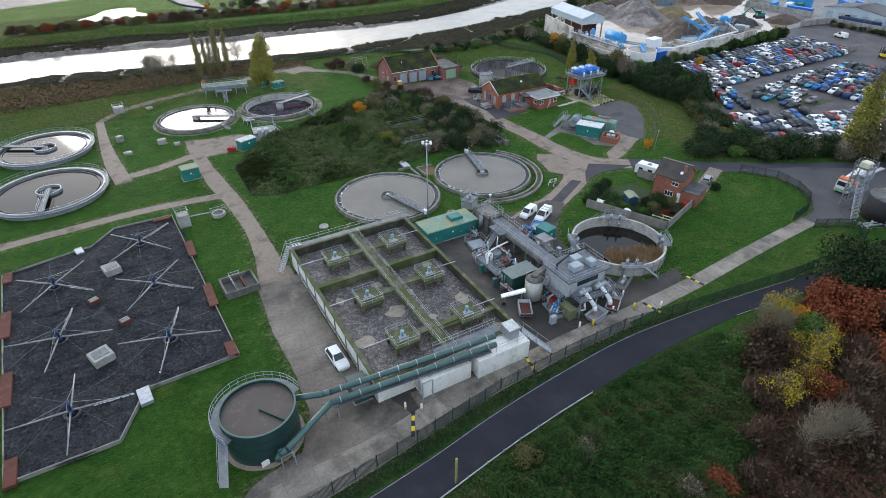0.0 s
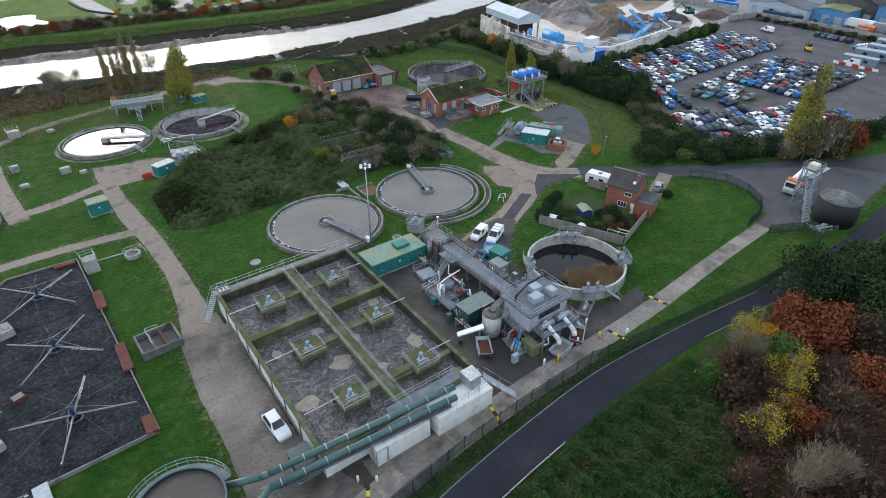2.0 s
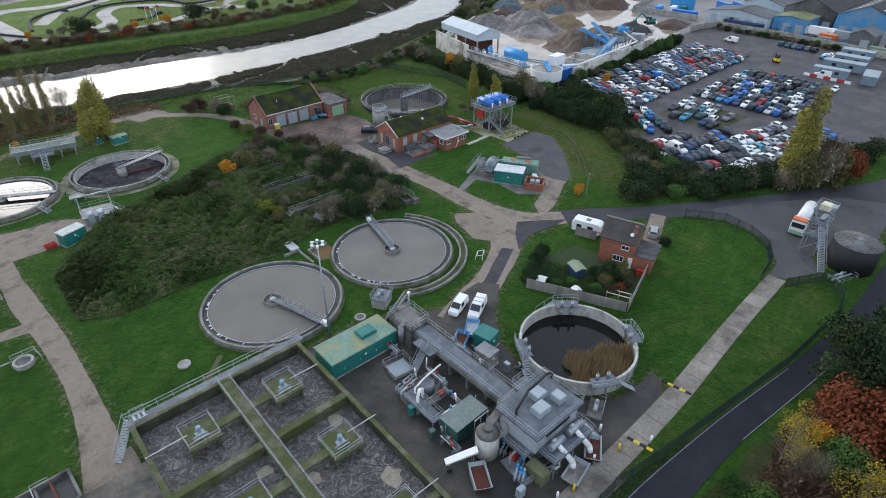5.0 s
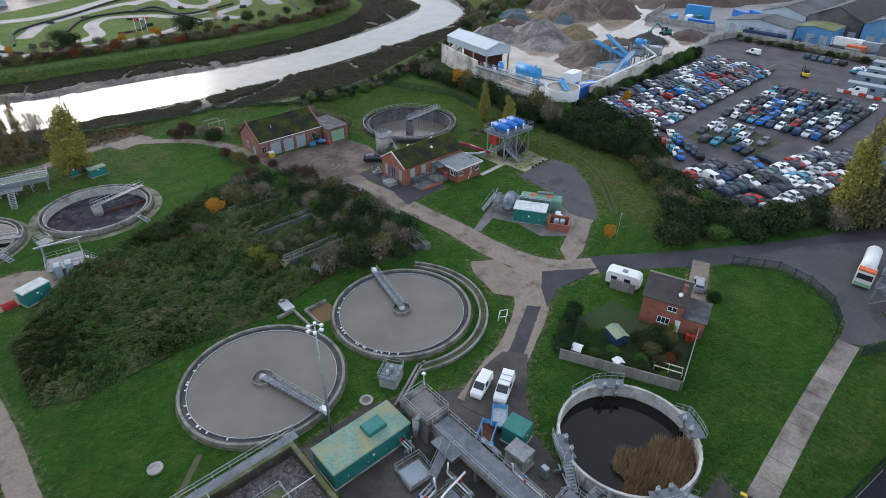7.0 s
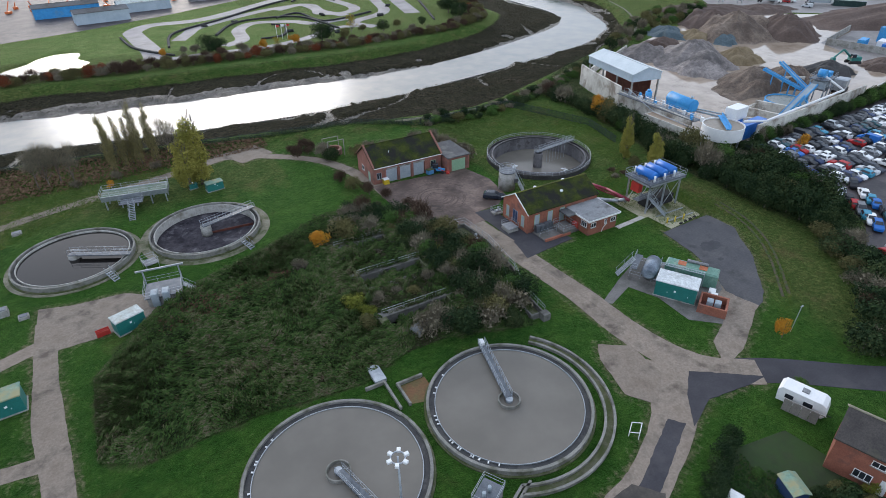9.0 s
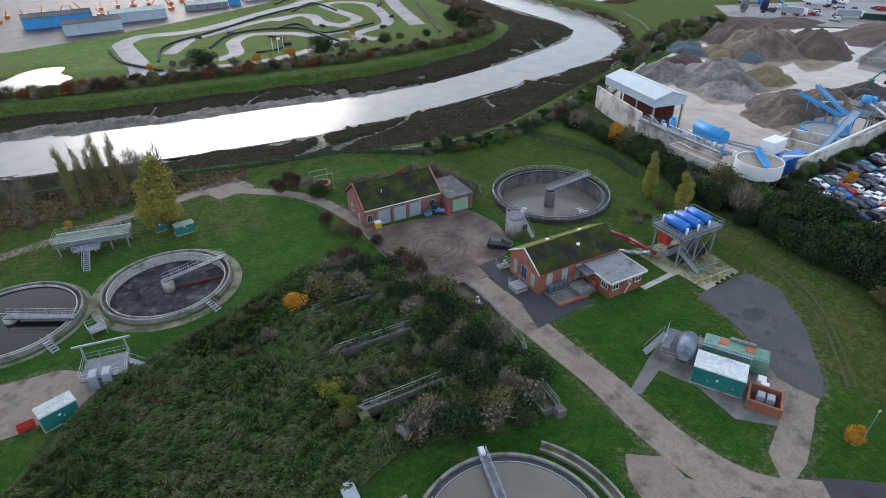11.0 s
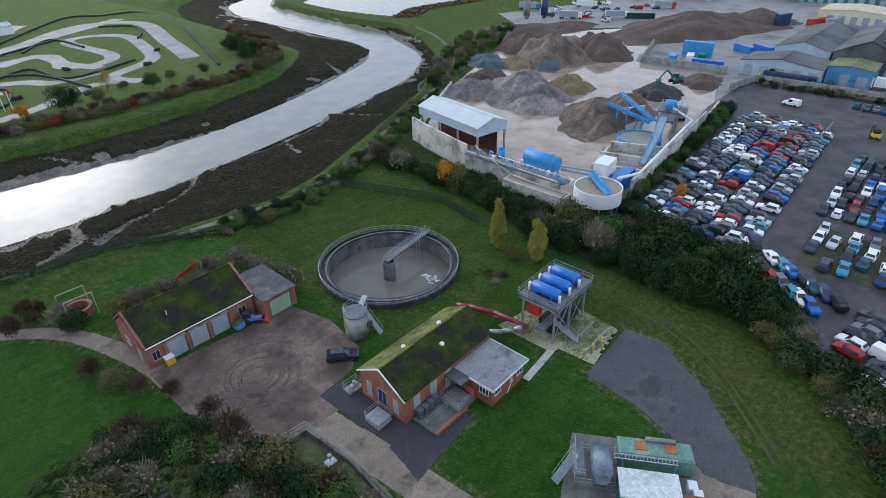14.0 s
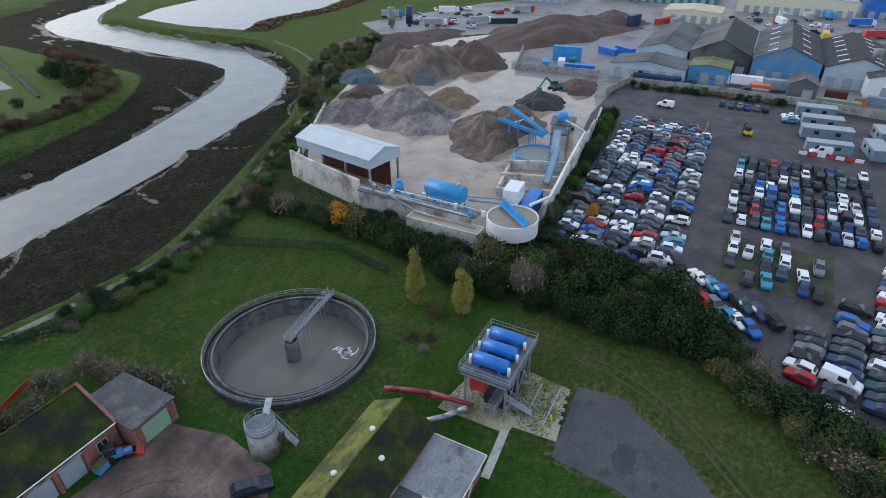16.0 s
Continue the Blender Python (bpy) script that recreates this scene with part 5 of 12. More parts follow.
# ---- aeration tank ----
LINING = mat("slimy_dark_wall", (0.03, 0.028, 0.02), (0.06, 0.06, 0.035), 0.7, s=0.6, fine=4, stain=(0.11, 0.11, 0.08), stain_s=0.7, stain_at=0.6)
at = thing("aeration_tank", "rectangular aeration tank with white walls and four churning cells", "tank", (0, 0, 0))
X0, X1, Y0, Y1, TOP = 18.4, 39.3, 45.1, 78.8, 3.2
for nm, b in (("wall", (X0, X0 + 0.35, Y0, Y1)), ("wall", (X1 - 0.35, X1, Y0, Y1)), ("wall", (X0 + 0.352, X1 - 0.352, Y0, Y0 + 0.35)), ("wall", (X0 + 0.352, X1 - 0.352, Y1 - 0.35, Y1))):
    part(nm, Geo().box(*b, -0.2, TOP - 0.004), WHITE_WALL, at)
for b in ((X0 - 0.1, X0 + 0.45, Y0 - 0.1, Y1 + 0.1), (X1 - 0.45, X1 + 0.1, Y0 - 0.1, Y1 + 0.1), (X0 + 0.452, X1 - 0.452, Y0 - 0.1, Y0 + 0.4), (X0 + 0.452, X1 - 0.452, Y1 - 0.4, Y1 + 0.1)):
    part("coping", Geo().box(*b, TOP, TOP + 0.16, 0.03), MOSS_CONC, at, "mossy coping")
XM, YM = 29.1, 67.2
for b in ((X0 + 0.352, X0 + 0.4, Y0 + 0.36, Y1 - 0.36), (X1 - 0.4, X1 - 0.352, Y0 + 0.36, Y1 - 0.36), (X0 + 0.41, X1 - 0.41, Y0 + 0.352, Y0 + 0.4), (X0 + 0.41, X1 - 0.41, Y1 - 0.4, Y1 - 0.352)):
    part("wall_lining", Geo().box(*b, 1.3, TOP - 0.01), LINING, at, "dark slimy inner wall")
part("liquor", Geo().box(X0 + 0.35, X1 - 0.35, Y0 + 0.35, Y1 - 0.35, 1.4, 1.85), AERATED, at, "churning grey foam")
part("spine_walkway", Geo().box(XM - 0.75, XM + 0.75, Y0 + 0.4, Y1 - 0.4, 2.95, 3.3, 0.03), MOSS_CONC, at, "mossy central walkway")
for b in ((X0 + 0.4, XM - 0.76), (XM + 0.76, X1 - 0.4)):
    part("cross_wall", Geo().box(*b, YM - 0.45, YM + 0.45, 1.5, 3.28, 0.03), MOSS_CONC, at)
railing(at, [(XM - 0.7, Y0 + 0.5, 3.3), (XM - 0.7, Y1 - 0.5, 3.3)], h=1.0)
railing(at, [(XM + 0.7, Y0 + 0.5, 3.3), (XM + 0.7, Y1 - 0.5, 3.3)], h=1.0)
MOTORBLUE = mat("pale_motor_blue", (0.14, 0.26, 0.33), (0.2, 0.32, 0.39), 0.5, bump=0.02)
AER = [(23.9, 72.9), (34.0, 73.0), (24.3, 61.2), (34.8, 61.8), (24.8, 51.0), (34.8, 51.0)]
part("cross_beam", Geo().box(XM + 0.76, X1 - 0.4, 50.0, 50.8, 2.6, 3.1), MOSS_CONC, at)
# piers showing on the long west wall and the dark service band
for k in range(9):
    y = Y0 + 2 + k * 4.0
    part("pier_joint", Geo().box(X0 - 0.12, X0, y, y + 0.12, 0, TOP - 0.05), DARK_CONC, at)
part("cable_duct", Geo().box(X0 - 0.2, X0, Y0 + 6, Y1 - 4, 0.9, 1.05), DARK_CONC, at)
for (x, y) in AER:
    pf = thing("aerator_platform", "mossy concrete platform carrying a surface aerator motor", "aerator", (x, y, 0), group="surface aerators")
    part("slab", Geo().box(-1.75, 1.75, -1.75, 1.75, 3.0, 3.35, 0.04), MOSS_CONC, pf)
    for sx in (-1.45, 1.45):
        for sy in (-1.45, 1.45):
            part("leg", Geo().box(sx - 0.18, sx + 0.18, sy - 0.18, sy + 0.18, 1.4, 3.0), MOSS_CONC, pf)
    railing(pf, [(-1.7, -1.7, 3.35), (1.7, -1.7, 3.35), (1.7, 1.7, 3.35), (-1.7, 1.7, 3.35)], h=1.0, closed=True)
    part("gearbox", Geo().drum((0, 0), 0.34, 3.35, 3.62, 18).box(-0.5, 0.5, -0.3, 0.3, 3.35, 3.45), SHUTTER, pf)
    part("motor", Geo().drum((0, 0), 0.21, 3.62, 4.3, 14).drum((0, 0), 0.26, 4.3, 4.42, 14).box(-0.3, 0.05, -0.14, 0.14, 3.85, 4.1), MOTORBLUE, pf, "pale blue motor")
    for dy in (-0.55, -0.2):
        part("torque_tube", Geo().rod((-0.9, dy - 0.25, 3.55), (0.7, dy - 0.25, 3.55), 0.09, 8), GALV, pf)
    part("skirt", Geo().box(-1.6, 1.6, -1.6, 1.6, 2.72, 3.0), DARK_CONC, pf)
    side = 1 if x > XM else -1
    part("cable_arm", Geo().rod((side * 1.2, 0.4, 3.6), (side * (4.9 if side > 0 else 5.6), 0.4, 3.55), 0.055, 6), GALV, pf)
    part("link_walk", Geo().box(-side * 1.75, -side * (abs(x - XM) - 0.76), -0.55, 0.55, 3.0, 3.28) if side < 0 else Geo().box(-(abs(x - XM) - 0.76), -1.75, -0.55, 0.55, 3.0, 3.28), MOSS_CONC, pf)
for k, (x, y, r) in enumerate(((30.8, 60.9, 1.0), (27.2, 57.8, 1.5), (37.0, 55.6, 1.6), (38.0, 47.6, 1.2), (21, 63.9, 1.0), (20.6, 54.0, 1.3), (36.5, 65.8, 1.2), (31, 54.2, 0.7), (23, 47.5, 0.8), (27.2, 64.9, 0.9))):
    rg, r = random.Random(k), r * 0.8
    pts = [(x + r * (1 + 0.25 * rg.uniform(-1, 1)) * math.cos(a) * (1.3 if k % 2 else 0.8), y + r * (1 + 0.25 * rg.uniform(-1, 1)) * math.sin(a), 0) for a in np.arange(0, 6.28, 0.6)]
    part("scum_raft", sheet(Geo(), [(p.x, p.y) for p in catmull(pts, 4, True)], 1.885, 0.03), FOAM, at, "pale dried scum")
# north stair tower and south inlet works
part("stair", stair(stair(Geo(), (16.0, 78.0, 0), (18.6, 80.2, 3.2), 0.9), (20.5, 79.9, 3.2), (18.9, 79.9, 3.25), 0.9), GALV, at)
part("north_walkway", Geo().box(18.2, 40.2, 79.0, 80.1, 3.05, 3.2), STEEL_DECK, at)
railing(at, [(18.2, 80.1, 3.2), (40.2, 80.1, 3.2)], h=1.05)
inl = thing("inlet_chamber", "white walled inlet chamber with steel walkways and stair", "chamber", (0, 0, 0))
part("chamber_wall", Geo().box(23.5, 30.5, 43.0, 45.0, 0, 2.6, 0.05), WHITE_WALL, inl)
part("chamber_wall", Geo().box(31.2, 39.2, 42.3, 45.0, 0, 3.0, 0.05), WHITE_WALL, inl)
part("walkway", Geo().box(27.0, 36.6, 45.5, 46.9, 3.3, 3.42), STEEL_DECK, inl)
railing(inl, [(27.0, 46.9, 3.42), (36.6, 46.9, 3.42)], h=1.05)
part("control_box", Geo().box(36.6, 38.2, 43.4, 45.2, 3.3, 4.8, 0.08), GALV, inl, "white topped steel housing")
part("box_roof", Geo().box(36.5, 38.3, 43.3, 45.3, 4.8, 4.9), PALE_ROOF, inl)
railing(inl, [(34.0, 42.6, 3.1), (39.0, 42.6, 3.1), (39.0, 45.0, 3.1)], h=1.1)
part("stair", stair(Geo(), (42.6, 41.6, 0), (39.4, 44.4, 3.1), 1.0), GALV, inl)
pp = thing("pipe_bridge", "pair of grey-green pipes on a steel trestle beside the aeration tank", "pipework", (0, 0, 0))
part("upper_pipe", Geo().pipe([(8.6, 48.5, 3.0), (12.2, 47.2, 3.0), (13.2, 46.9, 3.2), (34.8, 44.2, 4.3)], 0.38, 14), PIPE_GREEN, pp)
part("lower_pipe", Geo().pipe([(5.2, 42.3, 1.4), (5.6, 42.0, 2.4), (6.3, 42.0, 2.7), (12.6, 45.5, 2.95), (34.2, 43.0, 4.05)], 0.38, 14), PIPE_GREEN, pp)
for p, d in (((13.2, 46.9, 3.2), (34.8, 44.2, 4.3)), ((12.6, 45.5, 2.95), (34.2, 43.0, 4.05))):
    g = Geo()
    a, b = Vector(p), Vector(d)
    for k in range(9):
        q = a.lerp(b, (k + 0.5) / 9)
        e = (b - a).normalized() * 0.06
        g.rod(q - e, q + e, 0.43, 14)
    part("flange", g, GALV, pp, "galvanised pipe flanges")
g = Geo().box(-0.1, 20.5, -0.7, 0.7, -0.3, -0.18, m=Matrix.Translation((13, 45.6, 2.75)) @ Matrix.Rotation(radians(-6.5), 4, "Z") @ Matrix.Rotation(radians(-2.6), 4, "Y"))
part("trestle_deck", g, STEEL_DECK, pp)
for (x, y, h) in ((12.6, 45.6, 2.6), (24.0, 43.2, 3.0), (6.2, 42.2, 2.2)):
    g = Geo()
    for sx in (-0.7, 0.7):
        g.rod((x + sx, y - 0.5, 0), (x + sx, y - 0.5, h), 0.08, 4).rod((x + sx, y + 0.5, 0), (x + sx, y + 0.5, h), 0.08, 4)
        g.rod((x + sx, y - 0.5, 0.1), (x + sx, y + 0.5, h - 0.1), 0.04, 4)
    g.rod((x - 0.7, y - 0.5, h), (x + 0.7, y - 0.5, h), 0.08, 4).rod((x - 0.7, y + 0.5, h), (x + 0.7, y + 0.5, h), 0.08, 4)
    part("trestle", g, GALV, pp)

# ---- sludge treatment plant ----
wk = thing("channel_walkway", "raised concrete channel with a walkway on piers through the plant", "channel", (0, 0, 0))
part("trough", Geo().box(52.0, 54.6, 52.6, 70.6, 2.3, 3.0, 0.04), OLDCONC, wk)
part("walkway", Geo().box(52.2, 54.4, 52.8, 70.4, 3.004, 3.06), STEEL_DECK, wk)
for k in range(6):
    part("pier", Geo().box(52.3, 54.3, 53.6 + k * 3.3, 54.0 + k * 3.3, 0, 2.3), OLDCONC, wk)
part("head_box", Geo().box(51.6, 55.0, 70.62, 75.6, 0, 3.4, 0.05).box(51.4, 55.2, 75.0, 75.7, 3.4, 3.5), OLDCONC, wk)
part("head_opening", Geo().box(52.2, 54.4, 71.2, 74.8, 3.4, 3.42), DARK_CONC, wk)
railing(wk, [(52.1, 52.8, 3.06), (52.1, 70.4, 3.06)], h=1.1)
railing(wk, [(54.5, 52.8, 3.06), (54.5, 70.4, 3.06)], h=1.1)
railing(wk, [(51.7, 70.8, 3.4), (54.9, 70.8, 3.4), (54.9, 75.4, 3.4), (51.7, 75.4, 3.4)], h=1.1, closed=True)
part("stair", stair(Geo(), (48.8, 67.0, 0), (51.8, 67.6, 3.0), 1.0), GALV, wk)
part("side_landing", Geo().box(50.6, 52.0, 65.6, 69.0, 2.95, 3.05), STEEL_DECK, wk)
part("fan_casing", Geo().drum((51.0, 72.0), 0.4, 1.0, 3.6, 12).rod((51.0, 72.0, 3.6), (51.8, 72.0, 4.0), 0.3, 10), FELT, wk)
part("lamp_pole", Geo().rod((55.6, 76.0, 0), (55.6, 76.0, 4.6), 0.06, 6).box(55.4, 55.8, 75.8, 76.2, 4.6, 4.8), WHITE, wk)
ph = thing("dewatering_house", "galvanised steel dewatering house with a railed roof and white vent units", "plant building", (0, 0, 0))
part("lower_frame", Geo().box(50.0, 56.6, 47.6, 52.3, 0, 2.6), DARK_CONC, ph)
part("clad_wall", Geo().box(49.8, 56.8, 47.2, 52.4, 2.6, 5.3), mat("pale_grey_panel", (0.34, 0.37, 0.39), (0.46, 0.48, 0.49), 0.55, s=0.6, fine=3, contrast=0.12, stain=(0.32, 0.33, 0.33), stain_s=0.5, stain_at=0.58), ph)
part("roof_deck", Geo().box(49.3, 57.3, 46.8, 52.8, 5.3, 5.5), STEEL_DECK, ph)
railing(ph, [(49.4, 46.9, 5.5), (57.2, 46.9, 5.5), (57.2, 52.7, 5.5), (49.4, 52.7, 5.5)], h=1.1, closed=True, step=1.3)
for (x, y, w) in ((54.0, 50.8, 1.6), (52.6, 49.2, 1.8), (55.4, 49.0, 1.2)):
    part("vent_unit", Geo().box(x - w / 2, x + w / 2, y - 0.7, y + 0.7, 5.5, 6.4, 0.1), SHUTTER, ph)
part("roof_duct", Geo().pipe([(50.2, 50.6, 5.5), (50.2, 50.6, 6.3), (53.2, 51.6, 6.3), (56.8, 51.9, 6.3), (57.9, 51.9, 5.8), (57.9, 51.9, 2.0)], 0.16, 8), BLACK, ph)
part("window_band", Geo().box(51.4, 55.4, 47.14, 47.2, 4.0, 4.8), GLASS, ph)
part("side_platform", Geo().box(50.2, 56.8, 44.8, 47.2, 2.75, 2.9), STEEL_DECK, ph)
railing(ph, [(50.2, 47.1, 2.9), (50.2, 44.8, 2.9), (56.8, 44.8, 2.9), (56.8, 47.1, 2.9)], h=1.1, step=1.2)
for x in (50.4, 53.5, 56.6):
    part("platform_leg", Geo().box(x - 0.1, x + 0.1, 44.9, 45.1, 0, 2.75), GALV, ph)
for x in (52.0, 55.0):
    part("chute", Geo().rod((x, 46.6, 3.8), (x + 0.5, 44.2, 2.0), 0.28, 10, 0.34).rod((x + 0.5, 44.2, 2.0), (x + 0.5, 44.0, 1.3), 0.34, 10), WHITE, ph, "white discharge chute")
    part("press", Geo().rod((x - 1.0, 46.2, 3.5), (x + 1.2, 46.2, 3.5), 0.42, 12), GALV, ph)
part("stair", stair(Geo(), (58.6, 44.8, 0), (56.9, 46.4, 2.9), 0.9), GALV, ph)
part("front_bin", Geo().box(48.6, 50.0, 45.0, 47.4, 0.2, 1.9, 0.05), mat("olive_bin", (0.10, 0.11, 0.05), (0.16, 0.16, 0.09), 0.7), ph)
sl = thing("dosing_silo", "pale round dosing silo with a conical top and bent duct", "silo", (47.3, 51.9, 0))
part("shell", Geo().drum((0, 0), 1.35, 0.6, 3.9, 28), STORMWALL, sl)
part("top", Geo().drum((0, 0), 1.35, 3.9, 4.4, 28, 0.7).drum((0, 0), 0.5, 4.4, 4.8, 16), OLDCONC, sl)
for a in range(4):
    part("leg", Geo().rod((1.1 * math.cos(a * 1.57 + 0.8), 1.1 * math.sin(a * 1.57 + 0.8), 0), (1.1 * math.cos(a * 1.57 + 0.8), 1.1 * math.sin(a * 1.57 + 0.8), 0.7), 0.1, 6), GALV, sl)
part("duct", Geo().pipe([(1.0, -0.6, 3.2), (1.9, -0.8, 2.8), (2.6, -0.2, 3.6), (3.4, 0.0, 4.0)], 0.34, 12), FELT, sl)
part("conveyor", Geo().box(0, 5.0, -0.45, 0.45, 0, 0.35, m=Matrix.Translation((0.4, 0.3, 4.3)) @ Matrix.Rotation(radians(15), 4, "Z")), OLDCONC, sl)
gc = thing("green_container", "dark green steel equipment container beside the walkway", "container", (47.9, 56.3, 0), 2)
part("body", Geo().box(-2.5, 2.5, -1.4, 1.4, 0.15, 2.6, 0.04), mat("container_green", (0.02, 0.075, 0.065), (0.03, 0.10, 0.085), 0.55, s=0.6, fine=3, contrast=0.15), gc)
rb = Geo()
for k in range(20):
    rb.box(-2.4 + k * 0.25, -2.3 + k * 0.25, -1.44, -1.4, 0.25, 2.5)
part("rib", rb, DKGREEN, gc)
part("roof", Geo().box(-2.55, 2.55, -1.45, 1.45, 2.6, 2.68), mat("container_roof", (0.12, 0.16, 0.15), (0.17, 0.2, 0.19), 0.7, s=0.7, fine=3), gc)
part("hoop_frame", Geo().pipe([(-0.4, -2.1, 0), (-0.4, -2.1, 3.4), (1.8, -2.1, 3.4), (1.8, -2.1, 0)], 0.07, 6).pipe([(0.6, -2.1, 0), (0.6, -2.1, 3.0)], 0.07, 6), GALV, gc)
wb = thing("pump_unit", "galvanised pump unit with bent white pipes in a bund", "pump", (46.6, 62.6, 0))
part("bund", Geo().box(-1.6, 3.2, -1.4, 2.2, 0, 0.35), DARK_CONC, wb)
part("tank", Geo().drum((1.6, 0.6), 0.9, 0.35, 1.9, 20), STEEL_DECK, wb)
part("swan_neck", Geo().pipe([(-0.9, -0.6, 0), (-0.9, -0.6, 2.2), (-0.4, -0.4, 2.9), (0.2, -0.2, 2.4), (0.2, -0.2, 0.4)], 0.2, 10).pipe([(-0.2, 0.8, 0), (-0.2, 0.8, 2.0), (1.6, 1.2, 2.2), (4.6, 1.5, 2.4)], 0.12, 8), WHITE, wb)
part("pump", Geo().rod((2.2, -0.9, 0.7), (3.1, -0.9, 0.7), 0.3, 12), RED, wb)
railing(wb, [(-1.5, -1.3, 0.35), (3.1, -1.3, 0.35), (3.1, 2.1, 0.35), (-1.5, 2.1, 0.35)], h=1.3, closed=True, step=1.2)
wl = thing("sludge_pump_well", "railed steel-covered pump well beside the walkway", "pump well", (48.0, 68.6, 0), -5)
part("slab", Geo().box(-1.6, 1.6, -1.5, 1.5, 0, 0.45, 0.04), OLDCONC, wl)
part("cover", Geo().box(-1.3, 1.3, -1.2, 1.2, 0.45, 0.52), SHUTTER, wl)
railing(wl, [(-1.6, -1.5, 0.45), (1.6, -1.5, 0.45), (1.6, 1.5, 0.45), (-1.6, 1.5, 0.45)], h=1.2, closed=True, step=1.2)
mx = thing("mixing_skid", "blue and grey pump skid with pipes beside the dewatering house", "pump", (49.0, 49.4, 0), -8)
part("frame", Geo().box(-1.3, 1.0, -3.2, 0.6, 0, 0.3), GALV, mx)
part("motor", Geo().rod((-0.6, -2.6, 0.8), (-0.6, -1.4, 0.8), 0.35, 12).drum((0.5, -1.0), 0.3, 0.3, 1.8, 12), SKYBLUE, mx)
part("pipe", Geo().pipe([(-1.1, -0.6, 0.3), (-1.1, -0.6, 2.2), (0.4, -0.4, 2.6), (1.2, 0.2, 2.6)], 0.16, 8).pipe([(0.9, -3.0, 0.4), (0.9, -3.0, 1.6), (0.9, 0.2, 1.9)], 0.14, 8), FELT, mx)
railing(mx, [(-1.4, -3.3, 0), (1.1, -3.3, 0), (1.1, 0.7, 0)], h=1.4, step=1.1)
part("red_pump", Geo().box(-0.2, 0.9, -0.4, 0.5, 0.3, 1.1, 0.06), RED, mx)


def skip(at, rz, m, text, load=None, s=1.0):
    k = thing("skip", text, "skip", (*at, 0), rz, "skips")
    g = Geo()
    L, W, H, t = 1.7 * s, 0.85 * s, 1.15, 0.06
    for sy in (-1, 1):
        g.prism([(-L * 0.62, 0.12), (L * 0.62, 0.12), (L, H), (-L, H)], sy * W - t, sy * W + t, "y")
    for sx in (-1, 1):
        g.add([(sx * L * 0.62, -W, 0.12), (sx * L * 0.62, W, 0.12), (sx * L, W, H), (sx * L, -W, H), (sx * (L * 0.62 - t), -W, 0.12), (sx * (L * 0.62 - t), W, 0.12), (sx * (L - t), W, H), (sx * (L - t), -W, H)],
              [(0, 1, 2, 3), (7, 6, 5, 4), (3, 2, 6, 7), (0, 3, 7, 4), (1, 5, 6, 2)])
    g.box(-L * 0.62, L * 0.62, -W, W, 0.05, 0.14)
    part("body", g, m, k)
    part("rim", Geo().box(-L, L, -W - 0.09, -W + 0.02, H, H + 0.09).box(-L, L, W - 0.02, W + 0.09, H, H + 0.09), m, k)
    part("load", Geo().box(-L * 0.85, L * 0.85, -W + t, W - t, 0.5, 0.75), load or RUST, k)


skip((44.4, 50.0), 60, SHUTTER, "grey steel skip with rusty load beside the silo")
skip((52.5, 43.6), 12, SHUTTER, "grey steel skip under a discharge chute", GREYSAND)
skip((56.4, 44.2), 35, SHUTTER, "grey steel skip with a rusty load under a chute")
skip((57.4, 67.0), 29, SHEDBLUE, "blue steel skip with rusty scrap inside", RUST)
skip((60.2, 67.6), 40, SHEDBLUE, "blue steel skip full of grey scrap", GALV)
bc = thing("belt_conveyor", "small white belt conveyor above a skip", "conveyor", (44.2, 52.6, 0), -28)
part("trough", Geo().prism([(-1.9, 1.3), (1.7, 2.3), (1.7, 2.6), (-1.9, 1.5)], -0.4, 0.4, "y"), WHITE, bc)
part("leg", Geo().rod((-1.4, 0.3, 0), (-1.2, 0.3, 1.4), 0.05, 5).rod((1.2, 0.3, 0), (1.2, 0.3, 2.2), 0.05, 5).rod((1.2, -0.3, 0), (1.2, -0.3, 2.2), 0.05, 5), GALV, bc)
part("wheel", Geo().rod((-1.5, -0.5, 0.3), (-1.5, -0.35, 0.3), 0.3, 14), BLACK, bc)
vb = thing("storm_valve_skid", "galvanised valve skid at the foot of the storm tank", "valve skid", (61.8, 47.6, 0), 25)
part("base", Geo().box(-1.6, 1.6, -0.9, 0.9, 0, 0.4, 0.04), OLDCONC, vb)
part("valve", Geo().rod((-0.9, 0, 0.8), (0.9, 0, 0.8), 0.28, 12).drum((0.2, 0), 0.16, 0.8, 1.7, 10), GALV, vb)
railing(vb, [(-1.6, -0.9, 0.4), (1.6, -0.9, 0.4), (1.6, 0.9, 0.4)], h=1.1)

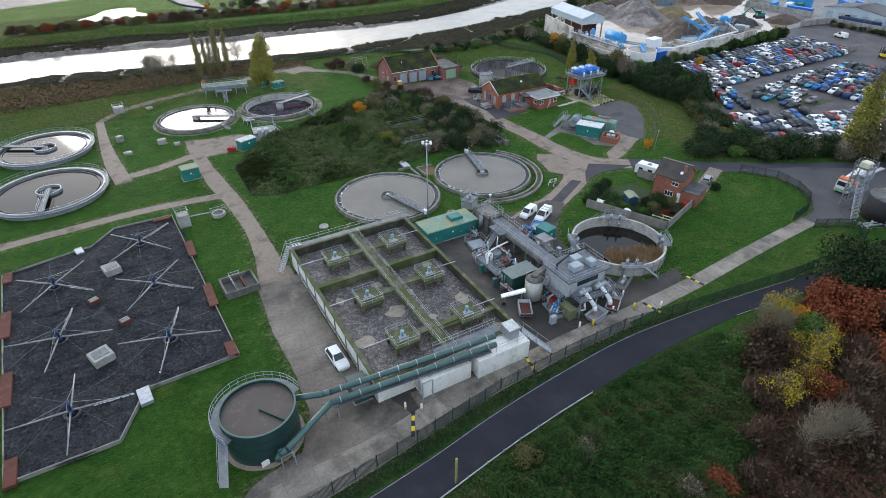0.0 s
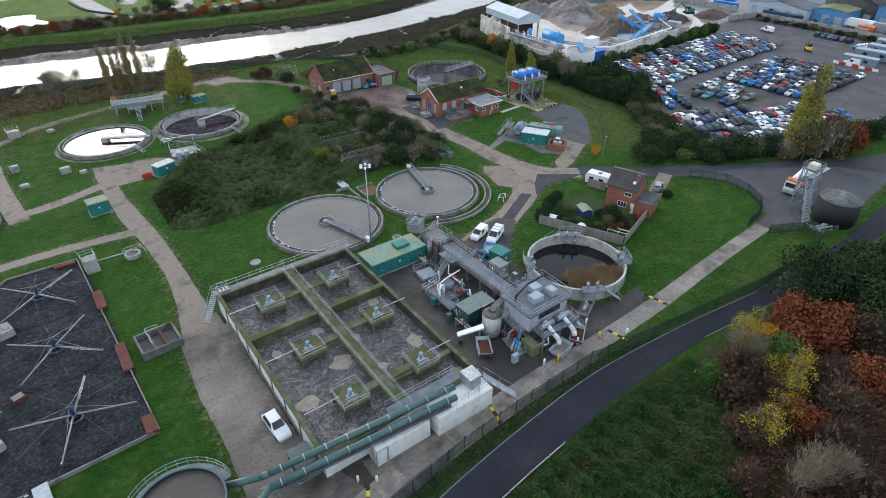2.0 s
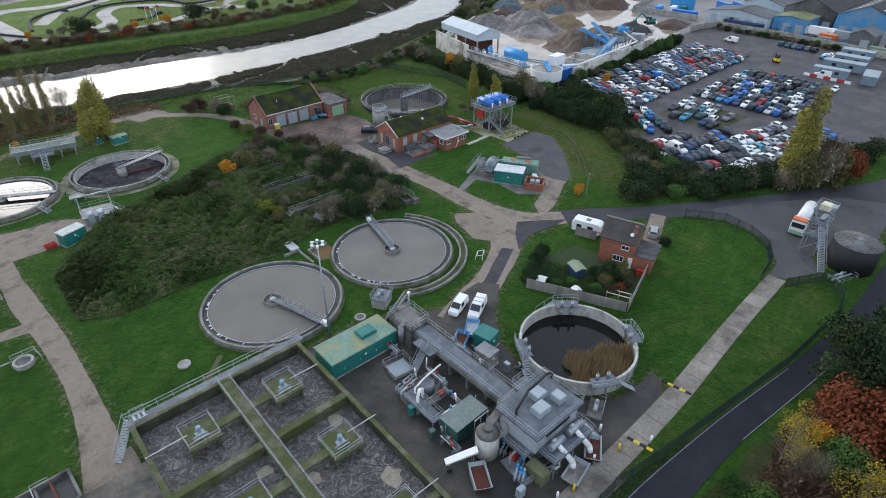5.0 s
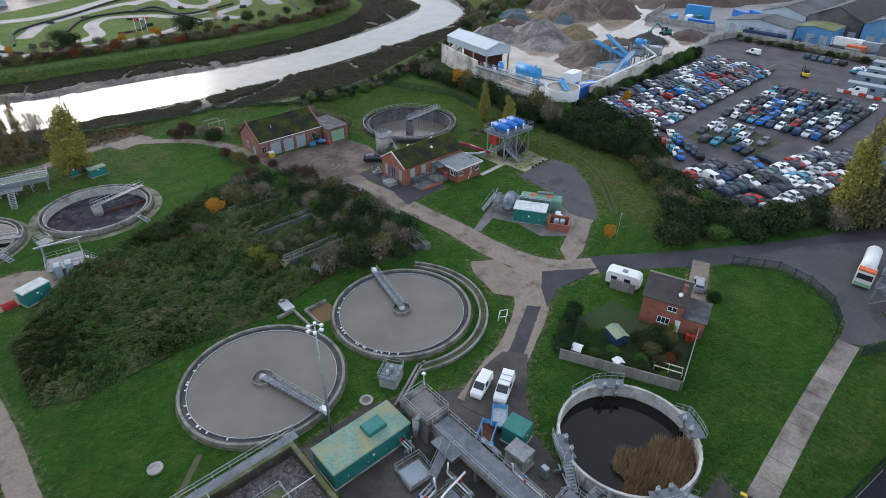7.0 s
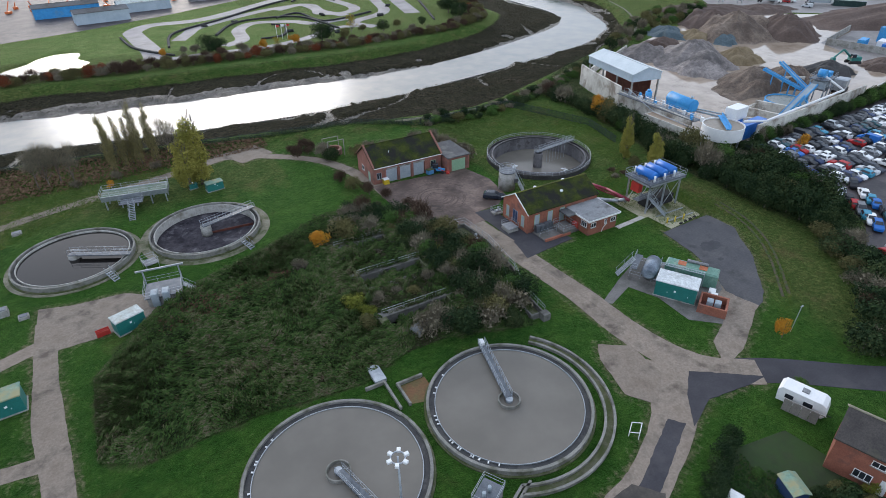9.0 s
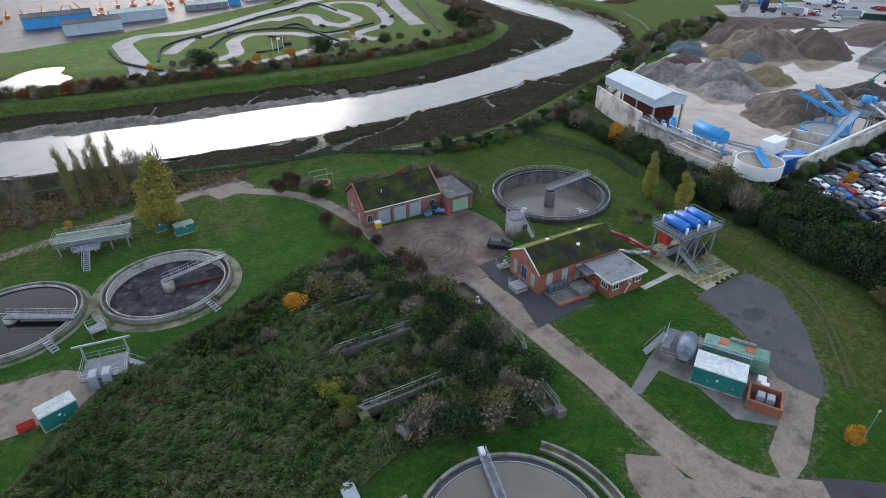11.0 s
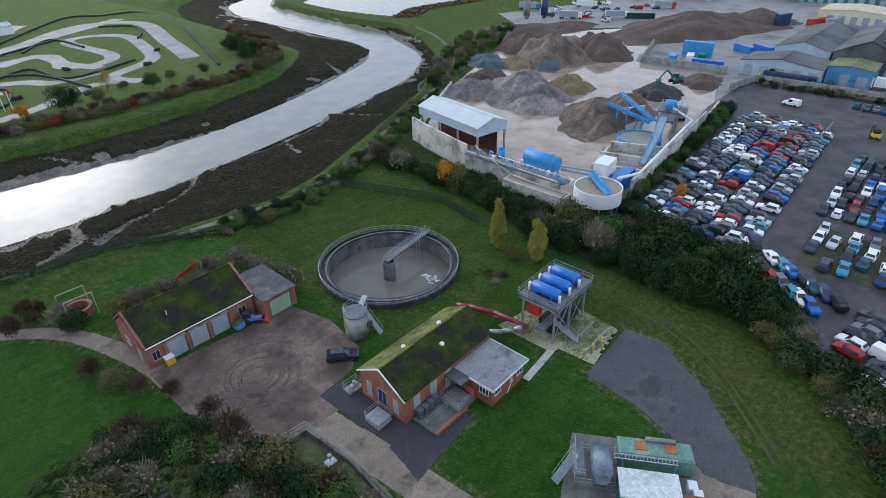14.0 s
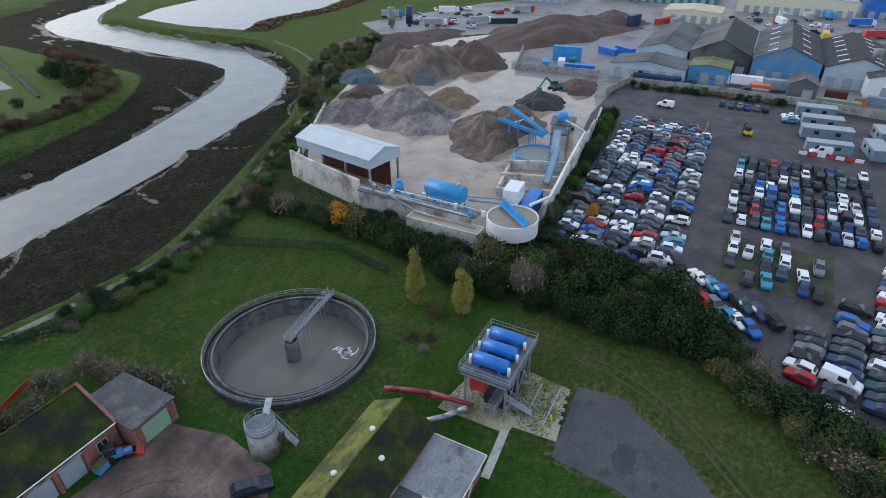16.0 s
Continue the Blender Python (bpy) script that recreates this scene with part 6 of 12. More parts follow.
# pipe runs, valves and small cabinets crowding the plant
RNG.seed(33)
for (x, y, l, rz) in ((46.0, 58.8, 3.2, 0), (49.6, 58.0, 4.2, 90), (50.6, 54.6, 3.0, 90), (45.0, 54.0, 2.6, 90), (48.4, 50.8, 3.0, 20), (57.2, 46.6, 3.0, 75), (57.6, 50.0, 3.2, 90), (49.2, 46.0, 2.6, -10), (58.8, 56.2, 3.0, 60), (50.4, 62.4, 3.6, 90), (45.2, 65.2, 3.0, 10), (49.6, 71.2, 2.6, 90), (47.2, 47.0, 2.4, 30), (55.8, 57.4, 4.0, 90), (56.2, 64.0, 3.0, 90)):
    pr = thing("pipe_run", "galvanised pipe run with valves on low supports", "pipework", (x, y, 0), rz, "plant pipe runs")
    h = RNG.uniform(0.5, 1.1)
    for q in range(RNG.choice((2, 3))):
        yy = -0.4 + q * 0.4
        part("pipe", Geo().pipe([(0, yy, 0.1), (0, yy, h + q * 0.15), (l, yy, h + q * 0.15), (l, yy + RNG.uniform(-0.4, 0.4), RNG.choice((0.1, 2.2, 2.6)))], RNG.choice((0.07, 0.1, 0.13)), 7), RNG.choice([GALV, GALV, WHITE, SHUTTER, FELT]), pr)
        part("valve", Geo().drum((l * RNG.uniform(0.25, 0.7), yy), 0.16, h + q * 0.15, h + q * 0.15 + 0.45, 8), RNG.choice([SHUTTER, NAVY, RED, SKYBLUE]), pr)
    for q in (0.15, 0.85):
        part("support", Geo().box(l * q - 0.05, l * q + 0.05, -0.6, 0.7, 0, h - 0.1), GALV, pr)
for (x, y, s_, h, m_, t_) in ((46.4, 46.0, 0.9, 1.4, SHUTTER, "grey"), (44.2, 57.6, 0.7, 1.5, PIPE_GREEN, "green"), (51.0, 56.6, 0.8, 1.2, SHUTTER, "grey"), (58.4, 59.2, 0.8, 1.6, GALV, "steel"), (44.6, 62.0, 0.7, 1.3, TEAL, "teal"), (49.2, 74.8, 0.9, 1.5, SHUTTER, "grey"), (57.8, 53.2, 0.8, 1.3, NAVY, "dark blue")):
    cb = thing("control_cabinet", t_ + " steel control cabinet in the plant yard", "cabinet", (x, y, 0), RNG.choice((0, 90)), "plant cabinets")
    part("body", Geo().box(-s_ / 2, s_ / 2, -0.3, 0.3, 0.1, h, 0.03), m_, cb)
    part("plinth", Geo().box(-s_ / 2 - 0.05, s_ / 2 + 0.05, -0.35, 0.35, 0, 0.1), OLDCONC, cb)
    part("door", Geo().box(-s_ / 2 + 0.04, s_ / 2 - 0.04, -0.325, -0.302, 0.16, h - 0.08), m_, cb)
gx_ = thing("access_stage", "railed galvanised access stage round the dosing plant", "platform", (0, 0, 0))
for (x0, x1, y0, y1, z) in ((48.6, 50.0, 47.6, 53.4, 2.6), (45.0, 46.6, 58.4, 64.2, 1.2), (55.0, 57.4, 53.0, 55.4, 3.0)):
    part("deck", Geo().box(x0, x1, y0, y1, z - 0.1, z), STEEL_DECK, gx_)
    railing(gx_, [(x0, y0, z), (x1, y0, z), (x1, y1, z), (x0, y1, z)], h=1.1, closed=True, step=1.3)
    for x in (x0 + 0.1, x1 - 0.1):
        for y in (y0 + 0.1, y1 - 0.1):
            part("leg", Geo().rod((x, y, 0), (x, y, z - 0.1), 0.06, 5), GALV, gx_)

# speed humps, bollards and barriers on the yard
for (x, y, rz) in ((38.6, 41.0, 78), (20.6, 40.2, 62), (61.6, 40.9, 100), (72.6, 43.0, 100)):
    h = thing("speed_hump", "yellow and black rubber speed hump across the service road", "speed hump", (x, y, 0.05), rz, "speed humps")
    for k in range(5):
        part("segment", Geo().box(-1.9 + k * 0.76, -1.16 + k * 0.76, -0.22, 0.22, 0, 0.09, 0.05), YELLOW if k % 2 else BLACK, h)
for (x, y, m, t) in ((49.0, 43.2, WHITE, "white"), (55.6, 43.4, WHITE, "white"), (58.9, 42.4, YELLOW, "yellow"), (51.0, 42.6, YELLOW, "yellow"), (59.6, 45.4, WHITE, "white"), (62.6, 40.6, WHITE, "white"), (22.4, 41.4, CREAM, "cream"), (20.8, 42.6, CREAM, "cream")):
    solo("bollard", Geo().drum((x, y), 0.14, 0, 1.2, 10).drum((x, y), 0.15, 0.5, 0.7, 10), m, t + " steel bollard beside the service road", "bollard", "yard bollards")
wp = thing("marker_post", "mossy timber post at the road edge", "post", (20.9, 30.9, 0))
part("post", Geo().box(-0.1, 0.1, -0.1, 0.1, 0, 4.2), mat("mossy_timber", (0.2, 0.2, 0.06), (0.28, 0.27, 0.1), 0.9), wp)

# ---- boundary fences ----
def lattice(xs_, zs_, full, d):
    """One connected flat lattice; full(i, k) tells which cells of the grid are solid."""
    g, ids = Geo(), {}

    def corner(i, k, y):
        if (i, k, y) not in ids:
            ids[i, k, y] = len(g.v)
            g.v.append((xs_[i], y, zs_[k]))
        return ids[i, k, y]
    n, m = len(xs_) - 1, len(zs_) - 1
    solid = lambda i, k: 0 <= i < n and 0 <= k < m and full(i, k)
    for i in range(n):
        for k in range(m):
            if not full(i, k):
                continue
            g.f += [(corner(i, k, -d), corner(i + 1, k, -d), corner(i + 1, k + 1, -d), corner(i, k + 1, -d)),
                    (corner(i, k, d), corner(i, k + 1, d), corner(i + 1, k + 1, d), corner(i + 1, k, d))]
            for u, w, p, q in ((-1, 0, (i, k), (i, k + 1)), (1, 0, (i + 1, k), (i + 1, k + 1)), (0, -1, (i, k), (i + 1, k)), (0, 1, (i, k + 1), (i + 1, k + 1))):
                if not solid(i + u, k + w):
                    g.f.append((corner(*p, -d), corner(*q, -d), corner(*q, d), corner(*p, d)))
    g.s = [False] * len(g.f)
    return g


panel = lattice([0.0] + [0.06 + k * 0.13 + e for k in range(20) for e in (0, 0.04)] + [2.66], [0.05, 0.25, 0.3, 1.75, 1.8, 2.0], lambda i, k: k in (1, 3) or i % 2 == 1, 0.012)
FENCEGREEN = mat("dark_green_mesh", (0.012, 0.03, 0.026), (0.02, 0.042, 0.036), 0.6, s=1, fine=5, bump=0)
panel_mesh = panel.mesh("fence_panel")
panel_mesh.materials.append(FENCEGREEN)
fpost_mesh = Geo().box(-0.05, 0.05, -0.05, 0.05, 0, 2.15).mesh("fence_post")
fpost_mesh.materials.append(FENCEGREEN)


def mesh_fence(pts, text):
    f = thing("security_fence", text, "fence", (0, 0, 0), group="security fences")
    line = [Vector((p[0], p[1], 0)) for p in pts]
    for a, b in zip(line, line[1:]):
        n = max(1, round((b - a).length / 2.7))
        r = math.atan2(b.y - a.y, b.x - a.x)
        for k in range(n):
            p = a.lerp(b, k / n)
            o = part("post", fpost_mesh, FENCEGREEN, f)
            o.matrix_basis = Matrix.Translation(p) @ Matrix.Rotation(r, 4, "Z")
            o = part("panel", panel_mesh, FENCEGREEN, f)
            o.matrix_basis = Matrix.Translation(p) @ Matrix.Rotation(r, 4, "Z") @ Matrix.Diagonal(((b - a).length / n / 2.7, 1, 1, 1))


mesh_fence([(-20, 32), (-4, 34.4), (9.1, 36.3), (19.8, 37.6), (32.6, 39.3), (43.5, 39.8), (54.4, 39.9), (65.5, 38.2), (75.5, 36.9), (87.5, 35.3), (103.4, 34.4), (108.5, 35.6), (110.6, 38.0)], "dark green mesh security fence along the public road")
mesh_fence([(113.2, 64.4), (117.2, 58.4), (116.6, 53.4), (113.8, 49.2), (109.4, 46.8), (103.4, 46.0)], "dark green mesh fence round the tanker pad")
mesh_fence([(104.6, 42.6), (108.6, 40.6), (112.4, 38.2)], "dark green mesh fence beside the service road gate")
mesh_fence([(-20, 207), (13, 203.5), (34, 200.5), (57, 196.4), (83, 193), (93.2, 187.5), (101.5, 182.8), (112, 183.6), (120, 184.6), (128, 184), (133, 172), (137.6, 160.3), (135, 147.6)], "dark mesh boundary fence under the flood bank")
rl = thing("roadside_rail", "low grey crash rail along the road edge", "rail", (0, 0, 0))
rpts = [(14.6, 29.3), (19.5, 30.1), (25, 31.0), (30, 31.75), (36, 32.4), (42, 32.9)]
part("beam", Geo().pipe([(x, y, 0.5) for x, y in rpts], 0.08, 6), GALV, rl)
for (x, y) in [(p.x, p.y) for p in catmull([(*p, 0) for p in rpts], 2)]:
    part("post", Geo().box(x - 0.05, x + 0.05, y - 0.05, y + 0.05, 0, 0.75), TIMBER, rl)

# ---- tanker bay at the entrance ----
bk = thing("black_storage_tank", "black round storage tank with grey roof and stair tower", "tank", (119.4, 38.2, 0))
part("shell", Geo().drum((0, 0), 3.6, 0, 4.6, 40), BLACK, bk)
cone = Geo().rod((0, 0, 4.6), (0, 0, 5.3), 3.6, 24, 0.5)
part("roof", cone, FELT, bk)
rr = Geo()
for k in range(24):
    a = radians(15 * k)
    rr.rod((3.6 * math.cos(a), 3.6 * math.sin(a), 4.66), (0.5 * math.cos(a), 0.5 * math.sin(a), 5.36), 0.05, 4)
part("roof_rib", rr, RIM, bk)
tw = thing("stair_tower", "galvanised stair tower and gantry over the tanker bay", "steel tower", (0, 0, 0))
for (x, y) in ((118.2, 43.2), (120.6, 43.2), (118.2, 45.6), (120.6, 45.6)):
    part("leg", Geo().box(x - 0.1, x + 0.1, y - 0.1, y + 0.1, 0, 8.2), GALV, tw)
for z in (3.0, 5.6, 8.0):
    part("deck", Geo().box(118.0, 120.8, 43.0, 45.8, z, z + 0.1), STEEL_DECK, tw)
    railing(tw, [(118.0, 43.0, z + 0.1), (120.8, 43.0, z + 0.1), (120.8, 45.8, z + 0.1), (118.0, 45.8, z + 0.1)], h=1.1, closed=True, step=1.4)
tb = Geo()
for x0, y0, x1, y1 in ((118.2, 43.2, 120.6, 43.2), (120.6, 43.2, 120.6, 45.6), (120.6, 45.6, 118.2, 45.6), (118.2, 45.6, 118.2, 43.2)):
    for z in (0.2, 3.1, 5.7):
        tb.rod((x0, y0, z), (x1, y1, z + 2.4), 0.05, 4)
part("brace", tb, GALV, tw)
part("stair", stair(Geo(), (113.6, 40.4, 0), (117.9, 43.6, 5.6), 1.0), GALV, tw)
part("hopper", Geo().box(118.6, 120.2, 43.6, 45.2, 8.1, 9.2, 0.2), CREAM, tw)
part("gantry", Geo().box(119.6, 127.0, 44.0, 44.8, 5.9, 6.1), GALV, tw)
pg = thing("pipe_manifold", "galvanised pipe manifold on the ground by the black tank", "pipework", (113.8, 37.6, 0), -20)
part("pipes", Geo().rod((-2, 0, 0.5), (2.4, 0, 0.5), 0.16, 8).rod((-2, 0.7, 0.5), (2.4, 0.7, 0.5), 0.16, 8).rod((-1.2, -0.8, 0.5), (-1.2, 1.4, 0.5), 0.16, 8).drum((0.4, 0.3), 0.2, 0, 1.2, 8), SHUTTER, pg)
railing(pg, [(-2.2, -1, 0), (2.6, -1, 0), (2.6, 1.6, 0)], h=1.0)

# ---- buildings ----
def gable(parent, x0, x1, y0, y1, eave, ridge, wall, roof, ridge_y=None, over=0.25, roof2=None, thick=0.16, base=-0.1):
    """Brick box with a ridge along x; walls, two roof slopes and ridge as parts."""
    ym = (y0 + y1) / 2 if ridge_y is None else ridge_y
    t = 0.3
    part("long_wall", Geo().box(x0, x1, y0, y0 + t, base, eave), wall, parent)
    part("long_wall", Geo().box(x0, x1, y1 - t, y1, base, eave), wall, parent)
    for xa in (x0, x1 - t):
        part("gable_wall", Geo().prism([(y0 + t + 0.002, base), (y1 - t - 0.002, base), (y1 - t - 0.002, eave), (y1, eave), (ym, ridge - 0.05), (y0, eave), (y0 + t + 0.002, eave)], xa, xa + t, "x"), wall, parent)
    for ya, m in ((y0, roof), (y1, roof2 or roof)):
        s = -1 if ya < ym else 1
        k = (ridge - eave) / abs(ym - ya)
        yo, zo = ya + s * over, eave - over * k
        part("roof_slope", Geo().prism([(ym, ridge), (yo, zo), (yo, zo + thick), (ym, ridge + thick)], x0 - over, x1 + over, "x"), m, parent)
    part("ridge", Geo().rod((x0 - over, ym, ridge + thick), (x1 + over, ym, ridge + thick), 0.13, 6), roof2 or roof, parent)


def window(parent, m, w, h, mullions=1, frame_mat=None, glass=None, sill=True):
    """A framed window in its own plane: local x across, z up, facing -y."""
    fm = frame_mat or WHITE
    f = 0.07
    g = Geo()
    for b in ((-w / 2, w / 2, 0, f), (-w / 2, w / 2, h - f, h)):
        g.box(b[0], b[1], -0.05, 0.03, b[2], b[3], m=m)
    for k in range(mullions + 2):
        x = -w / 2 + (w - f) * k / (mullions + 1)
        g.box(x, x + f, -0.05, 0.03, f, h - f, m=m)
    win = part("window_frame", g, fm, parent)
    part("pane", Geo().box(-w / 2 + 0.02, w / 2 - 0.02, -0.02, 0.02, 0.02, h - 0.02, m=m), glass or GLASS, win)
    if sill:
        part("sill", Geo().box(-w / 2 - 0.08, w / 2 + 0.08, -0.14, 0.0, -0.08, 0.0, m=m), CONC_WALL, win)
    return win


def at_wall(x, y, z, face):
    """face: degrees that the outside looks to, 270 is -y."""
    return Matrix.Translation((x, y, z)) @ Matrix.Rotation(radians(face - 270), 4, "Z")


ws = thing("workshop", "old brick workshop with a moss-green pitched roof and grey shutters", "building")
gable(ws, 74.2, 90.6, 156.6, 165.8, 3.9, 7.0, OLDBRICK, MOSSROOF, 161.6, roof2=MOSSROOF)
for xa in (74.0, 90.45):
    part("parapet", Geo().prism([(156.3, 3.7), (161.6, 7.15), (166.1, 3.7), (166.1, 4.1), (161.6, 7.55), (156.3, 4.1)], xa, xa + 0.35, "x"), OLDBRICK, ws)
for x in (78.3, 81.6, 84.9):
    part("shutter", Geo().box(x - 1.25, x + 1.25, 156.5, 156.58, 0.05, 2.9), SHUTTER, ws)
    sh = Geo()
    for k in range(12):
        sh.box(x - 1.25, x + 1.25, 156.47, 156.5, 0.15 + k * 0.23, 0.2 + k * 0.23)
    part("shutter_rib", sh, SHUTTER, ws)
for x in (76.75, 79.95, 83.25, 86.6):
    part("pilaster", Geo().box(x - 0.2, x + 0.2, 156.3, 156.6, 0, 3.3), OLDBRICK, ws)
part("lintel", Geo().box(76.4, 87.0, 156.42, 156.6, 2.95, 3.25), CONC_WALL, ws)
part("gutter", Geo().rod((74.2, 156.25, 3.75), (90.6, 156.25, 3.75), 0.08, 6), WHITE, ws)
window(ws, at_wall(75.4, 156.6, 1.1, 270), 1.1, 1.5, 1, SHUTTER)
window(ws, at_wall(88.6, 156.6, 1.1, 270), 1.3, 1.5, 1, GREENDOOR)
window(ws, at_wall(74.2, 159.2, 0.1, 180), 1.1, 2.1, 0, SHUTTER, GREENDOOR, False)
window(ws, at_wall(74.2, 162.6, 1.3, 180), 1.3, 1.2, 1)
part("vent_pipe", Geo().rod((79, 159.0, 5.0), (79, 159.0, 6.2), 0.06, 6), WHITE, ws)
garage = thing("garage", "flat-roofed brick garage with a pale green door beside the workshop", "garage")
part("wall", Geo().box(90.85, 91.15, 154.0, 163, -0.1, 3.3), OLDBRICK, garage)
part("wall", Geo().box(96.2, 96.5, 154.0, 163, -0.1, 3.3), OLDBRICK, garage)
part("wall", Geo().box(91.152, 96.198, 162.7, 163, -0.1, 3.3), OLDBRICK, garage)
part("wall", Geo().box(91.152, 91.9, 154.0, 154.3, -0.1, 3.3).box(95.5, 96.198, 154.0, 154.3, -0.1, 3.3).box(91.9, 95.5, 154.0, 154.3, 2.8, 3.3), OLDBRICK, garage)
part("door", Geo().box(91.9, 95.5, 154.12, 154.2, 0.03, 2.8), GREENDOOR, garage, "pale green sliding door")
dr = Geo()
for k in range(13):
    dr.box(92.0 + k * 0.27, 92.06 + k * 0.27, 154.08, 154.12, 0.05, 2.78)
part("door_rib", dr, GREENDOOR, garage)
part("roof", Geo().box(90.8, 96.7, 153.8, 163.2, 3.3, 3.52, 0.04), DARKFELT, garage)

of = thing("office_building", "red brick pump house with a moss-covered tiled roof", "building")
gable(of, 90.4, 106.6, 123.4, 131.4, 4.2, 6.5, BRICK, MOSSROOF, 127.5, roof2=BRIGHTMOSS)
part("verge_board", Geo().prism([(123.1, 3.95), (127.5, 6.55), (131.7, 3.95), (131.7, 4.15), (127.5, 6.8), (123.1, 4.15)], 90.08, 90.2, "x"), WHITE, of)
for (x, y, s) in ((95.5, 128.6, 1), (101.8, 128.2, 1), (99.5, 125.6, -1)):
    z = 6.5 - abs(y - 127.5) * 0.575 + 0.2
    part("roof_vent", Geo().drum((x, y), 0.32, z - 0.1, z + 0.14, 14).drum((x, y), 0.22, z + 0.14, z + 0.26, 14), WHITE, of)
for y in (125.0, 127.4, 129.8):
    if y == 127.4:
        window(of, at_wall(90.4, y, 0.7, 180), 1.5, 2.5, 1, SHUTTER, NAVY, False)
    else:
        window(of, at_wall(90.4, y, 0.9, 180), 0.9, 2.2, 0, GREENDOOR, SHUTTER)
for x in (92.4, 95.4, 98.2):
    window(of, at_wall(x, 123.4, 0.8, 270), 1.15, 2.7, 0, GREENDOOR, SHUTTER)
for x in (93.5, 97.5, 101.5, 104.5):
    window(of, at_wall(x, 131.4, 1.2, 90), 1.2, 1.9, 1)
ax = thing("office_annex", "flat-roofed red brick annex with white windows", "building")
part("wall", Geo().box(99.5, 106.2, 117.3, 123.38, -0.1, 3.1), BRICK, ax)
part("roof", Geo().box(99.1, 106.6, 116.9, 123.36, 3.1, 3.32, 0.03), FELT, ax, "weathered grey felt roof")
part("roof_step", Geo().box(97.4, 99.1, 120.6, 123.36, 2.9, 3.15, 0.03), DARKFELT, ax)
part("fascia", Geo().box(99.05, 106.65, 116.84, 116.9, 3.0, 3.34).box(99.04, 99.1, 116.84, 120.6, 3.0, 3.34).box(106.6, 106.66, 116.84, 123.3, 3.0, 3.34), WHITE, ax)
for x in (100.6, 103.5, 105.3):
    window(ax, at_wall(x, 117.3, 1.5, 270), 1.2 if x != 103.5 else 0.6, 0.95, 1)
window(ax, at_wall(99.5, 118.6, 1.4, 180), 1.5, 1.1, 2)
part("downpipe", Geo().pipe([(103.8, 117.2, 1.6), (103.0, 117.2, 0.8), (102.7, 117.2, 0.0)], 0.06, 6), WHITE, ax)
tr = thing("loading_terrace", "sunken brick terrace with steel railings beside the office", "terrace")
part("floor", Geo().box(91.5, 99.4, 119.6, 123.3, 0.0, 0.25), DARK_CONC, tr)
part("low_wall", Geo().box(91.5, 97.2, 119.3, 119.6, 0, 0.55), BRICK, tr)
part("upper_floor", Geo().box(95.5, 98.6, 119.4, 122.6, 0.25, 1.0, 0.04), DARK_CONC, tr)
railing(tr, [(91.6, 121.2, 0.25), (95.4, 121.2, 0.25)], h=1.2)
railing(tr, [(95.6, 119.5, 1.0), (98.5, 119.5, 1.0), (98.5, 122.5, 1.0), (95.6, 122.5, 1.0)], h=1.1, closed=True)
part("cabinet", Geo().box(98.7, 99.4, 120.0, 120.9, 0.25, 1.6, 0.05), RED, tr)
for k in range(4):
    part("switch_cabinet", Geo().box(91.8 + k * 0.95, 92.6 + k * 0.95, 122.4, 123.2, 0.25, 1.7, 0.04), STEEL_DECK, tr)
pm = thing("valve_skid", "galvanised valve skid with railings outside the office gable", "valve skid", (88.6, 126.4, 0))
part("base", Geo().box(-1.1, 1.1, -1.2, 1.2, 0, 0.5, 0.05), CONC_WALL, pm)
part("grating", Geo().box(-1.1, 1.1, -1.2, 1.2, 0.75, 0.85), GALV, pm)
railing(pm, [(-1.1, -1.2, 0.85), (1.1, -1.2, 0.85), (1.1, 1.2, 0.85), (-1.1, 1.2, 0.85)], h=0.9, closed=True)
pv = thing("pump_set", "small pumps in galvanised steelwork by the office corner", "pump", (90.2, 132.8, 0))
part("plinth", Geo().box(-1.2, 1.0, -0.6, 0.8, 0, 0.3, 0.04), CONC_WALL, pv)
part("pump", Geo().rod((-0.6, 0, 0.6), (0.6, 0, 0.6), 0.28, 10).drum((0, 0), 0.18, 0.6, 1.4, 10), GALV, pv)
railing(pv, [(-1.2, -0.6, 0.3), (1.0, -0.6, 0.3), (1.0, 0.8, 0.3), (-1.2, 0.8, 0.3)], h=1.1, closed=True)

# blue vessels on a steel tower
bt = thing("vessel_tower", "galvanised steel tower carrying three bright blue vessels", "steel tower", (0, 0, 0))
TX0, TX1, TY0, TY1, TZ = 114.0, 123.6, 117.5, 124.0, 6.4
part("deck", Geo().box(TX0, TX1, TY0, TY1, TZ - 0.2, TZ), STEEL_DECK, bt)
fr = Geo()
for b in ((TX0, TX1, TY0, TY0 + 0.2), (TX0, TX1, TY1 - 0.2, TY1), (TX0, TX0 + 0.2, TY0, TY1), (TX1 - 0.2, TX1, TY0, TY1)):
    fr.box(*b, TZ - 0.55, TZ - 0.21)
part("edge_beam", fr, GALV, bt)
for x in (TX0 + 0.7, (TX0 + TX1) / 2, TX1 - 0.7):
    for y in (TY0 + 0.6, TY1 - 0.6):
        part("leg", Geo().box(x - 0.13, x + 0.13, y - 0.13, y + 0.13, 0, TZ - 0.55), GALV, bt)
br = Geo()
for x0, x1 in ((TX0 + 0.7, (TX0 + TX1) / 2), ((TX0 + TX1) / 2, TX1 - 0.7)):
    for y in (TY0 + 0.6, TY1 - 0.6):
        br.rod((x0, y, 0.3), (x1, y, TZ - 0.7), 0.06, 4).rod((x1, y, 0.3), (x0, y, TZ - 0.7), 0.06, 4)
part("brace", br, GALV, bt)
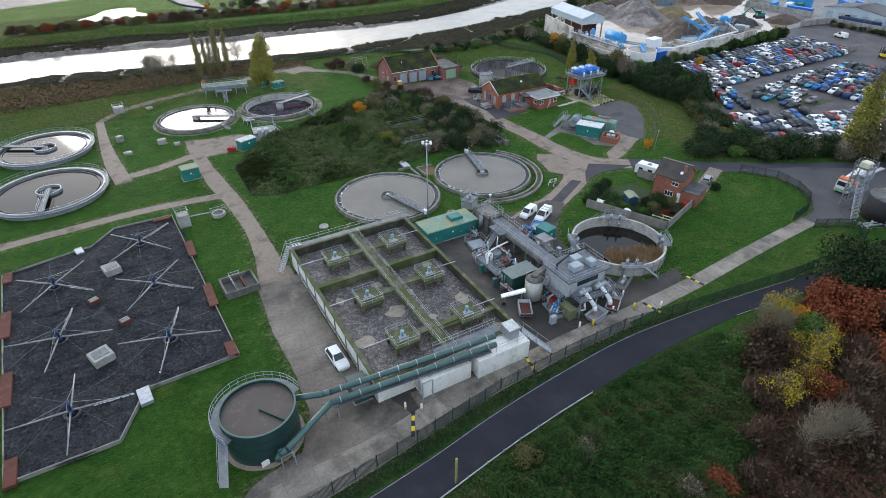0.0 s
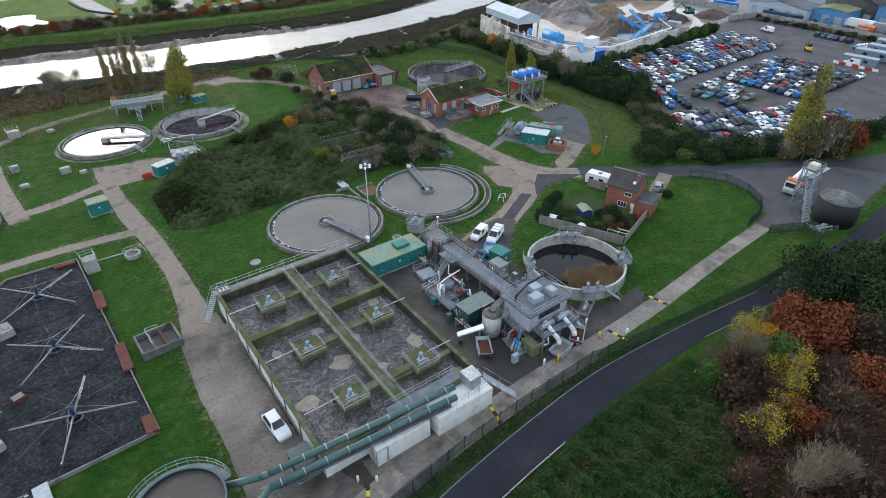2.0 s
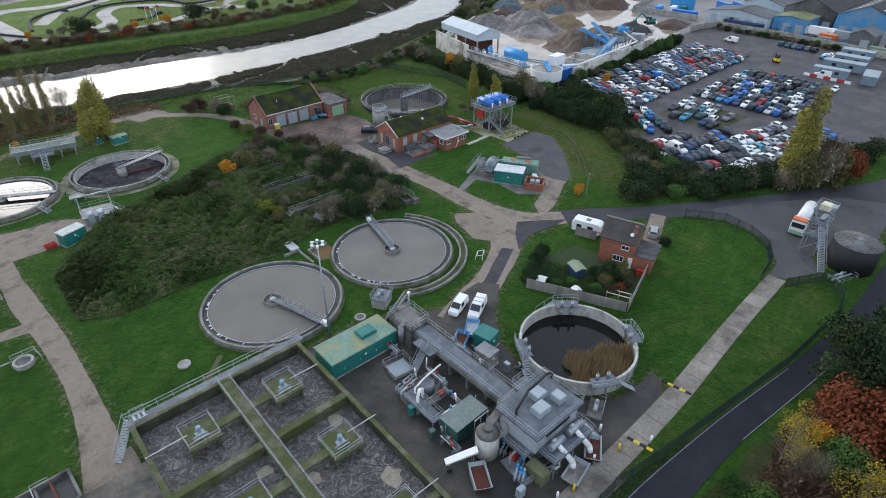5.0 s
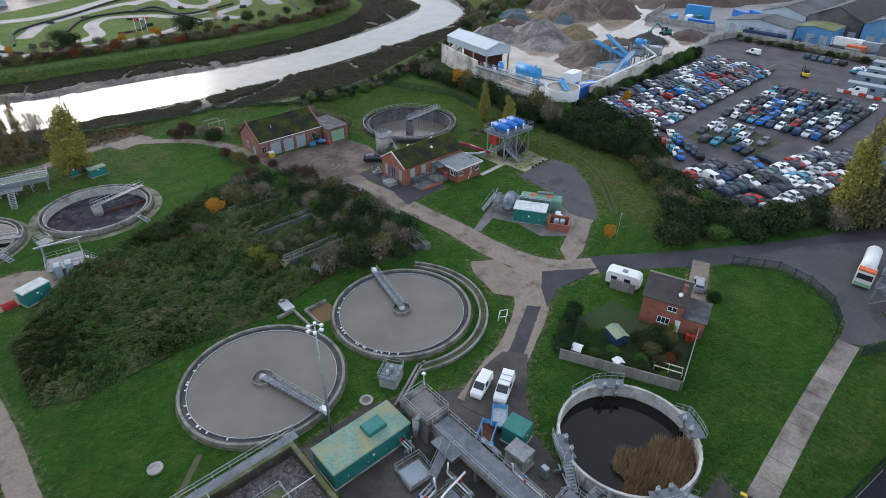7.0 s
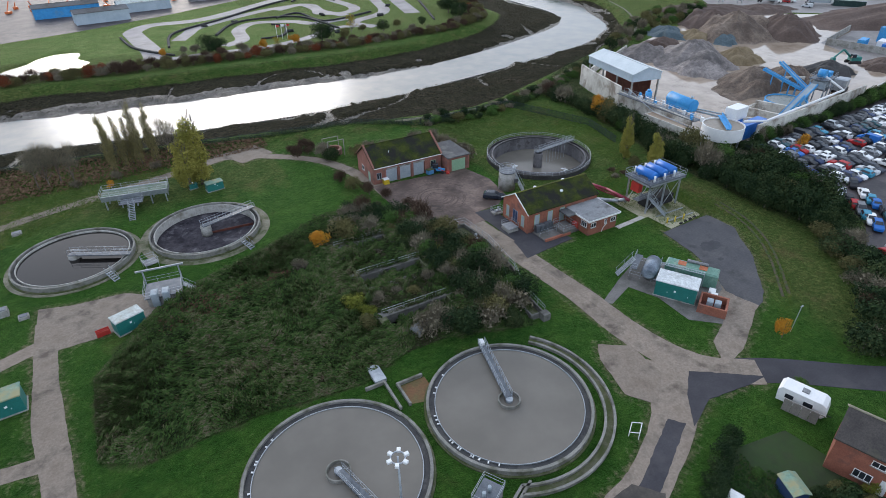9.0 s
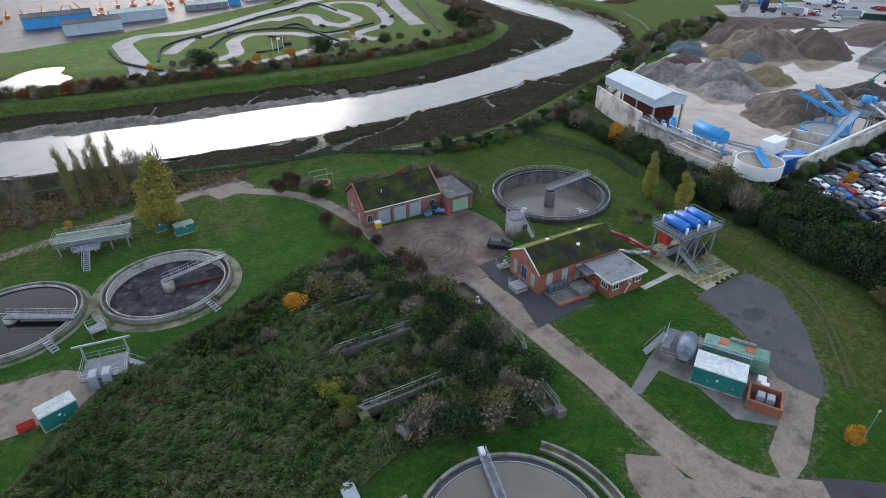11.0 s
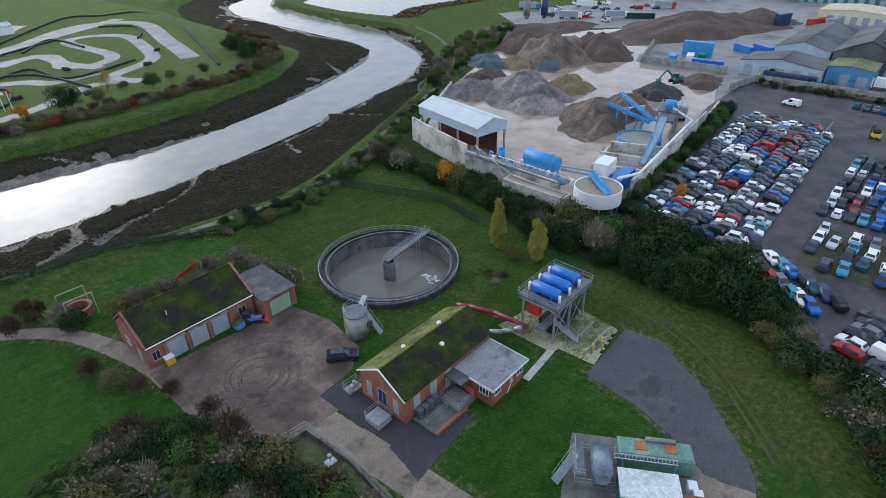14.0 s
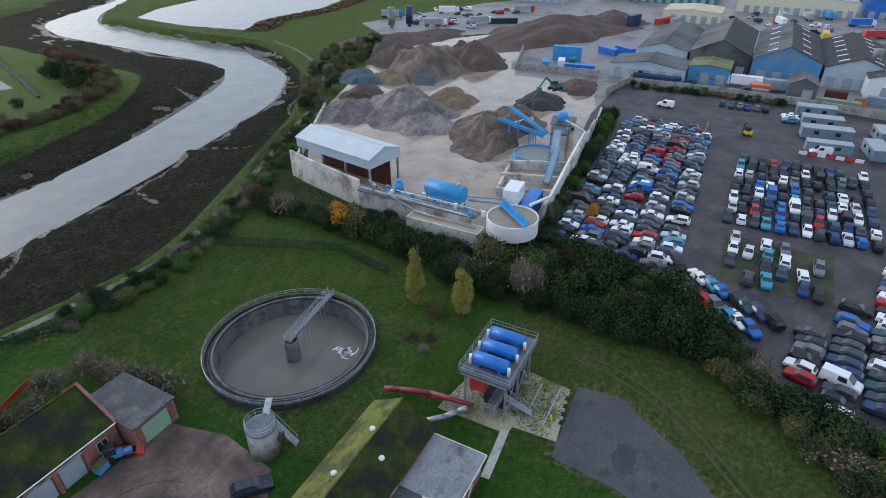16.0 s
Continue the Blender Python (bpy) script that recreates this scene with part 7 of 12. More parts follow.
railing(bt, [(TX0, TY0, TZ), (TX1, TY0, TZ), (TX1, TY1, TZ), (TX0, TY1, TZ)], h=1.1, closed=True)
part("stair", stair(stair(Geo(), (117.4, 115.4, 0), (115.6, 118.6, 3.1), 1.0), (116.8, 119.3, 3.1), (120.4, 119.3, TZ), 1.0), GALV, bt)
part("landing", Geo().box(112.6, 116.8, 118.6, 120.0, 3.0, 3.1), STEEL_DECK, bt)
railing(bt, [(112.6, 120.0, 3.1), (112.6, 118.6, 3.1), (116.8, 118.6, 3.1)], h=1.1)
for x in (116.2, 118.8, 121.4):
    v = part("vessel", Geo().rod((x, 118.8, TZ + 0.95), (x, 122.8, TZ + 0.95), 0.8, 24).rod((x, 118.5, TZ + 0.95), (x, 118.8, TZ + 0.95), 0.55, 24, 0.8).rod((x, 122.8, TZ + 0.95), (x, 123.1, TZ + 0.95), 0.8, 24, 0.55), BLUE, bt, "bright blue horizontal vessel")
    part("saddle", Geo().box(x - 0.7, x + 0.7, 119.3, 119.6, TZ, TZ + 0.5).box(x - 0.7, x + 0.7, 122.0, 122.3, TZ, TZ + 0.5), BLUE, v)
    part("nozzle", Geo().drum((x - 0.4, 118.3), 0.2, TZ, TZ + 1.2, 10).drum((x - 0.4, 123.3), 0.2, TZ, TZ + 1.4, 10), WHITE, v)
part("sludge_container", Geo().box(116.0, 122.6, 118.6, 121.4, 0.4, 2.3, 0.06), BLACK, bt)
part("feed_hopper", Geo().box(115.0, 116.0, 121.0, 123.0, 3.1, 5.0, 0.1), RED, bt)
structure("tower_pad", sheet(Geo(), [(112.8, 126.4), (113, 117), (114.3, 116.8), (114.6, 111.4), (123.6, 112.4), (124.2, 118), (124.2, 124.4)], 0.04),
          mat("yellowed_concrete", (0.33, 0.31, 0.21), (0.42, 0.39, 0.28), 0.85, s=0.3, fine=3, stain=(0.18, 0.19, 0.09), stain_s=0.3, stain_at=0.52), "yellowed concrete pad below the tower")
for y in (113.6, 116.0):
    structure("guide_rail", Geo().box(115.6, 122.8, y - 0.08, y + 0.08, 0.04, 0.18), GALV)
for (x, y) in ((115.6, 113.4), (117.2, 113.0), (119.4, 112.9)):
    solo("bollard", Geo().drum((x, y), 0.13, 0, 1.1, 10), YELLOW, "yellow and black steel bollard on the pad", "bollard", "pad bollards")
for k in range(4):
    solo("wheel_stop", Geo().box(117.3 + k * 1.4, 117.9 + k * 1.4, 111.7 + k * 0.16, 112.0 + k * 0.16, 0.04, 0.3, 0.03), BLACK, "black rubber wheel stop", "wheel stop", "wheel stops")
structure("garden_path", band(Geo(), [(113.4, 117.4), (110, 117.1), (106.2, 116.8)], 1.0, 0.05), STORMWALL, "pale concrete path")
solo("red_pipe", Geo().pipe([(111.6, 133.4, 1.2), (112.0, 131.4, 1.6), (113.3, 127.6, 1.6), (114.0, 121.9, 1.4)], 0.33, 10).pipe([(112.6, 133.2, 0.7), (113.3, 127.4, 0.9), (114.6, 122.4, 0.9)], 0.16, 8), MAROON, "maroon pipe run beside the office", "pipe")
solo("silver_duct", Geo().pipe([(107.0, 126.0, 1.0), (109.6, 126.0, 1.0), (111.2, 124.4, 1.0), (112.6, 123.4, 1.0), (113.2, 122.4, 1.6)], 0.36, 12), GALV, "bent silver duct from the office wall", "duct")

wt = thing("gas_holder", "small round white tank with a railed roof and ladder", "tank", (97.8, 140.9, 0))
part("shell", Geo().drum((0, 0), 1.75, 0, 4.0, 32), CONC_WALL, wt)
part("roof", Geo().drum((0, 0), 1.8, 4.0, 4.15, 32), STEEL_DECK, wt)
railing(wt, arc((0, 0), 1.7, 0, 360, 12, 4.15), h=1.0, step=1.0)
part("gangway", Geo().box(1.2, 5.0, -0.4, 0.4, 3.2, 3.35, m=Matrix.Rotation(radians(33), 4, "Z")), GALV, wt)
part("steps", stair(Geo(), (2.4, -2.6, 0), (1.6, 0.4, 3.9), 0.8), GALV, wt)
part("door_panel", Geo().box(0.6, 1.5, -1.86, -1.6, 1.8, 2.6), DARKFELT, wt)

# ---- the house and its garden ----
hs = thing("house", "two-storey brick house with a dark tiled roof and a flat-roofed extension", "house", (89.0, 66.9, 0), -71.3)
gable(hs, 0, 5.6, 0, 5.8, 4.8, 7.0, BRICK, SLATE, 2.8, roof2=mat("pale_roof_tile", (0.23, 0.21, 0.15), (0.3, 0.28, 0.2), 0.9, s=0.4, fine=5))
window(hs, at_wall(3.3, 0, 0.9, 270), 1.7, 1.1, 2)
window(hs, at_wall(4.1, 0, 3.3, 270), 1.3, 0.8, 1)
part("door", Geo().box(4.9, 5.6, -0.06, 0.0, 0, 2.1), WHITE, hs)
part("chimney", Geo().box(4.7, 5.3, 1.2, 1.8, 5.6, 7.3, 0.05), OLDBRICK, hs)
part("satellite_dish", Geo().rod((4.7, 0.9, 5.9), (4.6, 0.7, 6.0), 0.3, 12), WHITE, hs)
ext = part("extension", Geo().box(5.62, 8.7, 0.2, 5.2, -0.1, 2.7), BRICK, hs)
part("extension_roof", Geo().box(5.62, 8.95, -0.05, 5.4, 2.7, 2.88, 0.03), DARKFELT, hs)
for k, (x, y, w, l) in enumerate(((7.0, -0.9, 0.7, 0.6), (7.7, -0.9, 0.7, 0.6))):
    b = thing("wheelie_bin", "red wheeled refuse bin beside the house", "bin", hs.matrix_basis @ Vector((x, y, 0)), -71.3, "house bins")
    part("body", Geo().box(-0.28, 0.28, -0.3, 0.3, 0.05, 0.95, 0.02), RED, b)
    part("lid", Geo().box(-0.3, 0.3, -0.33, 0.33, 0.95, 1.05, 0.03), RED, b)
plank_mesh = Geo().box(0, 0.93, -0.03, 0.03, 0.05, 1.75, 0.02).mesh("fence_board")
plank_mesh.materials.append(TIMBER)
GF = [((74.0, 69.6), (80.7, 55.6)), ((80.7, 55.6), (94.5, 60.2)), ((92.5, 74.3), (94.0, 70.1))]
for a, b in GF:
    f = thing("garden_fence", "weathered grey close-board garden fence", "fence", (*a, 0), math.degrees(math.atan2(b[1] - a[1], b[0] - a[0])), "garden fences")
    for k in range(int(math.hypot(b[0] - a[0], b[1] - a[1]) / 0.96)):
        p = part("board", plank_mesh, TIMBER, f)
        p.location = (k * 0.96, 0, 0)
    part("top_rail", Geo().box(0, math.hypot(b[0] - a[0], b[1] - a[1]), -0.06, 0.06, 1.75, 1.82), TIMBER, f)
structure("garden_soil", sheet(Geo(), [(74.4, 69.6), (80.9, 56), (94.2, 60.5), (91, 66), (90, 72), (82.5, 73.2)], 0.012), mat("garden_soil", (0.014, 0.026, 0.008), (0.034, 0.036, 0.018), 0.95, s=0.35, fine=3, stain=(0.022, 0.05, 0.009), stain_s=0.12, stain_at=0.48), "shady garden lawn and borders")
GARDEN = []
GARDEN_COVER = [(75.0, 69.2), (81.2, 57), (93.4, 61), (90, 65), (84.6, 65.5), (82.6, 72.4)]
for (k, x, y, s, h) in (("dark_bush", 75.4, 70.2, 0.75, 0.9), ("dark_bush", 76.8, 71.2, 0.75, 0.9), ("dark_bush", 78.4, 72.0, 0.75, 0.9), ("dark_bush", 80.2, 72.8, 0.75, 0.9), ("dark_bush", 82, 73.6, 0.7, 0.9), ("dark_bush", 83.6, 74.2, 0.65, 0.9), ("green_bush", 79.8, 65.2, 0.6, 1), ("olive_bush", 83.6, 62.2, 0.75, 1.1), ("dark_bush", 85.6, 62.6, 1.0, 1.3), ("olive_bush", 86.8, 61.4, 0.7, 1.1), ("green_bush", 81.8, 61.8, 0.55, 1), ("green_bush", 78.0, 67.2, 0.55, 0.8),
                        ("russet_bush", 84.6, 59.4, 0.55, 1.0), ("green_bush", 81.2, 58.2, 0.5, 1.0), ("dark_bush", 102.0, 62.0, 0.7, 1.0), ("green_bush", 97.8, 75.0, 0.6, 1.0), ("olive_bush", 87, 64.2, 0.6, 1), ("brown_bush", 82.6, 59.8, 0.6, 1.0), ("dark_bush", 84.8, 64.6, 0.7, 1.0)):
    GARDEN.append((k, x, y, s, h))
sd = thing("garden_shed", "small garden shed with a pale green roof", "shed", (82.6, 66.5, 0), -22)
part("wall", Geo().box(-0.9, 0.9, -1.25, 1.25, 0, 1.8), NAVY, sd)
part("roof", Geo().prism([(-1.05, 1.75), (0, 2.15), (1.05, 1.75), (1.05, 1.84), (0, 2.25), (-1.05, 1.84)], -1.4, 1.4, "y"), TEAL_ROOF, sd)
for (x, y, rz, s, txt) in ((76.8, 68.8, 20, 0.7, "small grey plastic playhouse in the garden"), (78.9, 63.6, -25, 0.6, "small white plastic storage box in the garden")):
    p = thing("playhouse", txt, "playhouse", (x, y, 0), rz)
    part("body", Geo().box(-s, s, -s * 0.8, s * 0.8, 0, 1.2 * s), FELT, p)
    part("roof", Geo().prism([(-s * 1.15, 1.15 * s), (0, 1.7 * s), (s * 1.15, 1.15 * s), (s * 1.15, 1.25 * s), (0, 1.8 * s), (-s * 1.15, 1.25 * s)], -s, s, "y"), WHITE, p)
cf = thing("climbing_stand", "white timber climbing stand beside the garden fence", "climbing frame", (81.6, 60.0, 0), -67)
part("rail", Geo().box(0, 3.6, -0.06, 0.06, 0.8, 0.92).box(0, 3.6, 1.0, 1.12, 0.8, 0.92), CREAM, cf)
for x in (0, 1.8, 3.5):
    part("leg", Geo().box(x, x + 0.1, -0.05, 0.05, 0, 0.8).box(x, x + 0.1, 1.0, 1.1, 0, 0.8), CREAM, cf)
cv = thing("caravan", "white touring caravan parked behind the garden fence", "caravan", (94.9, 73.4, 0), -71)
part("body", Geo().prism([(-2.6, 0.5), (2.4, 0.5), (2.75, 1.2), (2.5, 2.3), (2.0, 2.6), (-2.3, 2.6), (-2.7, 2.1)], -1.1, 1.1, "y"), WHITE, cv)
part("window", Geo().box(-1.8, -0.9, -1.13, -1.1, 1.3, 1.9).box(0.2, 1.2, -1.13, -1.1, 1.3, 1.9), GLASS, cv)
part("roof_hatch", Geo().box(-0.4, 0.4, -0.4, 0.4, 2.6, 2.72, 0.03), FELT, cv)
for y in (-1.0, 0.85):
    part("wheel", Geo().rod((-0.2, y, 0.33), (-0.2, y + 0.2, 0.33), 0.33, 16), BLACK, cv)
part("drawbar", Geo().rod((2.5, 0, 0.5), (3.3, 0, 0.45), 0.06, 6), BLACK, cv)

# ---- green kiosks and steel units ----
def kiosk(at, rz, sx, sy, h, text, roof=None, hatch=False, wall=None, grp="kiosks"):
    k = thing("kiosk", text, "kiosk", (*at, 0), rz, grp)
    part("plinth", Geo().box(-sx / 2 - 0.15, sx / 2 + 0.15, -sy / 2 - 0.15, sy / 2 + 0.15, -0.1, 0.12), CONC_WALL, k)
    part("body", Geo().box(-sx / 2, sx / 2, -sy / 2, sy / 2, 0.12, h), wall or TEAL, k)
    part("roof", Geo().box(-sx / 2 - 0.1, sx / 2 + 0.1, -sy / 2 - 0.1, sy / 2 + 0.1, h, h + 0.18, 0.08), roof or TEAL_ROOF, k)
    n = max(1, int(sx / 2.2))
    for i in range(n):
        x = -sx / 2 + sx * (i + 0.5) / n
        d = part("door", Geo().box(x - 0.55, x + 0.55, -sy / 2 - 0.04, -sy / 2 - 0.003, 0.2, min(2.15, h - 0.2)), wall or TEAL, k)
        part("handle", Geo().box(x + 0.35, x + 0.42, -sy / 2 - 0.08, -sy / 2 - 0.042, 1.0, 1.2), WHITE, d)
    part("sign", Geo().box(-0.2, 0.1, -sy / 2 - 0.06, -sy / 2 - 0.045, 1.4, 1.7), WHITE, k)
    if hatch:
        part("roof_hatch", Geo().box(0.4, 2.8, -0.9, 0.9, h + 0.18, h + 0.75, 0.08), TEAL, k)
    return k


kiosk((45.7, 75.0), 0, 10.2, 4.4, 2.5, "long teal equipment kiosk with a lichened roof", hatch=True)
kiosk((9.8, 121.6), 4, 3.4, 2.6, 2.5, "teal equipment kiosk beside the service road", grp="teal kiosks")
kiosk((24.2, 131.4), 20, 4.0, 2.2, 2.3, "teal equipment kiosk with a pale roof at the thicket edge", PALE_ROOF, grp="teal kiosks")
kiosk((43.8, 172.4), 8, 3.4, 1.8, 1.7, "low teal kiosk near the poplar", grp="teal kiosks")
kiosk((39.8, 175.2), 8, 1.6, 1.0, 1.0, "small teal cabinet near the poplar", TEAL, grp="teal kiosks")
kiosk((59.9, 64.6), 12, 2.4, 2.6, 2.3, "small dark teal kiosk by the skips", TEAL, grp="teal kiosks")
kiosk((57.6, 62.2), 5, 2.0, 2.4, 2.2, "grey concrete kiosk by the walkway", FELT, wall=CONC_WALL)
kiosk((16.9, 47.6), 0, 2.2, 2.8, 2.2, "dark green kiosk against the tank wall", mat("dull_green_roof", (0.07, 0.10, 0.095), (0.1, 0.13, 0.12), 0.7), wall=mat("dull_green_wall", (0.03, 0.06, 0.055), (0.045, 0.075, 0.07), 0.6))
sk = thing("sample_tower", "tall grey concrete chamber with a railed top and pole", "chamber", (5.2, 101.6, 0), 5)
part("body", Geo().box(-1.0, 1.0, -0.9, 0.9, 0, 2.4, 0.05), CONC_WALL, sk)
railing(sk, [(-1.0, -0.9, 2.4), (1.0, -0.9, 2.4), (1.0, 0.9, 2.4), (-1.0, 0.9, 2.4)], h=1.0, closed=True, step=1.2)
part("pole", Geo().rod((-0.8, 0.7, 2.4), (-1.6, 1.2, 5.2), 0.03, 5), GALV, sk)
part("feed_pipe", Geo().rod((1.0, 0, 1.5), (5.2, 1.0, 0.6), 0.1, 8), GALV, sk)
oc = thing("open_chamber", "low octagonal concrete chamber with railings", "chamber", (11.4, 102.2, 0))
part("wall", Geo().ring((0, 0), 1.0, 1.3, 0, 0.7, 8), CONC_WALL, oc)
part("cover", Geo().disc((0, 0), 1.05, 0.4, 8), DARK_CONC, oc)
railing(oc, [(-1.2, 1.6, 0), (1.6, 1.8, 0), (2.0, -0.6, 0)], h=1.0)
vc = thing("valve_chamber", "open concrete valve chamber with dividing walls and railings", "chamber", (9.4, 77.4, 0), 3)
for b in ((-2.6, 2.6, -2.3, -2.0), (-2.6, 2.6, 2.0, 2.3), (-2.6, -2.3, -1.998, 1.998), (2.3, 2.6, -1.998, 1.998)):
    part("wall", Geo().box(*b, 0, 1.2, 0.04), OLDCONC, vc)
part("floor", Geo().box(-2.3, 2.3, -2.0, 2.0, 0, 0.12), DARK_CONC, vc)
for x in (-0.9, 0.5):
    part("baffle", Geo().box(x, x + 0.25, -1.99, 1.99, 0.12, 1.1), RUST if x > 0 else OLDCONC, vc)
railing(vc, [(-1.0, -1.6, 1.1), (-1.0, 1.8, 1.1), (0.6, 1.8, 1.1)], h=0.9)
for (x, y, s, h) in ((0.2, 172.6, 2.6, 1.6), (-1.4, 150.8, 1.6, 1.3), (7.2, 144.2, 1.9, 1.1), (-0.6, 141.6, 1.7, 0.5), (10.2, 141.8, 1.4, 0.5), (7.6, 171.6, 1.6, 0.5)):
    c = thing("concrete_chamber", "weathered concrete chamber standing in the grass", "chamber", (x, y, 0), 6, "grass chambers")
    part("body", Geo().box(-s / 2, s / 2, -s * 0.4, s * 0.4, 0, h, 0.06), CONC_WALL, c)
    part("lid", Geo().box(-s / 2 + 0.15, s / 2 - 0.15, -s * 0.3, s * 0.3, h, h + 0.08), STEEL_DECK, c)
    if h > 1.5:
        railing(c, [(-s / 2, -s * 0.4, h), (s / 2, -s * 0.4, h), (s / 2, s * 0.4, h), (-s / 2, s * 0.4, h)], h=1.0, closed=True)
# elevated distribution trough by the poplar
dt = thing("screen_trough", "long raised steel screen trough on legs with a stair", "screen", (28.9, 174.2, 0), -10)
part("trough", Geo().prism([(-1.7, 1.9), (1.7, 1.9), (1.9, 3.0), (1.7, 3.0), (1.5, 2.1), (-1.5, 2.1), (-1.7, 3.0), (-1.9, 3.0)], -6.2, 6.2, "x"), GALV, dt)
part("grating", Geo().box(-6.2, 6.2, -1.6, 1.6, 2.75, 2.85), mat("greenish_grating", (0.10, 0.15, 0.10), (0.19, 0.22, 0.17), 0.8, s=0.5, fine=6, contrast=0.5), dt)
for x in (-5.6, -2.8, 0, 2.8, 5.6):
    for y in (-1.5, 1.5):
        part("leg", Geo().box(x - 0.12, x + 0.12, y - 0.12, y + 0.12, 0, 1.9), GALV, dt)
railing(dt, [(-6.2, -1.9, 2.9), (6.2, -1.9, 2.9), (6.2, 1.9, 2.9), (-6.2, 1.9, 2.9)], h=1.0, closed=True)
part("landing", Geo().box(-2.6, 1.6, -4.6, -2.0, 2.0, 2.12), STEEL_DECK, dt)
railing(dt, [(-2.6, -2.0, 2.12), (-2.6, -4.6, 2.12), (1.6, -4.6, 2.12), (1.6, -2.0, 2.12)], h=1.0)
part("steps", stair(Geo(), (-0.4, -8.0, 0), (-0.4, -4.6, 2.1), 1.0), GALV, dt)
# inlet screen beside the thicket
sc = thing("inlet_screen", "steel inlet screen house on concrete legs with a lifting beam", "screen", (29.8, 136.6, 0), -8)
part("base_wall", Geo().box(-2.4, 2.4, -2.0, 2.0, 0, 1.6, 0.05), CONC_WALL, sc)
part("deck", Geo().box(-2.7, 2.7, -2.2, 2.2, 1.6, 1.75), STEEL_DECK, sc)
railing(sc, [(-2.7, -2.2, 1.75), (2.7, -2.2, 1.75), (2.7, 2.2, 1.75), (-2.7, 2.2, 1.75)], h=1.1, closed=True)
part("lifting_beam", Geo().box(-3.6, 3.4, 1.9, 2.1, 4.2, 4.45).box(-2.7, -2.5, 1.9, 2.1, 1.75, 4.2).box(2.5, 2.7, 1.9, 2.1, 1.75, 4.2), GALV, sc)
for x in (-1.2, 0.4):
    part("screen_unit", Geo().box(x - 0.5, x + 0.5, -2.6, -1.0, 0.3, 2.6, 0.1), SHUTTER, sc)
part("steps", stair(Geo(), (4.6, 0.2, 0), (2.8, 0.2, 1.7), 0.9), GALV, sc)
vp = thing("valve_platform", "small galvanised valve platform between the humus tanks", "platform", (28.6, 147.2, 0), 15)
part("deck", Geo().box(-1.1, 1.1, -1.1, 1.1, 0.9, 1.0), STEEL_DECK, vp)
for x in (-1, 1):
    for y in (-1, 1):
        part("leg", Geo().rod((x, y, 0), (x, y, 0.9), 0.06, 5), GALV, vp)
railing(vp, [(-1.1, -1.1, 1.0), (1.1, -1.1, 1.0), (1.1, 1.1, 1.0), (-1.1, 1.1, 1.0)], h=1.0, closed=True)
for (x, y, rz) in ((54.6, 81.4, 32),):
    c = thing("penstock_chamber", "raised concrete penstock chamber with a railed steel top", "chamber", (x, y, 0), rz)
    part("body", Geo().box(-1.4, 1.4, -1.1, 1.1, 0, 1.5, 0.05), CONC_WALL, c)
    part("top", Geo().box(-1.5, 1.5, -1.2, 1.2, 1.5, 1.6), STEEL_DECK, c)
    railing(c, [(-1.5, -1.2, 1.6), (1.5, -1.2, 1.6), (1.5, 1.2, 1.6), (-1.5, 1.2, 1.6)], h=1.0, closed=True)
    part("actuator", Geo().drum((0.3, 0), 0.2, 1.6, 2.4, 10).drum((-0.6, 0.2), 0.2, 1.6, 2.4, 10), SHUTTER, c)
for (x, y) in ((50.2, 80.8), (27.2, 88.2)):
    c = thing("manhole", "round concrete manhole in the grass", "manhole", (x, y, 0), 0, "manholes")
    part("ring", Geo().ring((0, 0), 0.55, 0.85, -0.1, 0.22, 24), CONC_WALL, c)
    part("cover", Geo().disc((0, 0), 0.56, 0.15, 24), CONC_WALL if x < 40 else DARK_CONC, c)
ms = thing("floodlight_mast", "tall galvanised floodlight mast with a ring of lamps", "mast", (44.35, 79.6, 0))
part("pole", Geo().rod((0, 0, 0), (0, 0, 16.2), 0.16, 12, 0.08), GALV, ms)
part("ring", Geo().ring((0, 0), 0.55, 0.65, 16.0, 16.1, 20), GALV, ms)
for k in range(6):
    a = radians(60 * k)
    part("lamp", Geo().box(-0.2, 0.2, -0.16, 0.16, -0.12, 0.14, 0.04, Matrix.Translation((0.75 * math.cos(a), 0.75 * math.sin(a), 16.05)) @ Matrix.Rotation(a, 4, "Z")), WHITE, ms)
for (x, y, h) in ((106.7, 82.5, 4.5),):
    lp = thing("lamp_post", "slim grey lamp post beside the entrance road", "lamp post", (x, y, 0))
    part("pole", Geo().rod((0, 0, 0), (0.3, 0, h), 0.05, 6), GALV, lp)
    part("lamp", Geo().box(0.1, 0.6, -0.1, 0.1, h, h + 0.1, 0.03), GALV, lp)
gf = thing("goal_stand", "small white tubular stand on the grass", "stand", (74.5, 80.4, 0), 35)
part("tube", Geo().pipe([(-0.8, -0.5, 0), (-0.8, -0.5, 1.1), (0.8, -0.5, 1.1), (0.8, -0.5, 0)], 0.05, 6).pipe([(-0.8, 0.6, 0), (-0.8, 0.6, 0.7), (0.8, 0.6, 0.7), (0.8, 0.6, 0)], 0.05, 6).pipe([(-0.8, -0.5, 1.1), (-0.8, 0.6, 0.7)], 0.05, 6).pipe([(0.8, -0.5, 1.1), (0.8, 0.6, 0.7)], 0.05, 6), WHITE, gf)

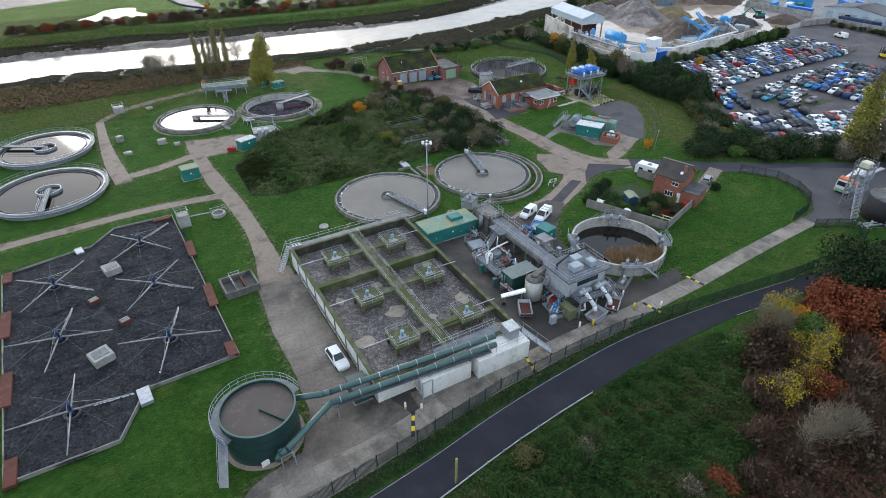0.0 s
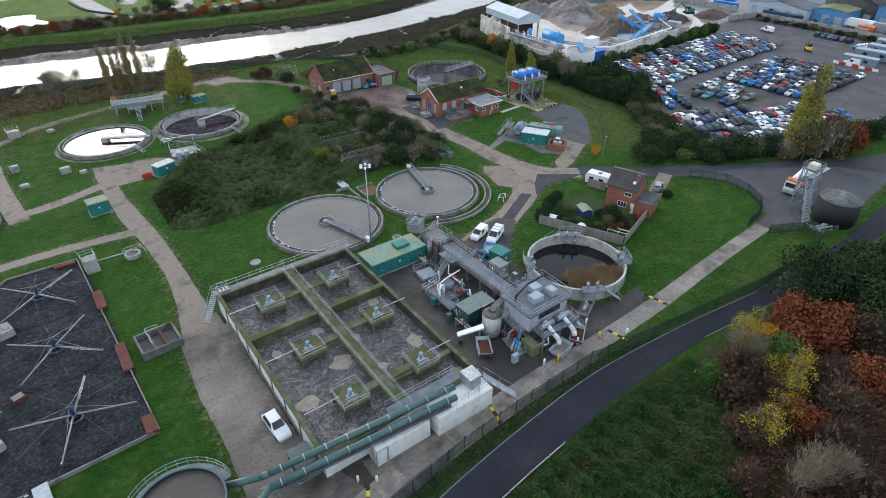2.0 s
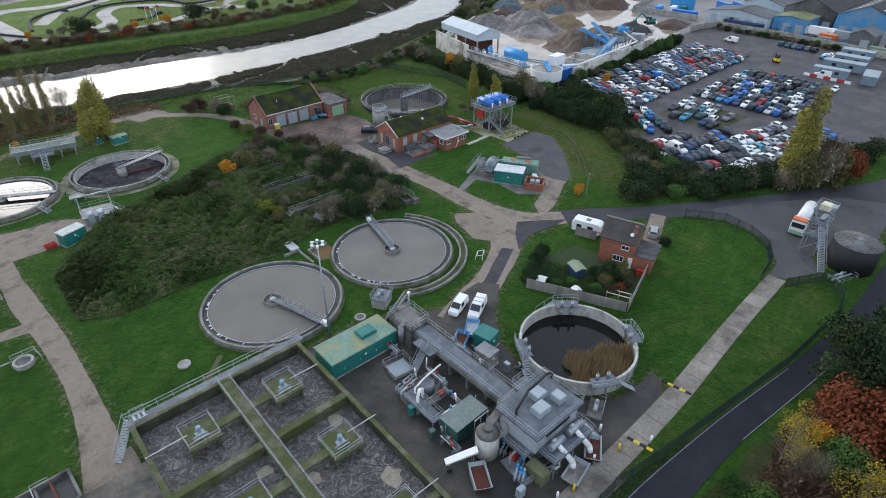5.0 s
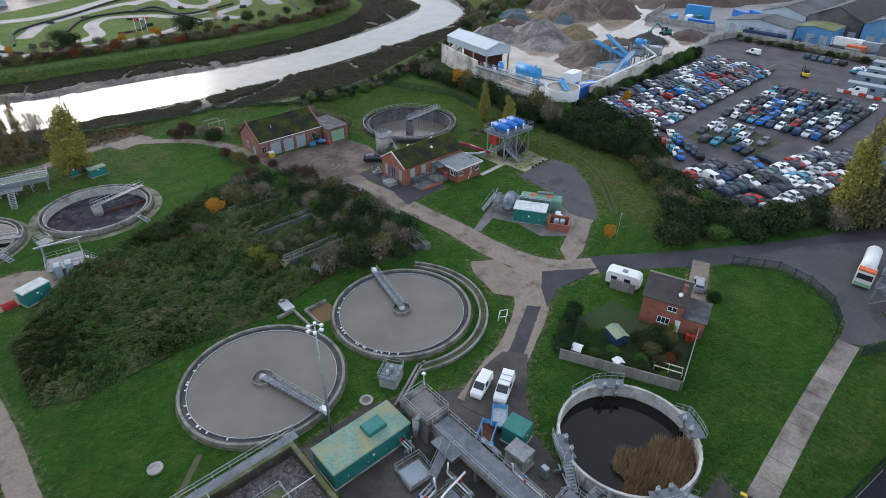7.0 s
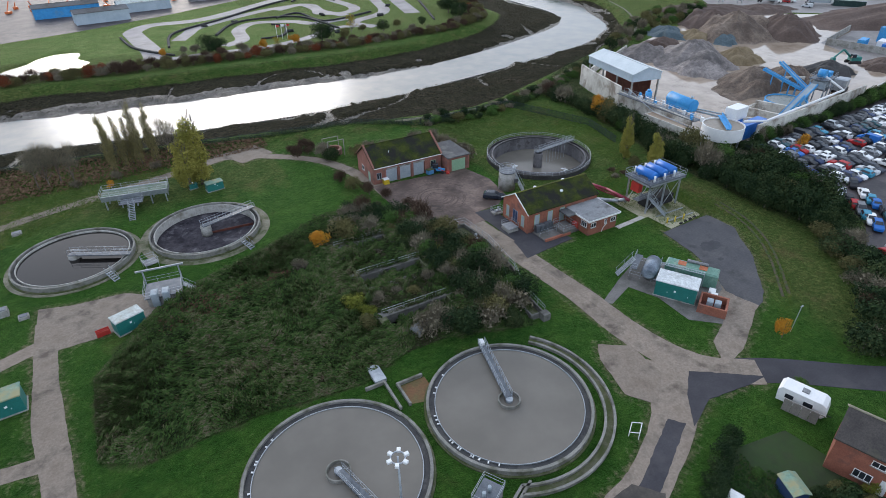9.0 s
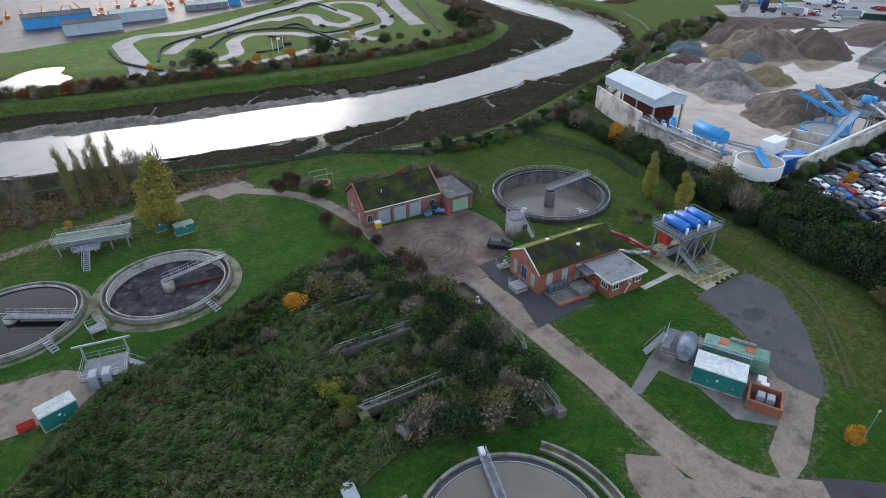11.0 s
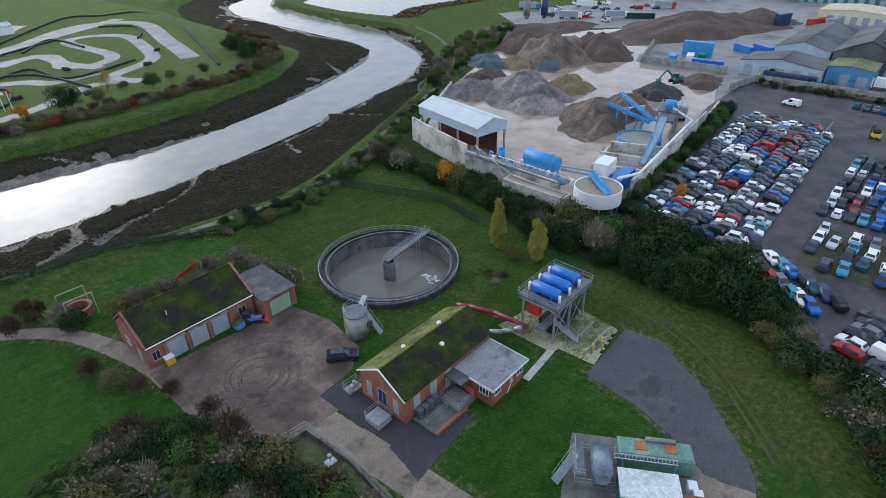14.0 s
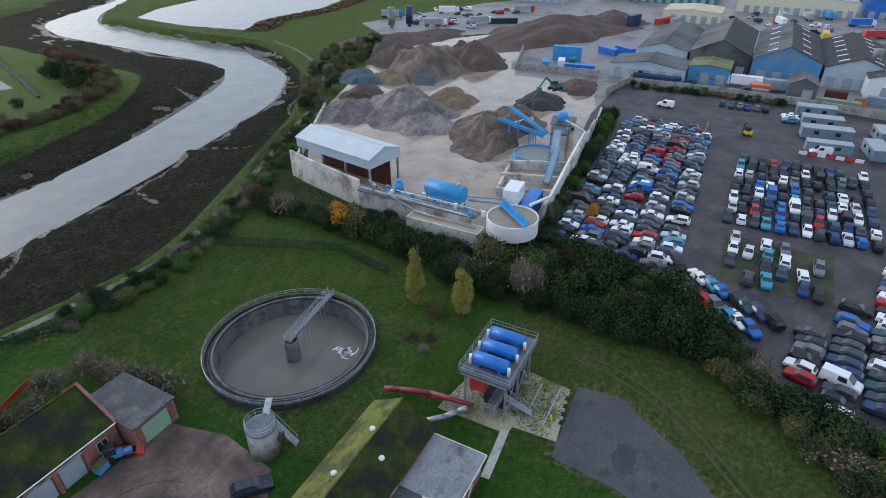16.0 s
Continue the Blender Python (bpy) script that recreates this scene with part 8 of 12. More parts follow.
# ---- chemical compound ----
structure("compound_slab", sheet(Geo(), [(88.2, 101.0), (95.0, 104.4), (102.6, 107.6), (106, 102), (108.4, 95.4), (105.2, 90.6), (100.2, 88.2), (96.4, 91.6), (96.6, 97.6), (94.6, 102.0), (89.4, 100)], 0.035), DARK_CONC, "dark concrete compound slab")
ang = -58
ct = thing("blue_storage_tank", "weathered blue horizontal storage tank in a bunded steel frame", "tank", (99.4, 102.6, 0), ang)
part("bund", Geo().box(-2.6, 2.6, -2.3, 2.3, 0, 0.7).box(-2.3, 2.3, -2.0, 2.0, 0.7, 0.72), DARK_CONC, ct)
part("vessel", Geo().rod((0.3, -1.9, 1.9), (0.3, 1.9, 1.9), 1.2, 24).rod((0.3, 1.9, 1.9), (0.3, 2.3, 1.9), 1.2, 24, 0.7).rod((0.3, -2.3, 1.9), (0.3, -1.9, 1.9), 0.7, 24, 1.2), mat("weathered_blue_steel", (0.22, 0.27, 0.33), (0.33, 0.38, 0.43), 0.5, s=0.6, fine=4, stain=(0.05, 0.07, 0.10), stain_at=0.55), ct)
railing(ct, [(-2.6, -2.3, 0.7), (2.6, -2.3, 0.7), (2.6, 2.3, 0.7), (-2.6, 2.3, 0.7)], h=1.1, closed=True)
part("platform", Geo().box(-2.6, -1.6, -2.3, 2.3, 2.2, 2.3), STEEL_DECK, ct)
railing(ct, [(-1.6, -2.3, 2.3), (-2.6, -2.3, 2.3), (-2.6, 2.3, 2.3)], h=1.0)
part("steps", stair(Geo(), (-4.6, -1.8, 0), (-2.6, 0.0, 2.9), 0.9), GALV, ct)
kiosk((99.6, 97.0), ang + 0, 6.0, 3.4, 2.7, "teal dosing kiosk with a white roof", mat("chalky_white_roof", (0.5, 0.53, 0.54), (0.6, 0.63, 0.63), 0.7, s=0.6, fine=3, stain=(0.33, 0.35, 0.33), stain_s=0.5))
gv = thing("green_sludge_tank", "long green tank with rust-red patches and a ladder walkway", "tank", (104.6, 98.6, 0), ang)
part("shell", Geo().box(-4.0, 4.0, -1.3, 1.3, 0.2, 2.6, 0.25), mat("faded_green_steel", (0.10, 0.22, 0.17), (0.15, 0.28, 0.22), 0.6, s=0.5, fine=3, stain=(0.32, 0.33, 0.26), stain_s=0.5, stain_at=0.6), gv)
for x in (-1.6, 1.6):
    part("rust_hatch", Geo().box(x - 0.6, x + 0.6, -0.5, 0.7, 2.6, 2.68), mat("orange_rust_%d" % (x > 0), (0.38, 0.11, 0.05), (0.45, 0.16, 0.08), 0.85, s=1.2, fine=4), gv)
part("top_pipe", Geo().rod((-1.0, 0.9, 2.9), (2.2, 0.9, 2.9), 0.25, 10), FELT, gv)
lad = Geo()
for y in (-1.7, -2.3):
    lad.rod((-4.6, y, 3.0), (2.0, y, 3.0), 0.06, 5)
for k in range(18):
    lad.rod((-4.6 + k * 0.38, -1.7, 3.0), (-4.6 + k * 0.38, -2.3, 3.0), 0.035, 4)
lad.rod((-4.6, -1.7, 0), (-4.6, -1.7, 3.9), 0.06, 5).rod((2.0, -1.7, 0), (2.0, -1.7, 3), 0.06, 5)
part("ladder_walk", lad, GALV, gv)
bb = thing("brick_bund", "open orange brick bund holding two grey drums", "bund", (101.4, 91.6, 0), ang)
for b in ((-2.0, 2.0, -1.8, -1.5), (-2.0, 2.0, 1.5, 1.8), (-2.0, -1.7, -1.498, 1.498), (1.7, 2.0, -1.498, 1.498)):
    part("wall", Geo().box(*b, 0, 1.5, 0.03), BRICK, bb)
part("floor", Geo().box(-1.7, 1.7, -1.5, 1.5, 0, 0.1), RUST, bb)
for x in (-0.5, 0.6):
    solo("grey_drum", Geo().box(-0.45, 0.45, -0.55, 0.55, 0, 1.5, 0.12, bb.matrix_basis @ Matrix.Translation((x, 0, 0.1))), SHUTTER, "grey chemical drum inside the brick bund", "drum", "bund drums")
for k in range(2):
    solo("white_tote", Geo().box(-0.5, 0.5, -0.6, 0.6, 0, 1.1, 0.06, Matrix.Translation((104.0 - k * 0.7, 93.9 - k * 0.9, 0.04)) @ Matrix.Rotation(radians(ang), 4, "Z")), WHITE, "white plastic tote beside the bund", "tote", "white totes")

# ---- trees, bushes and thickets ----
def leaf_cloud(rg, lobes, count, size, droop=0.0):
    """Leaf-cluster faces strewn through the outer part of several lobes (centre, radii)."""
    g = Geo()
    vol = [l[1][0] * l[1][1] * l[1][2] for l in lobes]
    for (c, r), v in zip(lobes, vol):
        for _ in range(max(8, int(count * v / sum(vol)))):
            u, t = rg.uniform(-0.75, 1), rg.uniform(0, 6.2832)
            s = math.sqrt(1 - u * u)
            k = rg.uniform(0.55, 1.08)
            d = Vector((s * math.cos(t), s * math.sin(t), u))
            p = Vector((c[0] + d.x * r[0] * k, c[1] + d.y * r[1] * k, c[2] + d.z * r[2] * k))
            n = (d + Vector((rg.uniform(-1, 1), rg.uniform(-1, 1), rg.uniform(-0.6, 1)))).normalized()
            a = n.orthogonal().normalized()
            a = (Matrix.Rotation(rg.uniform(0, 6.28), 3, n) @ a) * size * rg.uniform(0.6, 1.3)
            b = n.cross(a) * rg.uniform(0.5, 0.95)
            q = n * size * 0.18
            g.add([p - a, p - b * 0.9 + q, p + a, p + b + q * 0.5], [(0, 1, 2), (0, 2, 3)])
    return g


def twig_cloud(rg, lobes, count, length, w=0.03):
    """Bare upright twigs fanning through the lobes."""
    g = Geo()
    vol = [l[1][0] * l[1][1] * l[1][2] for l in lobes]
    for (c, r), v in zip(lobes, vol):
        for _ in range(max(8, int(count * v / sum(vol)))):
            u, t, k = rg.uniform(-0.7, 1), rg.uniform(0, 6.2832), rg.uniform(0.2, 0.95)
            s = math.sqrt(1 - u * u)
            p = Vector((c[0] + s * math.cos(t) * r[0] * k, c[1] + s * math.sin(t) * r[1] * k, c[2] + u * r[2] * k))
            d = (Vector((p.x - c[0], p.y - c[1], 0)) * 0.5 / max(r[0], 0.1) + Vector((rg.uniform(-0.4, 0.4), rg.uniform(-0.4, 0.4), rg.uniform(0.3, 1)))).normalized() * length * rg.uniform(0.5, 1.3)
            e = d.orthogonal().normalized() * w
            g.add([p - e, p + e, p + d], [(0, 1, 2)])
    return g


def limbs(rg, height, spread, n, r, top=0.95):
    """A tapered trunk and its main limbs."""
    g = Geo()
    pts = [Vector((0, 0, -0.15))]
    for k in range(1, 5):
        pts.append(Vector((rg.uniform(-1, 1) * 0.04 * height, rg.uniform(-1, 1) * 0.04 * height, height * top * k / 4)))
    for k in range(4):
        g.rod(pts[k], pts[k + 1], r * (1 - k * 0.22), 7, r * (1 - (k + 1) * 0.22))
    for k in range(n):
        f = rg.uniform(0.18, 0.85)
        i = min(int(f * 4), 3)
        a = pts[i].lerp(pts[i + 1], f * 4 - i)
        t = rg.uniform(0, 6.28)
        e = spread * rg.uniform(0.6, 1.0) * (1.15 - 0.6 * f)
        b = a + Vector((math.cos(t) * e, math.sin(t) * e, height * rg.uniform(0.14, 0.34)))
        g.rod(a, b, r * 0.4 * (1.1 - f), 5, r * 0.1)
        for _ in range(2):
            m = a.lerp(b, rg.uniform(0.4, 0.8))
            g.rod(m, m + Vector((rg.uniform(-0.4, 0.4) * e, rg.uniform(-0.4, 0.4) * e, height * rg.uniform(0.08, 0.2))), r * 0.14, 4, r * 0.04)
    return g


PLANT_TEXT = {
    "dark_bush": ("dense dark evergreen bush in the thicket belt", "bush", "evergreen bushes"),
    "green_bush": ("leafy green bush in rough ground", "bush", "green bushes"),
    "olive_bush": ("olive-brown autumn bush losing its leaves", "bush", "autumn bushes"),
    "twig_bush": ("bare grey-brown twiggy bush in rough ground", "bush", "bare bushes"),
    "brown_bush": ("leafless brown thicket bush", "bush", "brown bushes"),
    "yellow_tree": ("thin autumn tree with sparse yellow leaves", "tree", "yellow trees"),
    "orange_tree": ("small tree with bright orange leaves", "tree", "orange trees"),
    "lime_bush": ("yellow-green rounded bush among brown scrub", "bush", "lime bushes"),
    "russet_bush": ("russet-red autumn bush on the bank", "bush", "russet bushes"),
    "poplar": ("narrow upright poplar with yellow-green leaves", "tree", "poplars"),
    "thin_poplar": ("narrow poplar almost bare of leaves", "tree", "thin poplars"),
    "bare_tree": ("bare grey tree with fine upright branches", "tree", "bare trees"),
    "dark_tree": ("broad dark green leafy tree", "tree", "dark trees"),
}


def plant_meshes(kind, seed):
    rg = random.Random(seed * 31 + len(kind))
    j = lambda q: rg.uniform(-q, q)
    if kind in ("dark_bush", "green_bush", "olive_bush", "russet_bush", "lime_bush"):
        lobes = [((j(0.9), j(0.9), 1.3 + j(0.5)), (rg.uniform(0.9, 1.5), rg.uniform(0.9, 1.5), rg.uniform(0.8, 1.3))) for _ in range(5)]
        leaf = {"dark_bush": L_DARK, "green_bush": L_GREEN, "olive_bush": L_OLIVE, "russet_bush": L_RUSSET, "lime_bush": L_LIME}[kind]
        return limbs(rg, 2.0, 1.2, 6, 0.10), leaf_cloud(rg, lobes, 2300, 0.105), leaf
    if kind in ("twig_bush", "brown_bush"):
        lobes = [((j(0.8), j(0.8), 1.3 + j(0.4)), (rg.uniform(0.9, 1.4), rg.uniform(0.9, 1.4), rg.uniform(0.8, 1.2))) for _ in range(4)]
        g = twig_cloud(rg, lobes, 1100, 0.7, 0.028)
        h = leaf_cloud(rg, lobes, 260, 0.14)
        g.add(h.v, h.f)
        return limbs(rg, 2.1, 1.3, 9, 0.10), g, L_GREYTWIG if kind == "twig_bush" else L_BROWN
    if kind == "yellow_tree":
        lobes = [((j(1.3), j(1.3), 3.0 + j(1.2)), (rg.uniform(0.6, 1.2), rg.uniform(0.6, 1.2), rg.uniform(0.5, 1.0))) for _ in range(9)]
        return limbs(rg, 4.6, 2.0, 26, 0.12), leaf_cloud(rg, lobes, 1150, 0.085), L_YELLOW
    if kind == "orange_tree":
        lobes = [((j(0.9), j(0.9), 2.2 + j(0.8)), (rg.uniform(0.7, 1.1), rg.uniform(0.7, 1.1), rg.uniform(0.6, 1.0))) for _ in range(6)]
        return limbs(rg, 3.2, 1.4, 10, 0.10), leaf_cloud(rg, lobes, 1300, 0.12), L_ORANGE
    if kind in ("poplar", "thin_poplar"):
        lobes = []
        for k in range(9):
            z = 1.0 + k * 0.9
            w = 1.15 * (1 - abs(k - 3.2) / 8.5)
            lobes += [((j(0.35), j(0.35), z), (w, w, 0.9))]
        if kind == "poplar":
            return limbs(rg, 9, 0.9, 30, 0.14), leaf_cloud(rg, lobes, 9000, 0.085 if seed != 1 else 0.1), L_POPLAR
        g = twig_cloud(rg, lobes, 900, 1.6, 0.025)
        h = leaf_cloud(rg, lobes, 2200, 0.12)
        g.add(h.v, h.f)
        return limbs(rg, 9, 0.8, 22, 0.12), g, L_PALEOLIVE
    if kind == "bare_tree":
        lobes = [((j(1.0), j(1.0), 3.5 + k * 0.5), (1.4, 1.4, 1.2)) for k in range(6)]
        return limbs(rg, 6, 1.8, 24, 0.13), twig_cloud(rg, lobes, 1300, 1.0, 0.02), L_GREYTWIG
    lobes = [((j(1.6), j(1.6), 2.8 + j(1.0)), (rg.uniform(1.3, 2.0), rg.uniform(1.3, 2.0), rg.uniform(1.0, 1.6))) for _ in range(8)]
    return limbs(rg, 4.0, 2.0, 9, 0.2), leaf_cloud(rg, lobes, 3800, 0.125), L_DARK


plant_stock = {}


def plant(kind, x, y, size=1.0, tall=1.0, variant=None, z=None):
    v = RNG.randrange(3) if variant is None else variant
    wm, cm = stock(kind, v)
    if z is None:
        z = float(ground_at(np.array([float(x)]), np.array([float(y)]))[0][0])
    text, cat, grp = PLANT_TEXT[kind]
    t = thing(kind if kind in ("poplar",) else {"tree": "tree", "bush": "bush"}[cat], text, cat, (x, y, z), RNG.uniform(0, 360), grp)
    t.scale = (size, size, size * tall)
    part("trunk", wm, BARK, t)
    part("crown", cm, None, t)
    return t


def inside(poly, x, y):
    c = False
    for (x0, y0), (x1, y1) in zip(poly, poly[1:] + poly[:1]):
        if (y0 > y) != (y1 > y) and x < x0 + (y - y0) * (x1 - x0) / (y1 - y0):
            c = not c
    return c


def stock(kind, v):
    if (kind, v) not in plant_stock:
        wood, crown, leaf = plant_meshes(kind, v)
        wm, cm = wood.mesh("trunk"), crown.raw("crown")
        wm.materials.append(BARK)
        cm.materials.append(leaf)
        plant_stock[kind, v] = (wm, cm)
    return plant_stock[kind, v]


def joined_plants(name, rows, text, category):
    """Many plants as one object, for what nobody could count."""
    mats, verts, faces, slots, off = [], [], [], [], 0
    for kind, v, m in rows:
        for me_ in stock(kind, v):
            co = np.empty(len(me_.vertices) * 3, np.float32)
            me_.vertices.foreach_get("co", co)
            a = np.array(m)
            verts.append(co.reshape(-1, 3) @ a[:3, :3].T + a[:3, 3])
            mt = me_.materials[0]
            if mt not in mats:
                mats.append(mt)
            faces += [tuple(off + i for i in p.vertices) for p in me_.polygons]
            slots += [mats.index(mt)] * len(me_.polygons)
            off += len(me_.vertices)
    me_ = bpy.data.meshes.new(name)
    me_.from_pydata(np.concatenate(verts).tolist(), [], faces)
    for mt in mats:
        me_.materials.append(mt)
    me_.polygons.foreach_set("material_index", slots)
    return tagged(new(name, me_), text, category, kind="stuff")


def fill(poly, kinds, gap, size, tall=1.0, seed=1, skip=None, join="", keep=None, low=None):
    """Scatter plants over a patch, never closer than gap; joined into one where join is given, but for those that keep picks."""
    rows = []
    rg = random.Random(seed)
    xs_, ys_ = [p[0] for p in poly], [p[1] for p in poly]
    put = []
    for _ in range(int(6 * (max(xs_) - min(xs_)) * (max(ys_) - min(ys_)) / gap ** 2)):
        x, y = rg.uniform(min(xs_), max(xs_)), rg.uniform(min(ys_), max(ys_))
        if inside(poly, x, y) and all((x - a) ** 2 + (y - b) ** 2 > gap * gap for a, b in put) and not (skip and skip(x, y)):
            put.append((x, y))
            k = rg.choices([k for k, _ in kinds], [w for _, w in kinds])[0]
            sz, tl = size * rg.uniform(0.75, 1.3), tall * rg.uniform(0.8, 1.2) * (low(x, y) if low else 1)
            if join and not (keep and keep(x, y)):
                z = float(ground_at(np.array([x]), np.array([y]))[0][0])
                rows.append((k, rg.randrange(3), pose(x, y, z, 0, 0, rg.uniform(0, 360)) @ Matrix.Diagonal((sz, sz, sz * tl, 1))))
            else:
                plant(k, x, y, sz, tl)
    if rows:
        joined_plants("bushes", rows, join, "bushes")


def bramble(name, poly, count, h, size, leaf, text, cat, seed, lump=0.18, keep=None, blade=0.45, relief=1.0):
    """A low tangled cover of leaf or grass blades over a patch, leaning together in swathes."""
    r = np.random.RandomState(seed)
    px_, py_ = np.array([p[0] for p in poly]), np.array([p[1] for p in poly])
    x, y = r.uniform(px_.min(), px_.max(), count), r.uniform(py_.min(), py_.max(), count)
    edge = poly_distance(x, y, poly)
    ok = edge < 0 if keep is None else (edge < 0) & keep(x, y)
    x, y, edge = x[ok], y[ok], edge[ok]
    n = len(x)
    lumps = ripple(x, y, lump, seed) * 0.45 + ripple(x, y, lump * 3.3, seed + 1) * 0.45 + ripple(x, y, lump * 8, seed + 2) * 0.2 * relief
    top = np.maximum(0.1, h * (0.65 + 0.55 * lumps) * np.clip(-edge / 2.0, 0.15, 1))
    z = ground_at(x, y)[0] + top * r.uniform(0.4, 1.05, n)
    t = r.uniform(0, 6.2832, n) if blade > 0.4 else 2.2 * ripple(x, y, 0.15, seed + 3) + r.uniform(-0.7, 0.7, n)
    s = size * r.uniform(0.6, 1.4, n)
    a = np.stack([np.cos(t), np.sin(t), r.uniform(-0.4, 0.7, n)], 1) * s[:, None]
    d = np.stack([-np.sin(t), np.cos(t), r.uniform(0.1, 0.9, n)], 1) * s[:, None] * blade
    p = np.stack([x, y, z], 1)
    v = np.stack([p - a, p - d, p + a, p + d], 1).reshape(-1, 3)
    me_ = bpy.data.meshes.new(name)
    me_.from_pydata(v.tolist(), [], (np.arange(n)[:, None] * 4 + np.arange(4)).tolist())
    return solo(name, me_, leaf, text, cat, kind="stuff")


RNG.seed(5)
# the belt between the works, the aggregate yard and the scrapyard
fill(BELT, [("dark_bush", 6.5), ("olive_bush", 0.5), ("green_bush", 1.2), ("twig_bush", 0.8), ("brown_bush", 0.4)], 2.4, 1.6, 1.15, 21, skip=lambda x, y: (y > 196 and x < 168) or (145.0 < x < 154.5 and y > 134) or (x > 147 and y > 122), join="dense dark mass of evergreen and autumn bushes", keep=lambda x, y: x < 133 and y < 135, low=lambda x, y: 0.72 if y < 98 else 0.95)
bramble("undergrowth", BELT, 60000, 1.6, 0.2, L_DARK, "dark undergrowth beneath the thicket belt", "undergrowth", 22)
fill([(161, 128.6), (190, 130.2), (236, 133.4), (236, 137), (190, 131.8), (164, 129.8)], [("dark_bush", 5), ("green_bush", 1.2), ("twig_bush", 0.8)], 1.3, 0.8, 1.5, 23, join="dark hedge between the yard wall and the scrapyard")
fill([(147, 124), (156, 122), (163, 126.5), (160, 128.5), (150, 130)], [("dark_bush", 4), ("twig_bush", 1)], 2.2, 0.95, 0.9, 24, join="low dark bushes below the thickener")
fill([(146, 140), (149, 139.5), (149.2, 153.5), (152, 155), (152.8, 168), (150, 169.5), (147.5, 160)], [("dark_bush", 4), ("olive_bush", 1), ("twig_bush", 1)], 1.9, 0.8, 0.85, 25, join="low dark bushes along the foot of the yard wall")
# autumn shrubs along the inner edge of the belt
for (x, y) in ((117, 76.5), (121, 79.5), (125, 82.5), (129, 86.5), (132, 90), (114.5, 74.5), (121, 75), (127, 76), (131, 72), (135, 95), (136, 67), (141, 64)):
    plant(RNG.choice(["olive_bush", "twig_bush", "olive_bush", "brown_bush"]), x, y, RNG.uniform(0.9, 1.3))
plant("orange_tree", 144.6, 163.4, 1.9, 1.0)
plant("olive_bush", 143.2, 160.5, 1.9, 1.3)
plant("orange_tree", 170.5, 122.5, 1.0)
plant("poplar", 130.0, 139.6, 1.35, 0.85, 0)
plant("poplar", 131.2, 131.8, 1.5, 0.65, 1)
plant("olive_bush", 128.8, 135.6, 0.9)
plant("poplar", 143, 57.4, 2.7, 0.85, 2)
for (k, x, y, q, h) in (("olive_bush", 141, 54.5, 2.0, 1.7), ("twig_bush", 143.6, 52.6, 2.2, 1.6), ("brown_bush", 146.2, 52.6, 2.0, 1.9), ("olive_bush", 148.4, 50.6, 2.2, 1.6), ("russet_bush", 151.5, 50.0, 1.9, 1.6), ("twig_bush", 139.4, 56.8, 1.6, 1.2),
                        ("twig_bush", 113.4, 74.9, 1.3, 0.8), ("twig_bush", 119, 74.6, 1.3, 0.9), ("olive_bush", 123.4, 72.6, 1.3, 0.9), ("twig_bush", 127.2, 69.6, 1.5, 0.9), ("olive_bush", 131, 66.2, 1.5, 0.9), ("twig_bush", 135.2, 62.8, 1.5, 1.0), ("brown_bush", 120.6, 79.6, 1.2, 0.9), ("twig_bush", 126.4, 84.8, 1.2, 0.8), ("olive_bush", 130.8, 91.2, 1.1, 0.9), ("twig_bush", 122.6, 81.2, 1.1, 0.9), ("olive_bush", 117.6, 76.2, 1.1, 0.9)):
    plant(k, x, y, q, h)
plant("orange_tree", 104.6, 82.4, 0.75, 1.2)
# the overgrown middle
bramble("thicket", THICKET, 250000, 2.3, 0.24, L_BRAMBLE, "rank green-brown thicket of bramble and nettle", "thicket", 31, 0.34, blade=0.26, relief=3.0)
bramble("bramble_patch", THICKET, 60000, 2.7, 0.15, L_UNDER, "dark red-brown bramble clumps in the thicket", "bramble", 34, 0.5, keep=lambda x, y: (ripple(x, y, 0.16, 35) > 0.75) & (x < 62), relief=3.0)
bramble("green_nettles", THICKET, 90000, 2.4, 0.14, L_HILL, "fresh green nettle clumps in the thicket", "nettles", 36, 0.5, keep=lambda x, y: (ripple(x, y, 0.2, 37) > 0.7) & (x < 60), relief=3.0)
MIDEAST = [(60, 108), (74, 103.5), (79, 109), (79.5, 121), (74, 140), (66, 148), (59, 140), (56, 122)]
fill(MIDEAST, [("twig_bush", 3.4), ("olive_bush", 1.6), ("dark_bush", 3.0), ("brown_bush", 0.8), ("green_bush", 0.8)], 1.9, 1.25, 1.0, 33,
     skip=lambda x, y: 55.5 < x < 70.5 and 108.2 < y < 138)
bramble("bed_scrub", [(56, 106), (70.5, 106), (71, 139), (56, 139)], 60000, 1.35, 0.13, L_OLDSCRUB, "low brown and olive scrub between the derelict beds", "scrub", 40, 0.6, keep=lambda x, y: ~np.any([(x > a + 0.2) & (x < c - 0.2) & (y > b + 0.2) & (y < d - 0.2) for a, b, c, d in OLD_BEDS], axis=0), relief=2.0)
